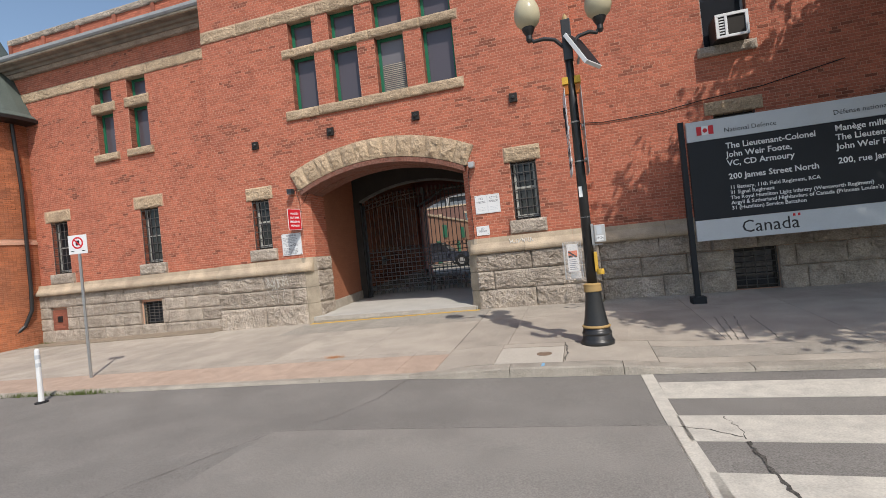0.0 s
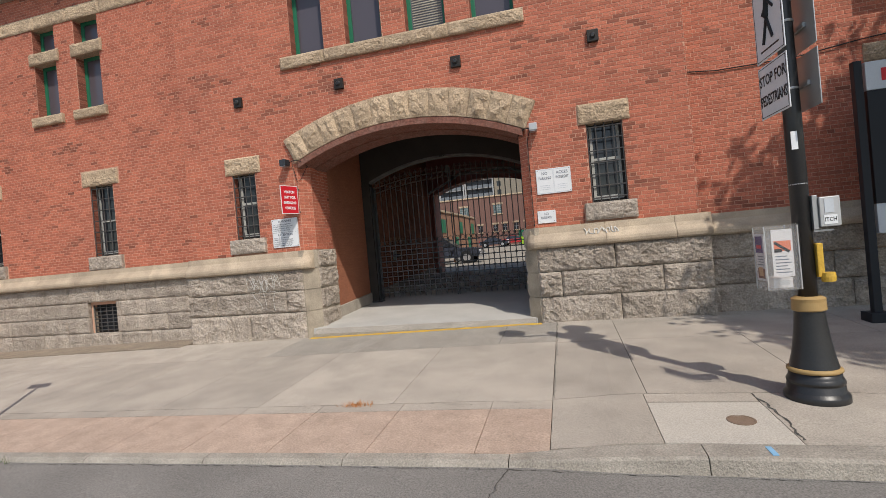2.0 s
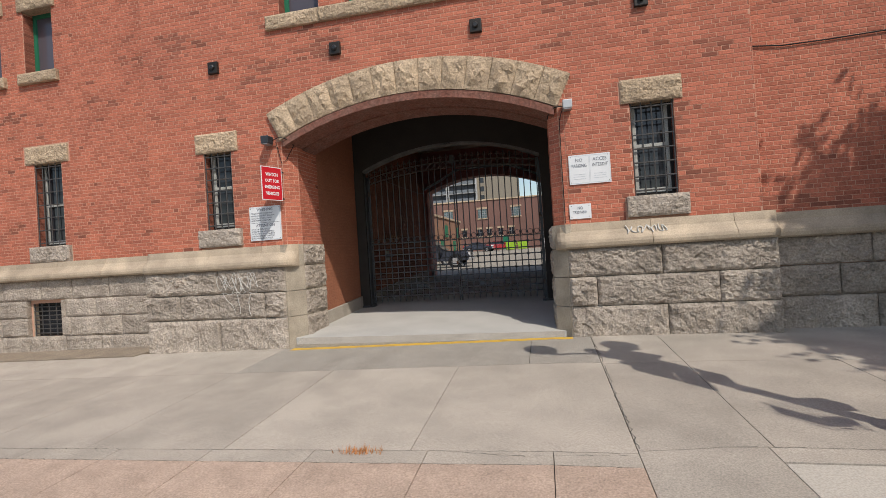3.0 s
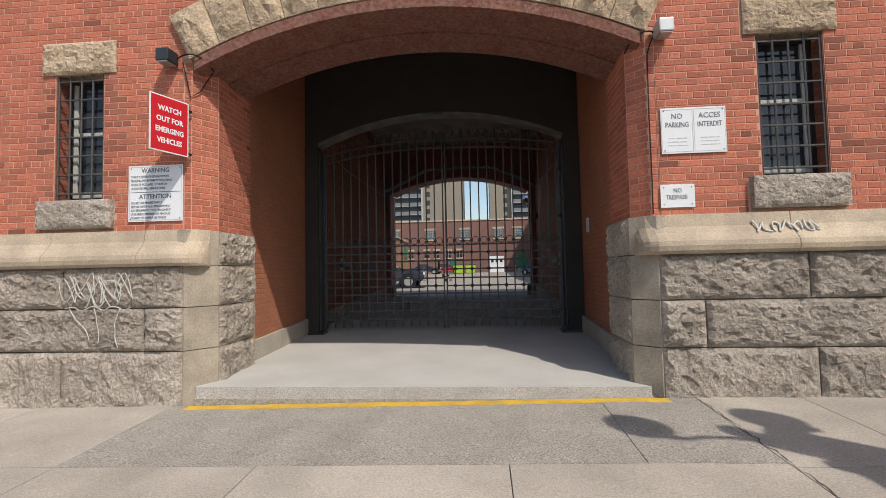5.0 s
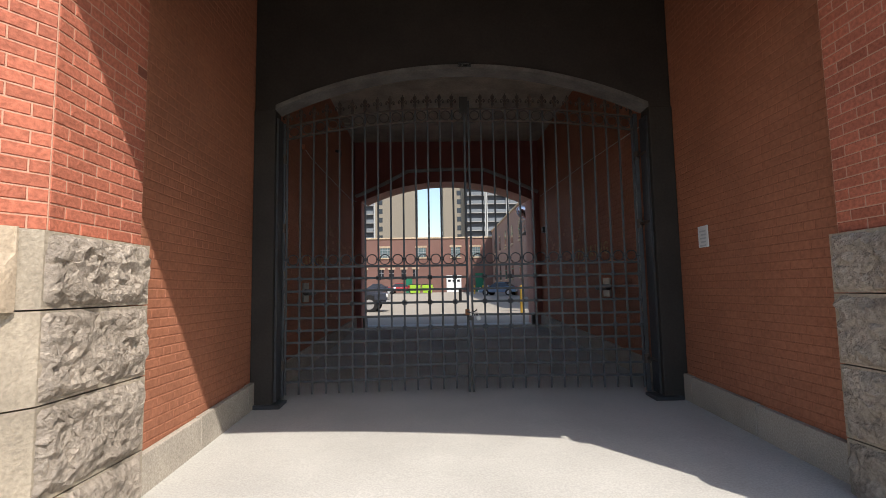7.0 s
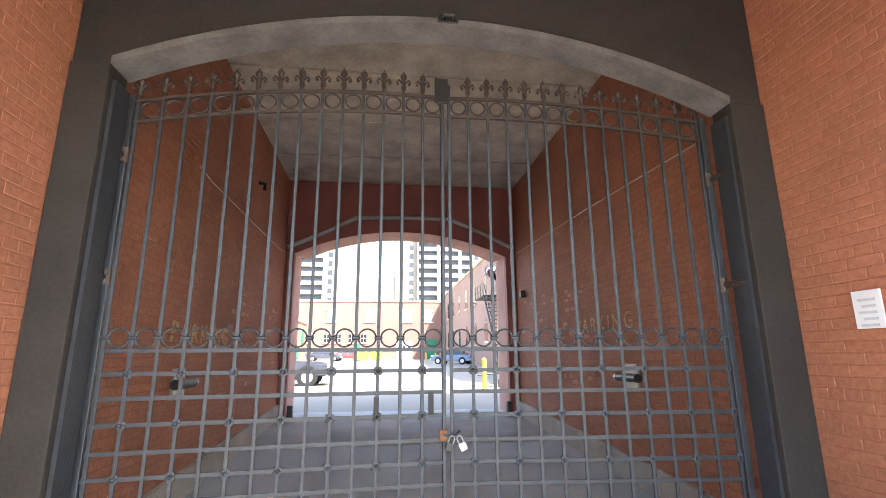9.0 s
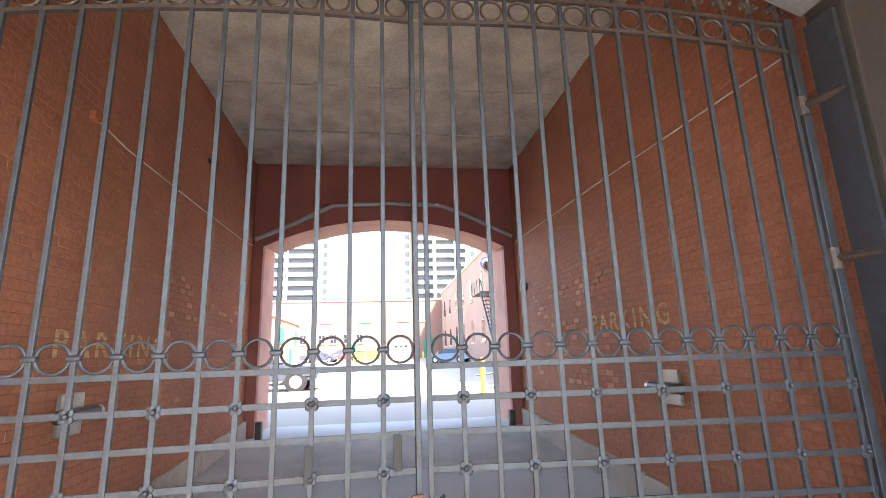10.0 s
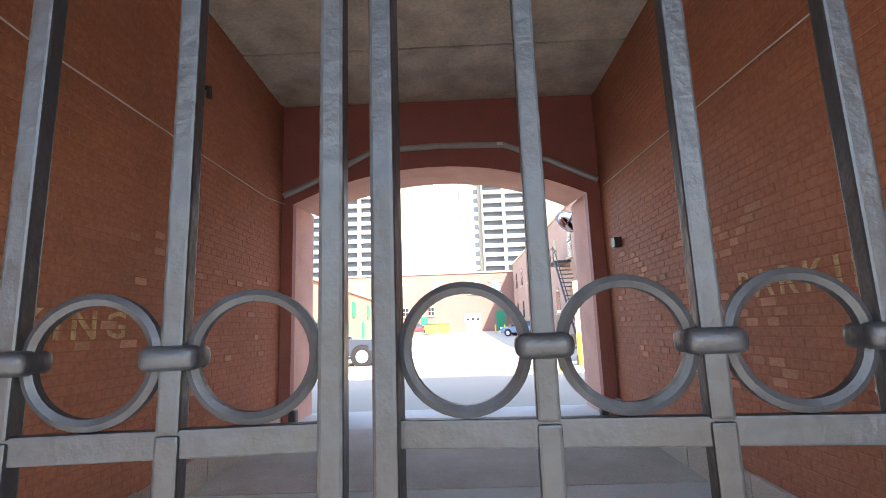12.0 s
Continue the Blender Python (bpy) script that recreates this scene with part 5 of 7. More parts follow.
for s, X, row in ((-1, WX0, 23), (1, WX1, 25)):
    wl = bpy.data.objects["wall_passage_left" if s < 0 else "wall_passage_right"]
    painted_word(wl, "PARKING", X, s, *((5.65, 1.62) if s < 0 else (5.85, 1.5)), row)
    for j, i in pw.sample([(j, i) for j in range(15, 36) for i in range(17)], 70 if s > 0 else 34):
        y = 6.0 + LB * i + (LB / 2 if j % 2 else 0)
        z = 0.12 + HB * j
        w_ = pw.uniform(0.1, 0.19)
        if y + w_ < END - 0.3:
            part("worn_brick", bx(min(X - s * 0.0065, X + s * 0.004), max(X - s * 0.0065, X + s * 0.004), y + 0.006, y + w_, z + 0.006, z + HB - 0.006, 0.002), BARE, wl, "bare salmon brick")


# ---------------------------------------------------------------- signs on the front
def plate_sign(name, label, x0, x1, z0, z1, y, material=None, border=None):
    s = thing(name, label, "sign", "", ((x0 + x1) / 2, y, (z0 + z1) / 2))
    w, h = (x1 - x0) / 2, (z1 - z0) / 2
    part("plate", bx(-w, w, -0.004, 0.004, -h, h, 0.002), material or WHITE, s)
    if border:
        t = 0.006
        for a in ((-w + 0.012, w - 0.012, h - 0.012 - t, h - 0.012), (-w + 0.012, w - 0.012, -h + 0.012, -h + 0.012 + t), (-w + 0.012, -w + 0.012 + t, -h + 0.018, h - 0.018), (w - 0.012 - t, w - 0.012, -h + 0.018, h - 0.018)):
            part("border", bx(a[0], a[1], -0.006, -0.0042, a[2], a[3]), border, s)
    for px in (-w + 0.03, w - 0.03):
        for pz in (-h + 0.03, h - 0.03):
            part("screw", cyl(bmesh.new(), (px, -0.007, pz), (px, -0.003, pz), 0.006, seg=8), INK, s)
    return s


def line(sign, body, size, x, z, material, squeeze=1.0, y=-0.0065, align="CENTER", bold=0.0):
    return text("lettering", body, size, pose(x, y, z, 90, 0, 0), material, sign, squeeze, align=align, bold=bold)


def bars(sign, x0, x1, z, h, material, y=-0.006, seed=0):
    rnd = random.Random(seed)
    x = x0
    while x < x1:
        w = min(rnd.uniform(0.02, 0.07), x1 - x)
        part("text_bar", bx(x, x + w, y, -0.0042, z - h / 2, z + h / 2), material, sign)
        x += w + 0.012


s = plate_sign("warning_sign", "white bilingual warning sign screwed to the brick", -3.05, -2.44, 1.70, 2.30, -0.012, border=SILVER)
line(s, "WARNING", 0.068, 0, 0.245, INK_G, 0.95, bold=0.001)
for k, b in enumerate(("THIS IS A DEFENCE ESTABLISHMENT", "PERSONS AND PROPERTY INCLUDING", "VEHICLES ARE LIABLE TO SEARCH", "UNDER FEDERAL REGULATIONS")):
    line(s, b, 0.036, -0.275, 0.18 - k * 0.042, INK_G, 0.74, align="LEFT")
part("rule", bx(-0.28, 0.28, -0.006, -0.0042, 0.012, 0.016), INK, s)
line(s, "ATTENTION", 0.068, 0, -0.035, INK_G, 0.95, bold=0.001)
for k, b in enumerate(("CECI EST UNE PROPRIETE DE LA", "DEFENSE NATIONALE CONFORMEMENT", "AUX REGLEMENTS TOUTE PERSONNE ET", "LEURS BIENS COMPRENANT LES VEHICULES", "PEUVENT ETRE SOUMIS A DES FOUILLES")):
    line(s, b, 0.034, -0.275, -0.1 - k * 0.04, INK_G, 0.72 if k < 3 else 0.66, align="LEFT")
s = plate_sign("parking_sign", "white no-parking sign in two languages on the brick", 2.47, 3.08, 2.20, 2.65, -0.012)
for sx, a, b in ((-0.152, "NO", "PARKING"), (0.152, "ACCES", "INTERDIT")):
    line(s, a, 0.075, sx, 0.14, INK_G, 0.9)
    line(s, b, 0.072, sx, 0.055, INK_G, 0.74)
    for k in range(3):
        bars(s, sx - 0.09, sx + 0.09, -0.075 - k * 0.035, 0.008, SILVER, seed=k)
    for a in ((sx - 0.145, sx + 0.145, 0.205, 0.209), (sx - 0.145, sx + 0.145, -0.209, -0.205), (sx - 0.147, sx - 0.143, -0.2, 0.2), (sx + 0.143, sx + 0.147, -0.2, 0.2)):
        part("border", bx(a[0], a[1], -0.006, -0.0042, a[2], a[3]), SILVER, s)
s = plate_sign("trespass_sign", "small white no-trespassing sign, partly worn", 2.44, 2.76, 1.675, 1.90, -0.012)
line(s, "NO", 0.062, 0, 0.05, INK_G, 0.8)
line(s, "TRESPASSI", 0.062, -0.01, -0.015, INK_G, 0.72)
# red sign on a bracket, turned out from the wall
rs_ = thing("vehicle_sign", "red sign with white letters on a bracket from the wall", "sign", "", (-2.42, -0.265, 2.64), 70)
part("plate", bx(-0.21, 0.21, -0.005, 0.005, -0.285, 0.285, 0.002), WHITE, rs_)
part("red_field", bx(-0.197, 0.197, -0.0065, -0.0052, -0.272, 0.272), RED, rs_, "red field")
for k, b in enumerate(("WATCH", "OUT FOR", "EMERGING", "VEHICLES")):
    line(rs_, b, 0.074, 0.0, 0.152 - k * 0.108, WHITE, 0.84 if k > 1 else 0.9, -0.0075, bold=0.0025)
for z in (-0.26, 0.2):
    part("bracket", bx(0.02, 0.26, 0.006, 0.022, z, z + 0.025), BLACK, rs_)

# black boxes, corner lamps and their cables
for x in (-3.59, -1.23, 1.18, 3.65):
    b = thing("wall_box", "small dark square box with a round knob on the brick", "wall box", "wall boxes", (x, 0, 4.86))
    part("case", bx(-0.095, 0.095, -0.06, 0.003, -0.105, 0.105, 0.01), DARK, b)
    part("knob", lathe([(0.045, 0), (0.045, 0.02), (0.03, 0.035)], 14), BLACK, b).matrix_basis = Matrix.Translation((0, -0.06, 0)) @ Matrix.Rotation(radians(90), 4, "X")
for sx, z in ((-2.56, 3.42), (2.50, 3.40)):
    b = thing("wall_lamp", "small grey floodlight on the brick beside the arch", "lamp", "arch lamps", (sx, 0, z))
    part("case", bx(-0.07, 0.07, -0.2, -0.02, -0.06, 0.07, 0.012), IRON if sx < 0 else ALU, b, "" if sx < 0 else "pale aluminium case")
    part("lens", bx(-0.055, 0.055, -0.19, -0.04, -0.075, -0.06, 0.004), STEEL, b, "frosted lens")
    part("bracket", cyl(bmesh.new(), (0, -0.05, 0), (0, 0.004, 0.0), 0.025, seg=10), BLACK, b)
tagged(part("lamp_cable", tube([(-2.5, -0.05, 3.42), (-2.44, -0.07, 3.44), (-2.38, -0.085, 3.452), (-2.32, -0.095, 3.452), (-2.26, -0.085, 3.44), (-2.21, -0.04, 3.415), (-2.18, 0.02, 3.38), (-2.165, 0.1, 3.33)], 0.0075), RUBBER), "black cable from the lamp round the arch corner", "cable")
tagged(part("lamp_cable", tube([(2.44, -0.03, 3.41), (2.39, -0.05, 3.415), (2.33, -0.055, 3.41), (2.28, -0.04, 3.39), (2.24, -0.01, 3.36), (2.21, 0.05, 3.32), (2.195, 0.12, 3.28)], 0.0075), RUBBER), "black cable from the lamp round the arch corner", "cable")
tagged(part("lamp_cable", tube([(-2.44, -0.03, 3.4), (-2.4, -0.012, 3.2), (-2.36, -0.012, 3.02), (-2.3, 0.06, 3.1), (-2.2, 0.14, 3.34)], 0.006), RUBBER), "thin cable hanging from the lamp", "cable")

tagged(part("jamb_cable", tube([(2.43, -0.02, 3.37), (2.40, -0.012, 3.3), (2.372, -0.008, 3.2), (2.368, -0.006, 2.6), (2.37, -0.006, 2.0), (2.368, -0.006, 1.62)], 0.006), RUBBER), "dark cable running down the brick corner", "cable")

# chalky scrawls on the stone
gr = random.Random(12)
CHALK = mat("white_scrawl", (0.6, 0.585, 0.55), (0.38, 0.35, 0.3), 0.9, scale=30, fine=80, bump=0.1, stain=0.7)


def scrawl(name, pts, r, label):
    cu = bpy.data.curves.new(name, "CURVE")
    cu.dimensions = "3D"
    cu.bevel_depth, cu.bevel_resolution, cu.resolution_u = r, 1, 6
    sp = cu.splines.new("NURBS")
    sp.points.add(len(pts) - 1)
    for p, q in zip(sp.points, pts):
        p.co = (*q, 1)
    sp.order_u, sp.use_endpoint_u = 3, True
    tmp = bpy.data.objects.new("tmp", cu)
    me = bpy.data.meshes.new_from_object(tmp)
    bpy.data.objects.remove(tmp)
    me.materials.clear()
    me.materials.append(CHALK)
    return tagged(new(name, me), label, "graffiti")


LEFT_TAG = "white scrawled graffiti on the stone base"
for k in range(5):
    cx, cz, w = -3.56 + 0.15 * k, 0.98 + 0.05 * math.sin(k * 2.1), 0.1 + 0.03 * (k % 2)
    pts = [(cx + w * math.sin(a * 1.1 + k) + gr.uniform(-0.03, 0.03), -0.176, cz + 0.15 * math.cos(a * 1.7 + k) + gr.uniform(-0.03, 0.03)) for a in (0.7 * i for i in range(13))]
    scrawl("graffiti", pts, 0.0045, LEFT_TAG)
scrawl("graffiti", [(-3.6 + 0.07 * i + gr.uniform(-0.02, 0.02), -0.176, 0.8 + 0.03 * math.sin(i * 1.9)) for i in range(11)], 0.0045, LEFT_TAG)
for x0, x1, z1 in ((-3.56, -3.3, 0.47), (-3.3, -3.24, 0.44), (-3.02, -3.05, 0.4)):
    scrawl("graffiti", [(x0 + (x1 - x0) * i / 5 + gr.uniform(-0.035, 0.035), -0.176, 0.8 + (z1 - 0.8) * i / 5) for i in range(6)], 0.0045, LEFT_TAG)


def course_y(z):
    """The face of the string course at a height, for what is painted on it."""
    return float(np.interp(z, [1.37, 1.42, 1.48, 1.6], [-0.195, -0.148, -0.108, -0.087]))


for k in range(4):
    x0 = 3.22 + 0.15 * k
    zs = [(x0 + 0.02 * i + 0.035 * math.sin(i * 2.3 + k), 1.455 + 0.065 * math.cos(i * 1.7 + 2.2 * k)) for i in range(7)]
    scrawl("graffiti", [(x, course_y(z), z) for x, z in zs], 0.009, "white scrawled marks on the stone course")

# ---------------------------------------------------------------- street lamp with its signs
LX, LY = 4.94, -3.9
LZ = walk_z(LX, LY)
lamp = thing("street_lamp", "black fluted cast-iron street lamp with two globes and gold bands", "street lamp", "", (LX, LY, LZ))
part("base", lathe([(0.245, -0.05), (0.245, 0.04), (0.24, 0.048), (0.222, 0.07), (0.217, 0.075), (0.215, 0.125), (0.21, 0.13), (0.21, 0.145), (0.217, 0.15), (0.217, 0.165), (0.205, 0.19), (0.198, 0.2), (0.196, 0.24)], 64), BLACK, lamp, smooth=True)
part("gold_band", lathe([(0.196, 0.24), (0.208, 0.25), (0.208, 0.268), (0.19, 0.28)], 64), GOLD, lamp, "gold-painted ring", smooth=True)
bm = bmesh.new()
prof = [(0.185, 0.28), (0.163, 0.38), (0.14, 0.52), (0.122, 0.68), (0.113, 0.78)]
rings_ = []
for r, z in prof:
    rings_.append([bm.verts.new(((r - (0.003 if i % 2 else 0)) * math.cos(2 * math.pi * i / 32), (r - (0.003 if i % 2 else 0)) * math.sin(2 * math.pi * i / 32), z)) for i in range(32)])
for a, b in zip(rings_, rings_[1:]):
    for i in range(32):
        bm.faces.new((a[i], a[(i + 1) % 32], b[(i + 1) % 32], b[i]))
part("flared_foot", bm, BLACK, lamp, smooth=True)
part("gold_band", lathe([(0.122, 0.78), (0.132, 0.79), (0.127, 0.86), (0.13, 0.89), (0.1, 0.91)], 48), GOLD, lamp, "gold-painted ring")
part("shaft", lathe([(0.075, 0.91), (0.07, 2.6), (0.062, 3.6), (0.058, 4.5)], 28), BLACK, lamp, smooth=True)
for z in (1.9, 2.75, 3.35):
    part("strap", lathe([(0.071, z), (0.073, z + 0.01), (0.071, z + 0.02)], 20), STEEL, lamp)
part("head", bx(-0.07, 0.07, -0.07, 0.07, 4.3, 4.92, 0.012), BLACK, lamp)
part("cap", lathe([(0.05, 4.92), (0.04, 4.97), (0.012, 5.02)], 12), GOLD, lamp, "small pale cap")
for s in (-1, 1):
    L = 0.55 if s < 0 else 0.5
    dy = -0.06 if s < 0 else 0.1
    part("arm", tube([(s * 0.05, 0, 4.52), (s * 0.18, dy * 0.3, 4.66), (s * 0.34, dy * 0.6, 4.7), (s * (L - 0.06), dy, 4.68), (s * L, dy, 4.76)], 0.03, 10), BLACK, lamp)
    part("cup", lathe([(0.03, 4.68), (0.05, 4.72), (0.045, 4.78), (0.09, 4.86), (0.1, 4.9)], 20, (s * L, dy, 0)), BLACK, lamp)
    g = part("globe", lathe([(0.1, 4.9), (0.17, 4.97), (0.2, 5.07), (0.19, 5.18), (0.14, 5.31), (0.08, 5.36), (0.05, 5.37)], 24, (s * L, dy, 0)), FROST, lamp, "frosted acorn globe", smooth=True)
    part("finial", lathe([(0.06, 5.36), (0.05, 5.4), (0.015, 5.46)], 12, (s * L, dy, 0)), BLACK, g)
# solar panel on the head
sol = thing("solar_panel", "tilted solar panel with a white frame on the lamp post", "solar panel", "", (LX + 0.2, LY - 0.02, 4.16))
sol.rotation_euler = Euler((0, radians(60), radians(-30)))
part("frame", bx(-0.3, 0.3, -0.22, 0.22, -0.018, 0.04, 0.004), WHITE, sol, "white aluminium frame")
part("backing", bx(-0.25, 0.25, -0.18, 0.18, -0.022, -0.0185), ALU, sol, "grey back sheet")
part("cells", bx(-0.28, 0.28, -0.2, 0.2, 0.0405, 0.044), GREYB, sol, "dark solar cells")
part("bracket", tube([(0, 0, -0.02), (0.03, 0.0, -0.09), (0.08, 0.03, -0.16)], 0.018), STEEL, sol)
for s in (-1, 1):
    fl = thing("flashing_light", "amber crossing beacon in a yellow housing on the post", "signal light", "beacons", (LX + s * 0.09, LY - 0.06, 3.74))
    part("housing", bx(-0.045, 0.045, -0.05, 0.05, -0.05, 0.06, 0.008), YELLOW, fl)
    part("lens", bx(-0.04, 0.04, -0.03, 0.04, -0.2, -0.052, 0.012), plain("amber", (0.4, 0.13, 0.02), 0.3), fl, "amber lens")


def crossing_sign(tag, at, turn, faced):
    sg = thing("crossing_sign", tag, "sign", "crossing signs", at, turn)
    part("plate", bx(-0.25, 0.25, -0.004, 0.004, -0.38, 0.38, 0.002), WHITE if faced else STEEL, sg)
    part("lower_plate", bx(-0.25, 0.25, -0.004, 0.004, -0.9, -0.42, 0.002), WHITE if faced else STEEL, sg)
    if faced:
        # plain strokes for the walking figure
        for p, q, r in (((0.02, -0.006, 0.14), (-0.01, -0.006, -0.02), 0.028), ((-0.01, -0.006, -0.02), (-0.09, -0.006, -0.24), 0.016), ((-0.01, -0.006, -0.02), (0.07, -0.006, -0.22), 0.016), ((0.02, -0.006, 0.12), (-0.08, -0.006, 0.02), 0.012), ((0.02, -0.006, 0.12), (0.11, -0.006, 0.03), 0.012)):
            part("symbol_stroke", cyl(bmesh.new(), p, q, r, seg=8), INK, sg)
        part("symbol_dot", lathe([(0.035, 0), (0.035, 0.004)], 14), INK, sg).matrix_basis = Matrix.Translation((0.03, -0.004, 0.22)) @ Matrix.Rotation(radians(90), 4, "X")
        part("symbol_stroke", bx(-0.16, 0.16, -0.006, -0.0042, -0.3, -0.285), INK, sg)
        line(sg, "STOP FOR", 0.135, 0, -0.56, INK, 0.74, bold=0.002)
        line(sg, "PEDESTRIANS", 0.135, 0, -0.745, INK, 0.56, bold=0.002)
        for a in ((-0.235, 0.235, 0.36, 0.366), (-0.235, 0.235, -0.366, -0.36), (-0.238, -0.232, -0.36, 0.36), (0.232, 0.238, -0.36, 0.36), (-0.235, 0.235, -0.44, -0.434), (-0.235, 0.235, -0.886, -0.88), (-0.238, -0.232, -0.88, -0.44), (0.232, 0.238, -0.88, -0.44)):
            part("border", bx(a[0], a[1], -0.006, -0.0042, a[2], a[3]), INK, sg)
    part("bracket", bx(-0.12, 0.12, 0.006, 0.03, -0.2, -0.16), STEEL, sg)
    part("bracket", bx(-0.12, 0.12, 0.006, 0.03, -0.7, -0.66), STEEL, sg)
    return sg


crossing_sign("white crossing sign with black symbol and words on the post", (LX - 0.13, LY - 0.02, 3.22), -86, True)
crossing_sign("grey back of a crossing sign strapped to the post", (LX + 0.11, LY + 0.0, 3.22), 93, False)

fb = thing("flyer_box", "clear plastic flyer box half full of printed cards", "flyer box", "", (4.70, LY - 0.06, 0.76))
part("panel", bx(-0.13, -0.124, -0.13, 0.13, 0, 0.56), CLEAR, fb)
part("panel", bx(0.124, 0.13, -0.13, 0.13, 0, 0.56), CLEAR, fb)
part("panel", bx(-0.123, 0.123, -0.13, -0.124, 0, 0.56), CLEAR, fb)
part("panel", bx(-0.123, 0.123, 0.124, 0.13, 0, 0.56), CLEAR, fb)
part("floor_panel", bx(-0.123, 0.123, -0.123, 0.123, 0, 0.006), CLEAR, fb)
part("lid", bx(-0.135, 0.135, -0.135, 0.135, 0.561, 0.57), CLEAR, fb)
for px in (-0.1275, 0.1275):
    for py in (-0.1275, 0.1275):
        part("corner_strip", bx(px - 0.004, px + 0.004, py - 0.004, py + 0.004, 0.0, 0.56), ALU, fb, "bright plastic edge")
CARD = plain("card_white", (0.62, 0.6, 0.59), 0.6)
VIOLET = plain("card_violet", (0.1, 0.05, 0.16), 0.5)
BROWN = plain("card_brown", (0.2, 0.08, 0.045), 0.5)
TAN = plain("card_tan", (0.45, 0.27, 0.14), 0.5)
CORAL = plain("card_coral", (0.62, 0.16, 0.07), 0.5)
part("card", bx(-0.075, 0.085, -0.122, -0.117, 0.12, 0.53), CARD, fb, "white printed card")
part("card_picture", bx(-0.06, 0.07, -0.1235, -0.1225, 0.34, 0.43), CORAL, fb, "coral picture block")
w_ = part("card_picture", bx(-0.07, 0.07, -0.1245, -0.1237, -0.012, 0.012), INK, fb, "black stripe")
w_.matrix_basis = Matrix.Translation((0.0, 0, 0.375)) @ Matrix.Rotation(radians(38), 4, "Y")
part("card_picture", bx(-0.06, 0.0, -0.1245, -0.1237, 0.33, 0.36), INK, fb)
for k in range(6):
    part("text_bar", bx(-0.055, 0.065 - 0.015 * (k % 3), -0.1235, -0.1225, 0.15 + k * 0.028, 0.159 + k * 0.028), INK_G, fb)
part("card_badge", bx(-0.04, 0.04, -0.1235, -0.1225, 0.045, 0.085), ALU, fb, "grey badge")
part("card", bx(-0.122, -0.117, -0.085, 0.112, 0.08, 0.5), CARD, fb, "white printed card with violet and brown pictures")
part("card_picture", bx(-0.1235, -0.1225, -0.05, 0.105, 0.33, 0.48), VIOLET, fb, "violet picture block")
part("card_picture", bx(-0.1245, -0.1237, -0.02, 0.08, 0.37, 0.4), RED, fb, "red lettering block")
part("card_picture", bx(-0.1235, -0.1225, -0.06, 0.09, 0.1, 0.19), BROWN, fb, "brown picture block")
part("card_picture", bx(-0.1245, -0.1237, -0.03, 0.06, 0.12, 0.2), TAN, fb, "tan picture block")
for k in range(4):
    part("text_bar", bx(-0.1235, -0.1225, -0.05, 0.08 - 0.02 * (k % 2), 0.22 + k * 0.024, 0.228 + k * 0.024), INK_G, fb)
part("card_stack", bx(-0.05, 0.1, -0.03, 0.1, 0.007, 0.1, 0.003), CARD, fb, "stack of pale cards")
bb = thing("button_box", "clear-fronted control box with stickers on the post", "control box", "", (5.10, LY - 0.02, 1.26))
part("back", bx(-0.1, -0.06, -0.06, 0.06, 0, 0.3, 0.004), STEEL, bb)
part("case", bx(-0.055, 0.1, -0.08, 0.08, 0.02, 0.28, 0.008), ALU, bb)
part("sticker", bx(-0.03, 0.07, -0.084, -0.081, 0.04, 0.12), WHITE, bb, "white sticker")
text("lettering", "ITCH", 0.05, pose(0.02, -0.0855, 0.08, 90, 0, 0), INK, bb, 0.8)
part("sticker", bx(-0.02, 0.05, -0.084, -0.081, 0.14, 0.26), SILVER, bb)
part("shelf", bx(-0.1, 0.05, -0.05, 0.05, -0.02, -0.004), STEEL, bb)
pb = thing("push_button", "yellow pedestrian push-button on the post", "push button", "", (5.03, LY - 0.05, 0.84))
part("arm", bx(-0.025, 0.025, -0.03, 0.03, 0.0, 0.3, 0.01), YELLOW, pb)
part("button", lathe([(0.05, -0.04), (0.055, 0.0), (0.05, 0.04)], 16, (0.05, -0.02, 0)), YELLOW, pb)
st = tagged(part("post_sticker", bx(4.885, 4.935, LY - 0.077, LY - 0.074, 1.98, 2.14), WHITE), "white sticker on the lamp post", "sticker")

# ---------------------------------------------------------------- large sign board
SBX, SBY = 7.0, -0.96
sb = thing("sign_board", "large charcoal and silver bilingual sign board on dark posts", "sign board", "", (SBX, SBY, 0))
g0 = walk_z(7, SBY)
for x in (-0.06, 5.6):
    p = part("post", bx(x - 0.02, x + 0.08, -0.05, 0.05, g0, 3.45, 0.008), GREYB, sb, "dark square post")
    part("foot", bx(x - 0.1, x + 0.16, -0.13, 0.13, g0 - 0.05, g0 + 0.12, 0.01), GREYB, p)
part("top_band", bx(0.06, 5.5, -0.035, 0.035, 3.03, 3.42, 0.003), SILVER, sb, "silver top band")
part("panel", bx(0.06, 5.5, -0.035, 0.035, 1.47, 3.026, 0.003), GREYB, sb, "charcoal panel")
part("bottom_band", bx(0.06, 5.5, -0.035, 0.035, 1.06, 1.466, 0.003), SILVER, sb, "silver bottom band")
for a in ((0.24, 0.33), (0.45, 0.54)):
    part("flag_bar", bx(a[0], a[1], -0.039, -0.0355, 3.14, 3.31), RED, sb, "red flag bar")
part("flag_field", bx(0.33, 0.45, -0.039, -0.0355, 3.14, 3.31), WHITE, sb, "white flag field")
part("flag_leaf", lathe([(0.045, 0), (0.045, 0.003)], 7), RED, sb, "red leaf").matrix_basis = Matrix.Translation((0.39, -0.039, 3.225)) @ Matrix.Rotation(radians(90), 4, "X")


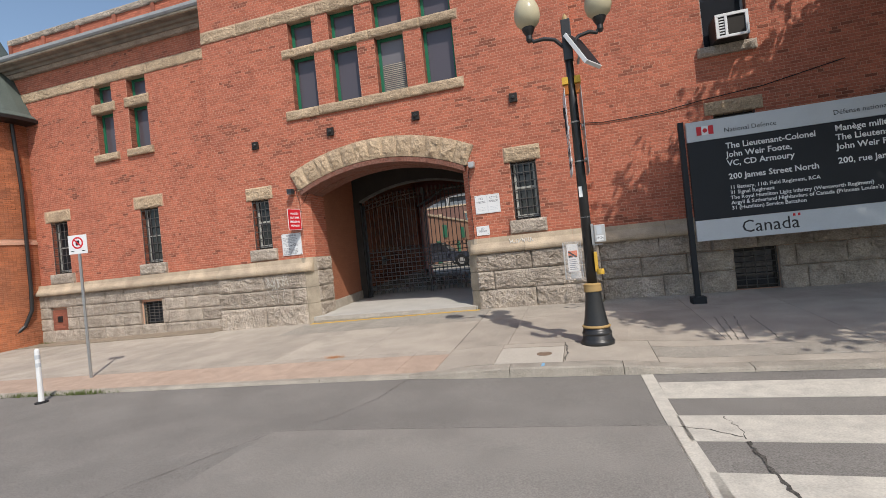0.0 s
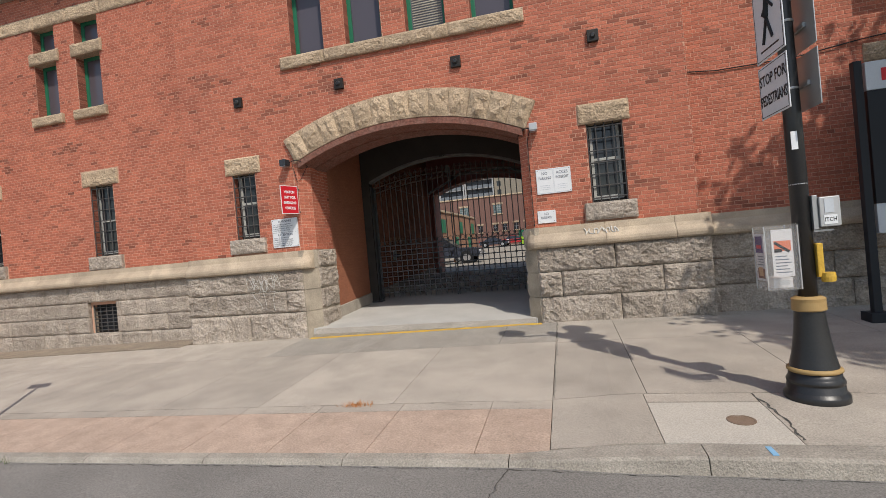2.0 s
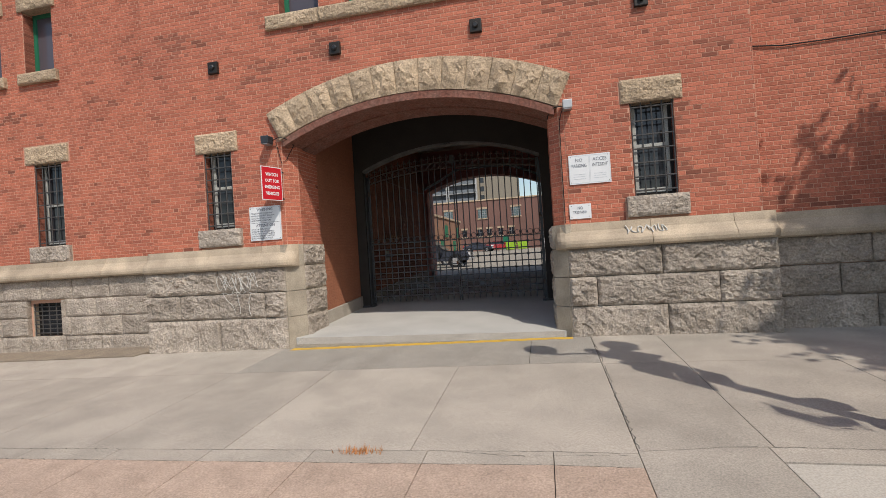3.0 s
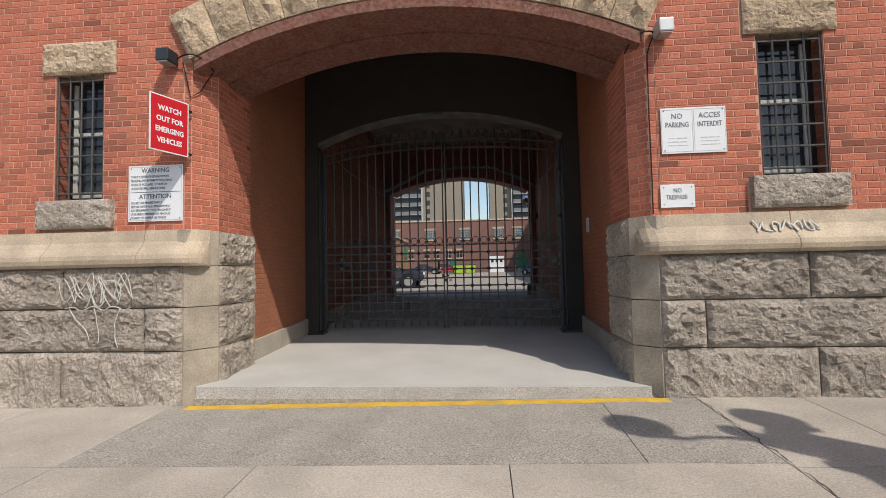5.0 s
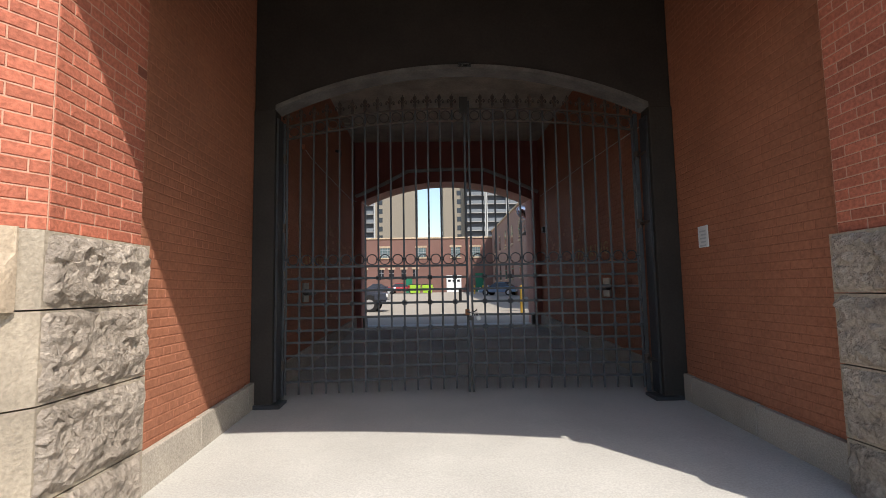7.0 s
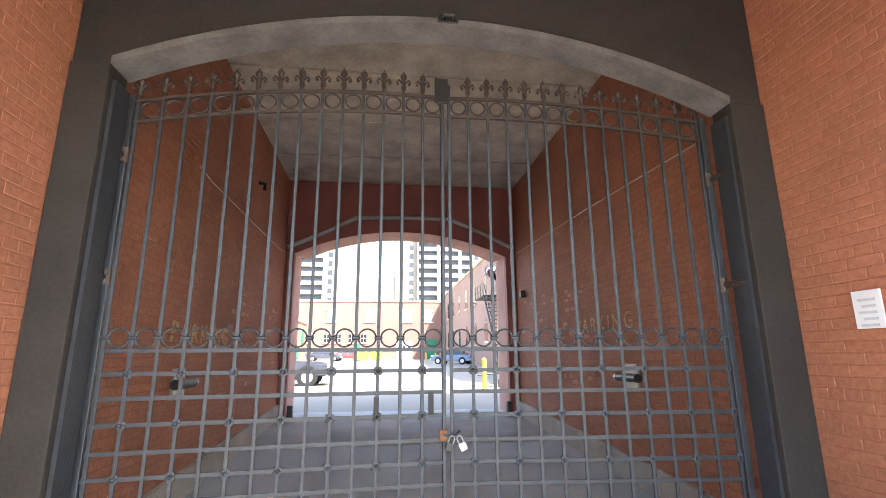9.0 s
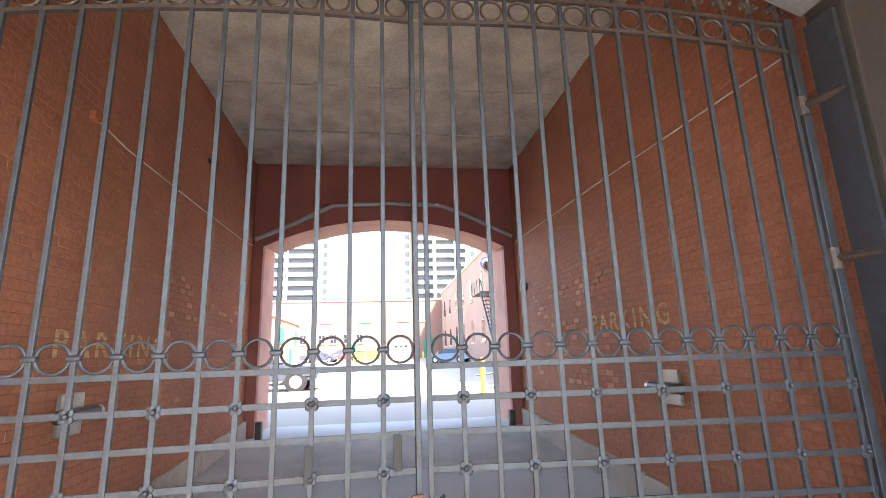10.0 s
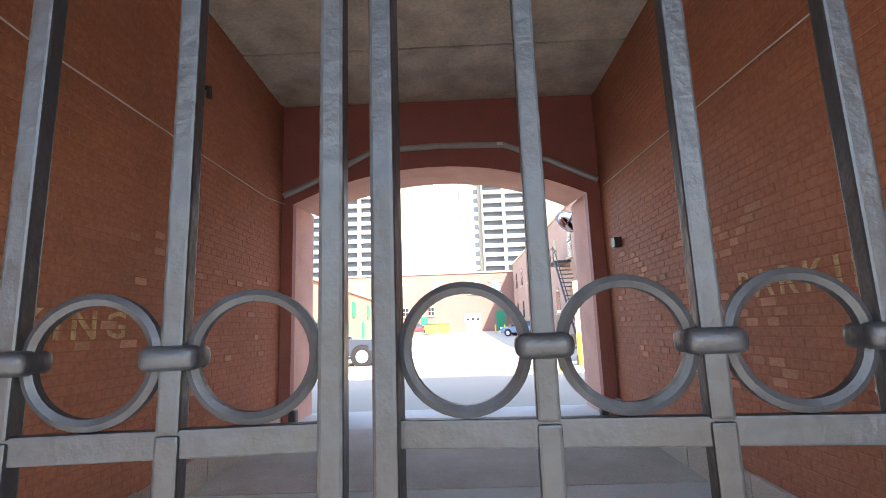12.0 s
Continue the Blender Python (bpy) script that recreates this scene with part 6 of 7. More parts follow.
def board(body, size, x, z, material, squeeze=1.0, bold=0.0):
    return text("lettering", body, size, pose(x, -0.0375, z, 90, 0, 0), material, sb, squeeze, align="LEFT", bold=bold)


board("National Defence", 0.125, 0.72, 3.17, INK)
board("D\u00e9fense nationale", 0.125, 2.52, 3.19, INK)
for k, b in enumerate(("The Lieutenant-Colonel", "John Weir Foote,", "VC, CD Armoury")):
    board(b, 0.155, 0.72, 2.86 - k * 0.17, WHITE, 1.0, 0.003)
board("200 James Street North", 0.155, 0.72, 2.26, WHITE, 1.0, 0.003)
for k, b in enumerate(("11 Battery, 11th Field Regiment, RCA", "31 Signal Regiment", "The Royal Hamilton Light Infantry (Wentworth Regiment)", "Argyll & Sutherland Highlanders of Canada (Princess Louise's)", "31 (Hamilton) Service Battalion")):
    board(b, 0.098, 0.72, 2.05 - k * 0.1, WHITE, 1.0, 0.0015)
for k, b in enumerate(("Man\u00e8ge militaire", "The Lieutenant-Colonel", "John Weir Foote,")):
    board(b, 0.155, 2.52, 2.9 - k * 0.17, WHITE, 1.0, 0.003)
board("200, rue James", 0.155, 2.52, 2.3, WHITE, 1.0, 0.003)
board("Canada", 0.34, 0.85, 1.26, INK, 0.95)
part("flag_bar", bx(1.72, 1.76, -0.039, -0.0355, 1.38, 1.43), RED, sb)
part("flag_bar", bx(1.8, 1.84, -0.039, -0.0355, 1.38, 1.43), RED, sb)

# ---------------------------------------------------------------- kerbside
np_x, np_y = -4.9, -4.2
npz = walk_z(np_x, np_y)
nps = thing("no_parking_sign", "no-parking sign on a thin galvanised post", "street sign", "", (np_x, np_y, npz), 12)
part("post", bx(-0.025, 0.025, -0.015, 0.015, -0.1, 2.86, 0.003), STEEL, nps)
part("plate", bx(-0.2, 0.2, -0.022, -0.016, 2.52, 2.9, 0.002), WHITE, nps)
part("red_ring", ring(bmesh.new(), (0, -0.024, 2.74), 0.105, 0.03, 0.004, 28), RED, nps, "red ring")
part("slash", bx(-0.1, 0.1, -0.027, -0.024, -0.013, 0.013), RED, nps).matrix_basis = Matrix.Translation((0, 0, 2.74)) @ Matrix.Rotation(radians(45), 4, "Y")
part("symbol", bx(-0.04, 0.04, -0.0245, -0.0225, 2.69, 2.79), INK, nps, "black symbol")
for x in (-0.12, 0.12):
    part("arrow", bx(x - 0.035, x + 0.035, -0.0245, -0.0225, 2.57, 2.585), INK, nps)
dl = thing("delineator_post", "white flexible marker post with grey bands on the road", "marker post", "", (-4.35, -5.5, road_z(-4.35, -5.5)))
part("post", lathe([(0.045, 0.02), (0.04, 0.3), (0.038, 0.9), (0.03, 0.93), (0.01, 0.94)], 16), WHITE, dl)
part("base", lathe([(0.1, 0), (0.1, 0.015), (0.06, 0.03)], 20), RUBBER, dl, "black rubber base")
for z in (0.62, 0.76):
    part("reflective_band", lathe([(0.0405, z), (0.041, z + 0.01), (0.041, z + 0.06), (0.04, z + 0.07)], 16), SILVER, dl)
mh = tagged(part("manhole_cover", lathe([(0.11, -0.02), (0.11, 0.004), (0.095, 0.006), (0.095, 0.003)], 24, (4.17, -4.42, walk_z(4.17, -4.42))), mat("rusty_cover", (0.2, 0.14, 0.1), (0.12, 0.085, 0.06), 0.8, scale=20, fine=80, bump=0.4)), "small rusty round cover in the pavement", "manhole cover")


def tuft(name, cx, cy, spread, n, zf, material, label, h=0.09):
    rnd = random.Random(int(cx * 100))
    bm = bmesh.new()
    for _ in range(n):
        x, y = cx + rnd.gauss(0, spread), cy + rnd.uniform(-0.05, 0.05)
        z = zf(x, y)
        a = rnd.random() * 6.28
        hh = h * rnd.uniform(0.4, 1.1)
        d = Vector((math.cos(a), math.sin(a), 0)) * 0.005
        tip = Vector((x + math.cos(a + 1) * hh * 0.6, y + math.sin(a + 1) * hh * 0.6, z + hh))
        bm.faces.new([bm.verts.new(p) for p in (Vector((x, y, z - 0.01)) - d, Vector((x, y, z - 0.01)) + d, tip)])
    return tagged(part(name, bm, material), label, "grass", kind="stuff")


GRASS = mat("grass_blades", (0.09, 0.13, 0.03), (0.14, 0.13, 0.05), 0.8, scale=8, fine=30, bump=0, spread=0.3)
tuft("grass", -3.9, -5.12, 0.3, 420, road_z, GRASS, "ragged green grass growing along the kerb")
tuft("grass", -5.2, -5.12, 0.4, 300, road_z, GRASS, "ragged green grass growing along the kerb")
tuft("grass", -13.0, 0.45, 0.2, 120, lambda x, y: walk_z(x, 0), GRASS, "small green tuft at the wall foot")
tuft("dry_weed", 0.42, -3.86, 0.085, 110, walk_z, mat("dry_grass", (0.48, 0.2, 0.07), (0.3, 0.16, 0.06), 0.9, bump=0, spread=0.3), "dry orange weed in a pavement joint", 0.06)

# cracks in the road
CRACK = mat("crack_rubble", (0.05, 0.047, 0.043), (0.14, 0.13, 0.115), 0.95, scale=22, fine=90, bump=0.8, stain=0.8, grain=0.4)


def crack(name, pts, w, label, fz=None, lift=0.0062):
    fz = fz or road_z
    rnd = random.Random(len(pts) + int(pts[0][0] * 10))
    path = []
    for (x0, y0), (x1, y1) in zip(pts, pts[1:]):
        n = max(2, int(math.hypot(x1 - x0, y1 - y0) / 0.05))
        for i in range(n):
            t = i / n
            path.append((x0 + (x1 - x0) * t + rnd.uniform(-0.018, 0.018), y0 + (y1 - y0) * t + rnd.uniform(-0.01, 0.01), w * rnd.uniform(0.3, 1.6)))
    bm = bmesh.new()
    prev = None
    for x, y, ww in path:
        z = fz(x, y) + lift
        cur = (bm.verts.new((x - ww, y - ww * 0.3, z)), bm.verts.new((x + ww, y + ww * 0.3, z)))
        if prev:
            bm.faces.new((prev[0], prev[1], cur[1], cur[0]))
        prev = cur
    bmesh.ops.recalc_face_normals(bm, faces=bm.faces)
    return struct(name, bm, CRACK, label, "crack")


crack("road_crack", [(5.93, -6.5), (5.99, -6.8), (5.97, -7.1)], 0.004, "thin crack across the crosswalk")
crack("road_crack", [(5.97, -7.1), (5.96, -7.4), (5.97, -7.9), (5.9, -9.4)], 0.013, "wide broken crack across the crosswalk")
crack("road_crack", [(2.3, -5.15), (2.15, -5.9), (1.8, -6.6), (1.4, -6.95)], 0.0032, "thin crack in the asphalt")
crack("road_crack", [(1.4, -6.95), (0.9, -8.0), (0.5, -9.0), (0.3, -10.0)], 0.0035, "thin crack in the asphalt")
crack("road_crack", [(1.4, -6.93), (3.0, -6.86), (5.4, -6.74)], 0.007, "straight joint of the asphalt patch")
for cp in ([(6.2, -0.6), (7.4, -1.4), (9.0, -1.7)], [(1.2, -3.84), (1.8, -3.9), (2.6, -3.85)]):
    crack("pavement_crack", cp, 0.004, "thin crack in the pavement", walk_z, 0.002)
crack("road_crack", [(5.46, -6.76), (5.75, -6.85), (6.0, -7.05)], 0.008, "thin crack in the asphalt")

crack("gutter_crack", [(-9.0, -5.135), (-5.0, -5.14), (-1.0, -5.135), (2.6, -5.14), (6.0, -5.135), (9.0, -5.14)], 0.009, "dark dirt line between kerb and road", lift=0.004)
for x0, x1, y in ((-9.0, 2.6, -3.825), (-9.0, 2.6, -4.035), (2.62, 8.0, -3.785)):
    crack("pavement_crack", [(x0 + (x1 - x0) * k / 8, y) for k in range(9)], 0.0045, "ragged dark joint in the pavement", walk_z, 0.003)
crack("pavement_crack", [(4.46, -3.8), (4.5, -4.3), (4.47, -4.85)], 0.008, "ragged crack beside the newer slab", walk_z, 0.003)
crack("pavement_crack", [(2.63, -0.2), (2.64, -1.5), (2.63, -3.8)], 0.004, "ragged dark joint in the pavement", walk_z, 0.003)

for x0, x1 in ((6.91, 6.75), (7.03, 6.84), (7.2, 6.95), (7.44, 7.34)):
    crack("pavement_groove", [(x0, -2.32), ((x0 + x1) / 2, -3.1), (x1, -3.9)], 0.006, "dark sawn groove in the pavement", walk_z, 0.003)

# street tree whose shade falls on the front; it stands past the sign board
tree = thing("street_tree", "broad leafy street tree shading the pavement", "tree", "", (14.1, -3.5, walk_z(14.1, -3.5)))
bm = bmesh.new()
cyl(bm, (0, 0, -0.1), (0.05, 0.02, 1.4), 0.2, 0.16, 12)
cyl(bm, (0.05, 0.02, 1.4), (0.0, 0.08, 3.4), 0.16, 0.11, 12)
part("trunk", bm, BARK, tree)
tr = random.Random(21)
tips = []
for k in range(42):
    a = k * 2.4
    q = math.sqrt((k + 0.5) / 42)
    e = Vector((-0.9 + math.cos(a) * 3.9 * q, math.sin(a) * 3.4 * q - 0.9, 7.6 + (1 - q * q) * 3.6 * (1 if k % 2 else -0.9) + tr.uniform(-0.8, 0.8)))
    if e.x < -2.2:
        e.z = max(e.z, 6.4)
    m_ = Vector((e.x * 0.4, e.y * 0.4, 3.2 + (e.z - 3.2) * 0.5))
    b_ = bmesh.new()
    cyl(b_, (0, 0.08, 2.8), m_, 0.08, 0.05, 8)
    cyl(b_, m_, e, 0.05, 0.015, 8)
    part("limb", b_, BARK, tree)
    tips += [e, e + Vector((tr.uniform(-0.5, 0.5), tr.uniform(-0.5, 0.5), tr.uniform(-0.7, 0.7)))]
for k in range(26):
    e = Vector((-4.2 + tr.uniform(-1.2, 1.4), -0.45 + tr.uniform(-1.0, 1.0), 7.2 + tr.uniform(-0.5, 0.6))) if k < 17 else Vector((-3.5 + tr.uniform(-1.0, 1.2), 1.1 + tr.uniform(-0.5, 0.5), 7.5 + tr.uniform(-0.4, 0.5)))
    b_ = bmesh.new()
    cyl(b_, (0, 0.08, 3.1), (e.x * 0.5, e.y * 0.5, 5.6), 0.07, 0.045, 8)
    cyl(b_, (e.x * 0.5, e.y * 0.5, 5.6), e, 0.045, 0.015, 8)
    part("limb", b_, BARK, tree)
    tips.append(e)
for k in range(13):
    e = Vector((-1.6 + tr.uniform(-1.9, 1.6), -3.7 + tr.uniform(-1.3, 1.3), 7.8 + tr.uniform(-0.8, 0.8)))
    b_ = bmesh.new()
    cyl(b_, (0, 0.08, 3.1), (e.x * 0.5, e.y * 0.5, 5.8), 0.07, 0.045, 8)
    cyl(b_, (e.x * 0.5, e.y * 0.5, 5.8), e, 0.045, 0.015, 8)
    part("limb", b_, BARK, tree)
    tips.append(e)
for k in range(14):
    e = Vector((-3.1 + tr.uniform(-1.6, 1.2), -2.0 + tr.uniform(-0.9, 1.0), 7.0 + tr.uniform(-0.6, 0.8)))
    b_ = bmesh.new()
    cyl(b_, (0, 0.08, 3.1), (e.x * 0.5, e.y * 0.5, 5.4), 0.07, 0.045, 8)
    cyl(b_, (e.x * 0.5, e.y * 0.5, 5.4), e, 0.045, 0.015, 8)
    part("limb", b_, BARK, tree)
    tips.append(e)
vs, fs = [], []
for c in tips:
    for _ in range(235):
        p = c + Vector((tr.gauss(0, 0.42), tr.gauss(0, 0.42), tr.gauss(0, 0.36)))
        u = Vector((tr.gauss(0, 1), tr.gauss(0, 1), tr.gauss(0, 1))).normalized() * 0.11
        v = u.cross(Vector((tr.gauss(0, 1), tr.gauss(0, 1), tr.gauss(0, 1)))).normalized() * 0.07
        n = len(vs)
        vs += [p - u, p + v, p + u, p - v]
        fs.append((n, n + 1, n + 2, n + 3))
part("crown", (vs, fs), LEAF, tree, "uneven crown of small green leaves")


# ---------------------------------------------------------------- the yard beyond the passage
def yard_building(name, label, x0, x1, y0, y1, z1, material):
    b = thing(name, label, "building", "", ((x0 + x1) / 2, (y0 + y1) / 2, 0))
    part("wall", bx(x0 - (x0 + x1) / 2, x1 - (x0 + x1) / 2, y0 - (y0 + y1) / 2, y1 - (y0 + y1) / 2, -1, z1), material, b)
    part("coping", bx(x0 - (x0 + x1) / 2 - 0.12, x1 - (x0 + x1) / 2 + 0.12, y0 - (y0 + y1) / 2 - 0.12, y1 - (y0 + y1) / 2 + 0.12, z1, z1 + 0.22, 0.03), STONE_B, b, "pale stone coping")
    return b


FARBRICK = mat("brick_far", (0.19, 0.105, 0.085), (0.15, 0.083, 0.068), 0.9, scale=0.4, fine=12, bump=0.1, stain=0.5)
ORANGE = mat("brick_far_orange", (0.27, 0.145, 0.09), (0.22, 0.12, 0.08), 0.9, scale=0.4, fine=12, bump=0.1, stain=0.5)
SIDEBRICK = mat("brick_side_block", (0.3, 0.19, 0.15), (0.24, 0.15, 0.12), 0.9, scale=0.4, fine=12, bump=0.1, stain=0.5)
GLASSB = plain("glass_block", (0.12, 0.17, 0.17), 0.3)
FY = 72.0
hall = yard_building("drill_hall", "long two-storey red brick hall with glass-block windows", -40, 12, FY, FY + 20, 9.4, FARBRICK)
ox, oy = -14.0, FY + 10


def hall_window(x, z0, w, h, material, small=False):
    win = part("window", bx(x - w / 2 - ox, x + w / 2 - ox, FY - 0.02 - oy, FY + 0.3 - oy, z0, z0 + h), material, hall)
    part("window_sill", bx(x - w / 2 - 0.15 - ox, x + w / 2 + 0.15 - ox, FY - 0.12 - oy, FY + 0.1 - oy, z0 - 0.2, z0), STONE_B, win)
    part("lintel", bx(x - w / 2 - 0.2 - ox, x + w / 2 + 0.2 - ox, FY - 0.08 - oy, FY + 0.1 - oy, z0 + h, z0 + h + 0.3), STONE_B, win)
    for k in range(1, 4 if not small else 2):
        part("glazing_bar", bx(x - w / 2 + w * k / (4 if not small else 2) - 0.03 - ox, x - w / 2 + w * k / (4 if not small else 2) + 0.03 - ox, FY - 0.06 - oy, FY - 0.02 - oy, z0, z0 + h), STEEL, win)
        part("glazing_bar", bx(x - w / 2 - ox, x + w / 2 - ox, FY - 0.065 - oy, FY - 0.02 - oy, z0 + h * k / (4 if not small else 2) - 0.03, z0 + h * k / (4 if not small else 2) + 0.03), STEEL, win)


for x in (-31, -25.5, -20, -14, -8.2, -2.6, 2.8, 5.9):
    hall_window(x + 0.4, 6.5, 1.45, 1.5, GLASSB)
for x in (-22, -16, -11, -8.4, -6.8, -4.9, -3.1):
    hall_window(x, 3.5, 0.75, 1.15, PANE, True)
d = part("garage_door", bx(1.7 - ox, 4.0 - ox, FY - 0.06 - oy, FY + 0.2 - oy, 0.9, 3.6), WHITE, hall, "white garage door")
for x in (1.95, 2.65, 3.35):
    part("pane", bx(x - ox, x + 0.4 - ox, FY - 0.08 - oy, FY - 0.055 - oy, 2.6, 2.95), PANE, d)
part("door", bx(6.2 - ox, 7.6 - ox, FY - 0.06 - oy, FY + 0.2 - oy, 0.9, 3.9), GREEN, hall, "green door")
part("door", bx(-4.6 - ox, -3.6 - ox, FY - 0.06 - oy, FY + 0.2 - oy, 0.9, 3.3), GREEN, hall, "green door")

east = yard_building("side_block", "three-storey red brick block with arched windows", 8.9, 20, 19, 71.5, 10.3, SIDEBRICK)
ex, ey = 14.45, 45.25


def arched(x, y, z0, w, h, owner, axx, ayy):
    bm = bmesh.new()
    pts = [(-w / 2, z0), (w / 2, z0)] + [(w / 2 * math.cos(math.pi * i / 8), z0 + h - w / 2 + w / 2 * math.sin(math.pi * i / 8)) for i in range(9)]
    a = [bm.verts.new((x - axx - 0.02, y + p - ayy, z)) for p, z in pts]
    b = [bm.verts.new((x - axx + 0.2, y + p - ayy, z)) for p, z in pts]
    bm.faces.new(a)
    for i in range(len(a)):
        bm.faces.new((a[i], b[i], b[(i + 1) % len(a)], a[(i + 1) % len(a)]))
    bmesh.ops.recalc_face_normals(bm, faces=bm.faces)
    w_ = part("window", bm, PANE, owner)
    part("window_sill", bx(x - axx - 0.12, x - axx + 0.05, y - w / 2 - 0.12 - ayy, y + w / 2 + 0.12 - ayy, z0 - 0.18, z0), STONE_B, w_)
    part("sash_bar", bx(x - axx - 0.05, x - axx - 0.02, y - w / 2 - ayy, y + w / 2 - ayy, z0 + h * 0.5, z0 + h * 0.5 + 0.08), GREEN, w_)


for k, y in enumerate((22, 26, 30, 34, 38, 43, 48, 53, 58, 63, 68)):
    arched(8.9, y, 6.6, 1.3, 2.2, east, ex, ey)
    arched(8.9, y, 2.6, 1.3, 2.1, east, ex, ey)
# fire escape
fe = thing("fire_escape", "black iron fire escape on the side block", "fire escape", "", (8.9, 40, 0))
part("platform", bx(-1.3, 0, -2.2, 1.2, 6.2, 6.28), BLACK, fe)
for y in (-2.2, -1.1, 0.0, 1.15):
    part("post", bx(-1.3, -1.25, y, y + 0.05, 6.28, 7.3), BLACK, fe)
for z in (6.7, 7.25):
    part("rail", bx(-1.3, -1.25, -2.2, 1.2, z, z + 0.05), BLACK, fe)
for k in range(18):
    part("tread", bx(-1.2, -0.2, -2.3 - k * 0.28, -2.05 - k * 0.28, 6.1 - k * 0.32, 6.15 - k * 0.32), BLACK, fe)
part("stringer", cyl(bmesh.new(), (-1.22, -2.2, 6.2), (-1.22, -7.2, 0.45), 0.07, seg=6), BLACK, fe)
part("handrail", cyl(bmesh.new(), (-1.22, -2.2, 7.2), (-1.22, -7.2, 1.4), 0.04, seg=6), BLACK, fe)
west = yard_building("low_block", "low orange brick block with a projecting eave", -20, -8.6, 21, 54, 4.9, ORANGE)
wx_, wy_ = -14.3, 37.5
for y in (26, 34, 42, 49):
    part("door", bx(-8.62 - wx_, -8.5 - wx_, y - 0.6 - wy_, y + 0.6 - wy_, 0.2, 2.5), GREEN, west, "green door")
    part("window", bx(-8.62 - wx_, -8.52 - wx_, y + 2 - wy_, y + 3.4 - wy_, 2.9, 4.2), GREEN, west, "green-boarded window")

# apartment towers far behind
TD = 150.0
SLABC = plain("balcony_slab", (0.3, 0.295, 0.285), 0.9)
BAY_SHADE = plain("balcony_shade", (0.1, 0.105, 0.12), 0.8)
PANEL_G = plain("balcony_panel", (0.16, 0.175, 0.19), 0.7)


def tower(name, label, x0, x1, bays, windows):
    t = thing(name, label, "apartment tower", "apartment towers", ((x0 + x1) / 2, TD, 0))
    o = (x0 + x1) / 2
    H = 66
    part("wall", bx(x0 - o, x1 - o, 0, 16, 0, H), CREAM, t, "cream concrete wall")
    for a, b in bays:
        # flat dark panel: the shade behind the balconies is put into its colour
        bay = part("balcony_bay", bx(a - o, b - o, -0.3, -0.02, 0, H - 3), BAY_SHADE, t, "dark panel painted as the shade behind the balconies")
        for k in range(22):
            z = 3 + k * 2.85
            part("balcony", bx(a - o, b - o, -1.6, -0.31, z, z + 0.25), SLABC, bay)
            part("balustrade", bx(a + 0.15 - o, b - 0.15 - o, -1.6, -1.5, z + 0.26, z + 1.25), PANEL_G, bay)
        part("pier", bx(a - 0.35 - o, a - o, -1.7, 0, 0, H - 2), FIN, bay, "white concrete fin")
        part("pier", bx(b - o, b + 0.35 - o, -1.7, 0, 0, H - 2), FIN, bay, "white concrete fin")
    for x in windows:
        for k in range(22):
            part("window", bx(x - 0.65 - o, x + 0.65 - o, -0.05, 0.05, 3.4 + k * 2.85, 5.0 + k * 2.85), PANE, t)
    return t


tower("apartment_tower", "tall cream apartment tower with grey balconies", -48, -5.5, [(-46, -38), (-37, -29), (-28, -19)], (-17,))
tower("apartment_tower", "tall cream apartment tower with grey balconies", 3.2, 37, [(10.5, 16.5), (17.4, 23.4), (24.3, 27)], (8.3, 29.5))


# ---------------------------------------------------------------- vehicles
def wheel(parent, x, y, r, w=0.24):
    t = part("wheel", lathe([(r * 0.62, -w / 2), (r * 0.93, -w / 2), (r, -w / 2 + 0.04), (r, w / 2 - 0.04), (r * 0.93, w / 2), (r * 0.62, w / 2)], 24), RUBBER, parent, "black tyre")
    t.matrix_basis = Matrix.Translation((x, y, r)) @ Matrix.Rotation(radians(90), 4, "X")
    rim = part("rim", lathe([(0.05, w / 2 - 0.02), (r * 0.3, w / 2 - 0.02), (r * 0.6, w / 2 + 0.005), (r * 0.64, w / 2 + 0.01)], 20), ALU, t, "silver rim")
    for k in range(5):
        a = 2 * math.pi * k / 5
        sp = part("spoke", bx(r * 0.05, r * 0.6, -0.035, 0.035, w / 2, w / 2 + 0.02, 0.004), ALU, t)
        sp.matrix_basis = Matrix.Rotation(a, 4, "Z")
    return t


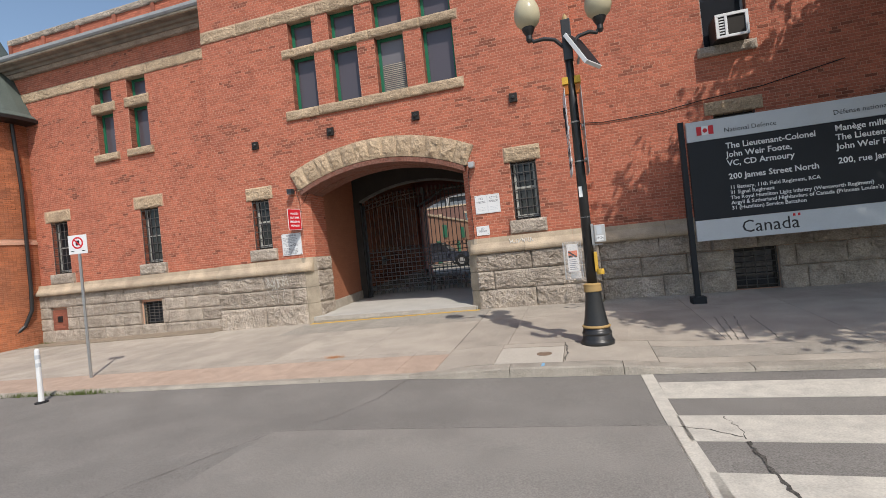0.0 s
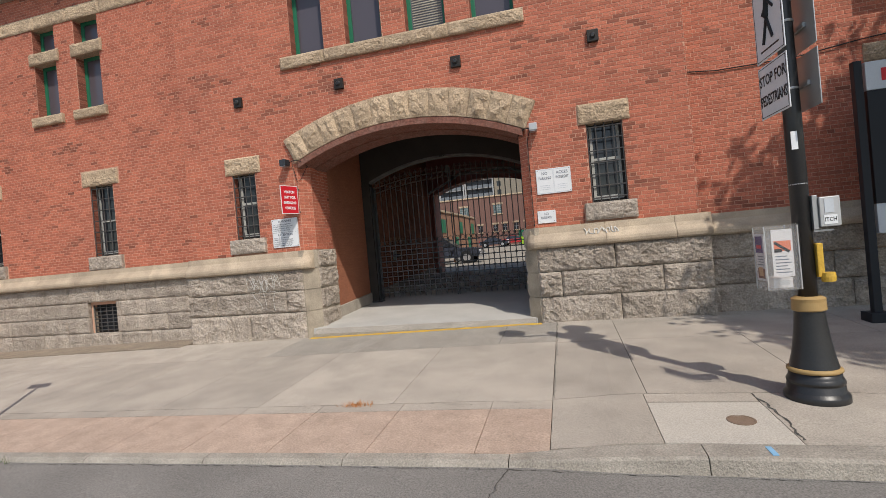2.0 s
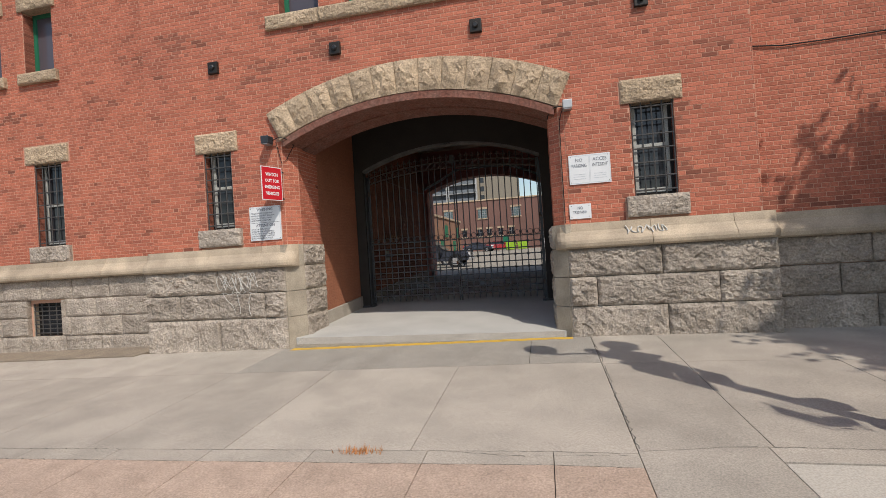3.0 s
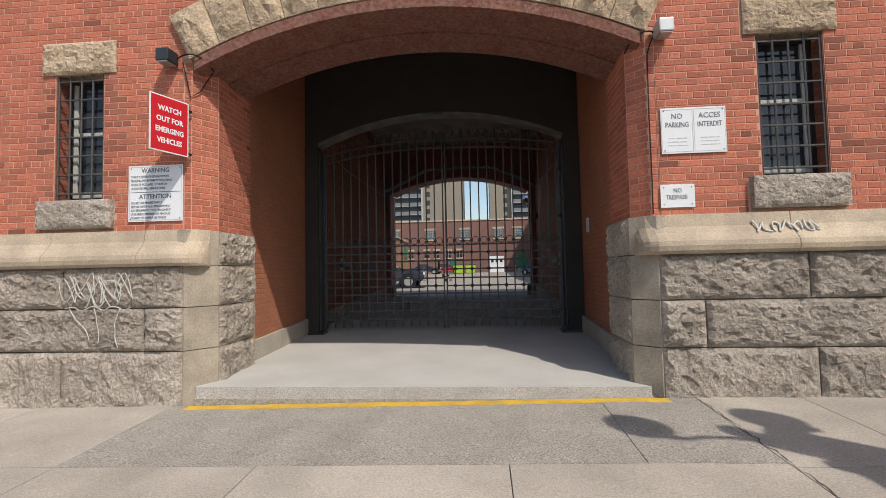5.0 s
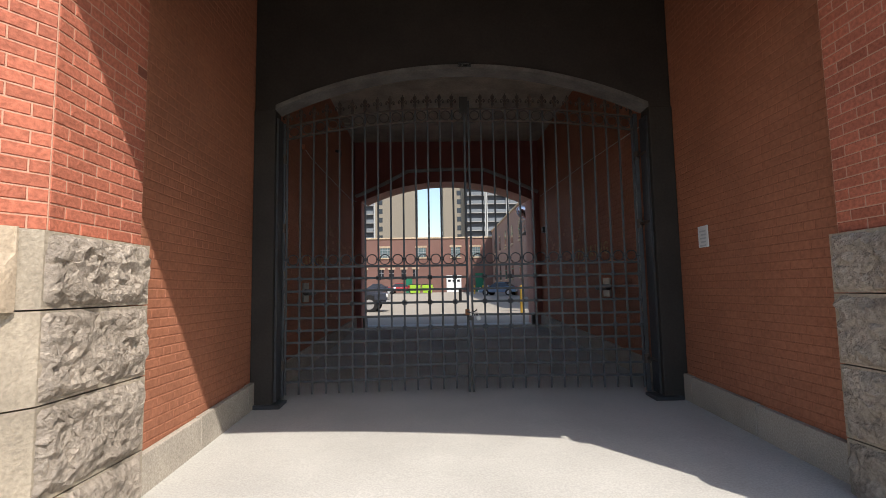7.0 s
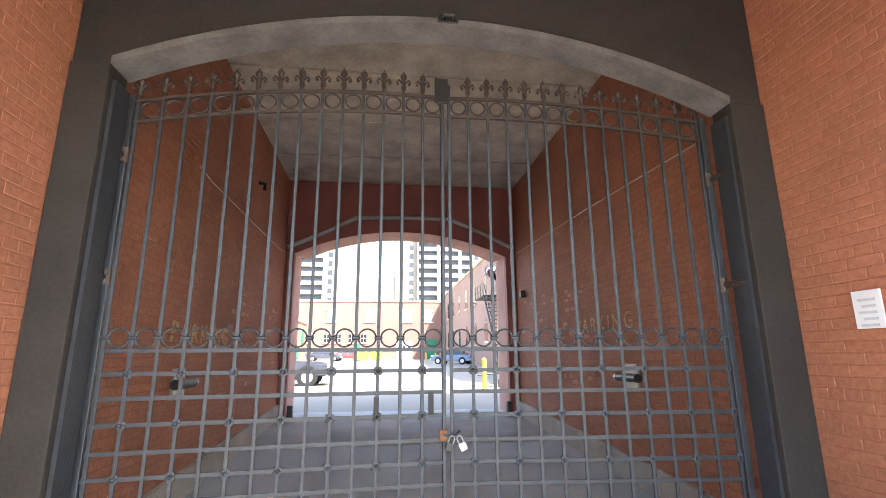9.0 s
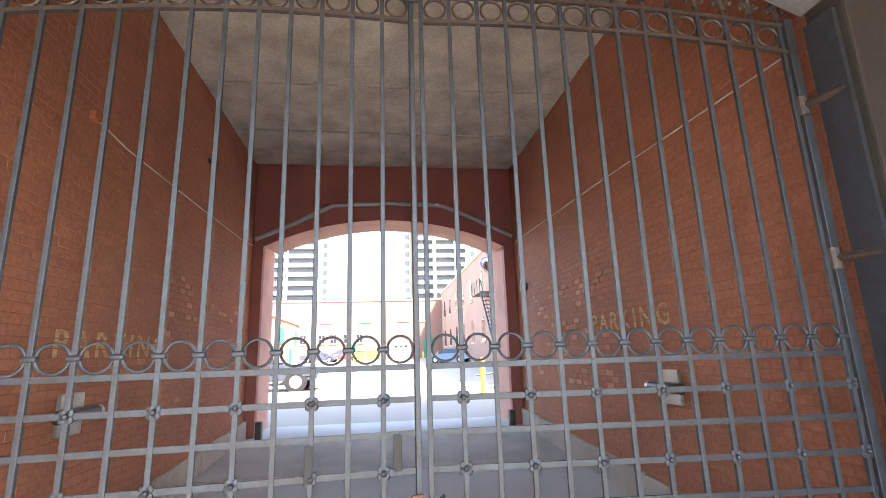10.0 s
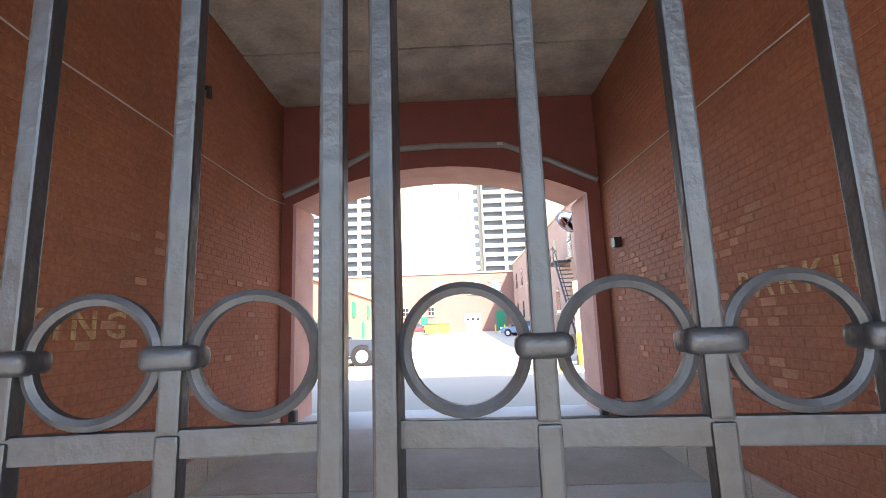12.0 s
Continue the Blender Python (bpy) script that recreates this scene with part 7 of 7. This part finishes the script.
def car(name, label, at, turn, colour, profile, cabin, length, width, wheels, r):
    """A vehicle along x, its nose at +x: a lofted body from a side outline, a narrower cabin, wheels, lights, bumpers."""
    c = thing(name, label, "car", "", at, turn)

    def loft(outline, w0, w1, zmin, zmax, material, nm, lab=""):
        bm = bmesh.new()
        sides = []
        for s in (-1, 1):
            sides.append([bm.verts.new((x, s * (w0 + (w1 - w0) * (z - zmin) / (zmax - zmin)), z)) for x, z in outline])
        n = len(outline)
        for i in range(n):
            bm.faces.new((sides[0][i], sides[0][(i + 1) % n], sides[1][(i + 1) % n], sides[1][i]))
        bm.faces.new(sides[0]), bm.faces.new(list(reversed(sides[1])))
        bmesh.ops.recalc_face_normals(bm, faces=bm.faces)
        bmesh.ops.bevel(bm, geom=list(bm.edges), offset=0.035, segments=2, affect="EDGES")
        return part(nm, bm, material, c, lab)

    loft(profile, width / 2, width / 2 - 0.06, 0.3, 1.1, colour, "body")
    zs = [z for _, z in cabin]
    loft(cabin, width / 2 - 0.07, width / 2 - 0.24, min(zs), max(zs), PANE, "windows", "dark car windows")
    top = max(zs)
    xs_ = [x for x, z in cabin if z > top - 0.05]
    part("roof", bx(min(xs_) - 0.03, max(xs_) + 0.03, -width / 2 + 0.22, width / 2 - 0.22, top - 0.02, top + 0.04, 0.02), colour, c)
    for x in wheels:
        wheel(c, x, -width / 2 + 0.1, r).matrix_basis @= Matrix.Identity(4)
        w2 = wheel(c, x, width / 2 - 0.1, r)
        w2.matrix_basis = Matrix.Translation((x, width / 2 - 0.1, r)) @ Matrix.Rotation(radians(-90), 4, "X")
        for s in (-1, 1):
            part("wheel_arch", lathe([(r * 1.18, -0.02), (r * 1.18, 0.02), (r * 1.0, 0.02)], 20), RUBBER, c, "dark wheel arch").matrix_basis = Matrix.Translation((x, s * (width / 2 - 0.012), r + 0.02)) @ Matrix.Rotation(radians(90), 4, "X")
    xf, xr = max(x for x, z in profile), min(x for x, z in profile)
    for s in (-1, 1):
        part("headlight", bx(xf - 0.22, xf + 0.01, s * (width / 2 - 0.22) - 0.16, s * (width / 2 - 0.22) + 0.16, 0.78, 0.95, 0.03), WHITE, c, "clear headlight")
        part("tail_light", bx(xr - 0.01, xr + 0.1, s * (width / 2 - 0.16) - 0.1, s * (width / 2 - 0.16) + 0.1, 0.78, 1.0, 0.02), RED, c, "red tail light")
        part("side_mirror", bx(cabin[-1][0] - 0.25, cabin[-1][0] - 0.08, s * (width / 2 + 0.08) - 0.09, s * (width / 2 + 0.08) + 0.09, 1.0, 1.16, 0.03), colour, c)
        part("door_handle", bx(-0.2, 0.02, s * (width / 2 + 0.005) - 0.012, s * (width / 2 + 0.005) + 0.012, 0.86, 0.89), STEEL, c)
    part("front_bumper", bx(xf - 0.1, xf + 0.09, -width / 2 + 0.06, width / 2 - 0.06, 0.42, 0.64, 0.04), ALU, c, "silver bumper")
    part("rear_bumper", bx(xr - 0.08, xr + 0.1, -width / 2 + 0.06, width / 2 - 0.06, 0.42, 0.6, 0.04), ALU, c, "silver bumper")
    return c


def paint(name, col):
    m = plain(name, col, 0.25)
    m.node_tree.nodes["Principled BSDF"].inputs["Coat Weight"].default_value = 0.6
    return m


NAVY = paint("car_navy", (0.045, 0.052, 0.07))
BLUE = paint("car_blue", (0.12, 0.2, 0.3))
REDC = paint("car_red", (0.4, 0.03, 0.03))
pick_p = [(-2.9, 0.45), (2.7, 0.45), (2.8, 0.72), (2.76, 0.98), (2.55, 1.06), (1.25, 1.14), (0.9, 1.2), (-0.9, 1.2), (-2.85, 1.18), (-2.92, 0.8)]
pick_c = [(-0.85, 1.2), (-0.75, 1.82), (0.25, 1.86), (1.15, 1.2)]
sed_p = [(-2.2, 0.35), (2.2, 0.35), (2.26, 0.6), (2.1, 0.82), (1.1, 0.95), (-1.5, 0.98), (-2.2, 0.92), (-2.25, 0.6)]
sed_c = [(-1.6, 0.95), (-0.9, 1.42), (0.3, 1.44), (1.15, 0.94)]
pickup = car("pickup_truck", "dark navy pickup truck parked in the sunny yard", (-5.6, 24.2, yard_z(24)), 0, NAVY, pick_p, pick_c, 5.8, 1.95, (-1.75, 1.85), 0.41)
part("grille", bx(2.72, 2.83, -0.62, 0.62, 0.66, 0.98, 0.03), STEEL, pickup, "chrome grille")
for s in (-1, 1):
    part("fender", bx(2.1, 2.74, s * 0.93 - 0.06, s * 0.93 + 0.06, 0.62, 1.0, 0.05), NAVY, pickup)
car("parked_car", "pale blue car parked beyond the pickup truck", (-8.0 + 1.2, 28.5, yard_z(28)), 5, BLUE, sed_p, sed_c, 4.4, 1.8, (-1.35, 1.4), 0.33)
car("parked_car", "red car parked before the brick hall", (-4.9, 67.5, yard_z(67.5)), 0, REDC, sed_p, sed_c, 4.4, 1.8, (-1.35, 1.4), 0.33)
car("parked_car", "blue car parked along the side block", (7.2, 52, yard_z(52)), 150, BLUE, sed_p, sed_c, 4.4, 1.8, (-1.35, 1.4), 0.33)
car("parked_car", "navy car parked before the brick hall", (-8.0, 66, yard_z(66)), 0, NAVY, sed_p, sed_c, 4.4, 1.8, (-1.35, 1.4), 0.33)

# bins, bollards, cabinet, mirror
LIME = plain("bin_lime", (0.3, 0.5, 0.04), 0.5)
for k, x in enumerate((-2.9, -1.2)):
    b = thing("waste_skip", "lime green waste skip before the hall", "skip", "skips", (x, 65 + k, yard_z(65)))
    bm = bx(-0.75, 0.75, -0.6, 0.6, 0.1, 1.25, 0.03)
    for v in bm.verts:
        if v.co.z < 0.5:
            v.co.x *= 0.85
    part("body", bm, LIME, b)
    part("lid", bx(-0.78, 0.78, -0.63, 0.63, 1.25, 1.33, 0.02), BLACK, b, "black lid")
    for s in (-1, 1):
        part("side_pocket", bx(s * 0.8 - 0.06, s * 0.8 + 0.06, -0.4, 0.4, 0.7, 0.85), LIME, b)
for x, y, h in ((3.25, 17.4, 1.15), (4.3, 19.2, 1.12), (5.0, 60, 1.1), (5.9, 58, 1.1), (6.4, 57, 1.1)):
    b = thing("bollard", "yellow-painted steel bollard in the yard", "bollard", "bollards", (x, y, yard_z(y)))
    part("post", lathe([(0.085, -0.05), (0.085, h - 0.06), (0.06, h - 0.015), (0.02, h)], 16), YELLOW, b)
cab = thing("utility_cabinet", "tall cream utility cabinet on a dark plinth", "cabinet", "", (4.75, 19.9, yard_z(19.9)))
part("body", bx(-0.32, 0.32, -0.25, 0.25, 0.3, 2.9, 0.02), plain("cabinet_cream", (0.62, 0.56, 0.3), 0.5), cab)
part("plinth", bx(-0.35, 0.35, -0.28, 0.28, 0, 0.3, 0.01), DARK, cab)
part("door_seam", bx(-0.28, 0.28, -0.262, -0.252, 0.4, 2.8, 0.004), plain("cabinet_cream_door", (0.6, 0.54, 0.3), 0.5), cab)
trl = thing("utility_trailer", "low dark utility trailer beside the cabinet", "trailer", "", (6.0, 22.5, yard_z(22.5)))
part("bed", bx(-1.0, 1.6, -0.8, 0.8, 0.5, 0.62, 0.01), BLACK, trl)
part("side_board", bx(-1.0, 1.6, -0.8, -0.75, 0.62, 1.0), DARK, trl)
part("side_board", bx(-1.0, 1.6, 0.75, 0.8, 0.62, 1.0), DARK, trl)
part("drawbar", cyl(bmesh.new(), (-1.0, 0, 0.5), (-2.0, 0, 0.42), 0.04, seg=8), BLACK, trl)
wheel(trl, 0.4, -0.85, 0.3, 0.18)
wheel(trl, 0.4, 0.85, 0.3, 0.18)
mir = thing("convex_mirror", "round convex safety mirror on a bracket at the arch", "mirror", "", (2.25, 11.25, 3.45))
MIRR = glass("mirror_face", (0.75, 0.76, 0.76), 0.05)
MIRR.node_tree.nodes["Principled BSDF"].inputs["Metallic"].default_value = 1.0
part("mirror_face", lathe([(0.24, 0.0), (0.18, 0.03), (0.1, 0.05), (0.01, 0.055)], 24), MIRR, mir, "curved mirror face", smooth=True).matrix_basis = Matrix.Rotation(radians(60), 4, "X") @ Matrix.Rotation(radians(14), 4, "Y")
part("rim", lathe([(0.245, -0.02), (0.255, 0.0), (0.245, 0.01)], 24), WHITE, mir, "pale rim").matrix_basis = Matrix.Rotation(radians(60), 4, "X") @ Matrix.Rotation(radians(14), 4, "Y")
part("arm", tube([(0.0, -0.02, 0.0), (0.05, -0.2, 0.15), (0.12, -0.42, 0.2)], 0.02), STEEL, mir)
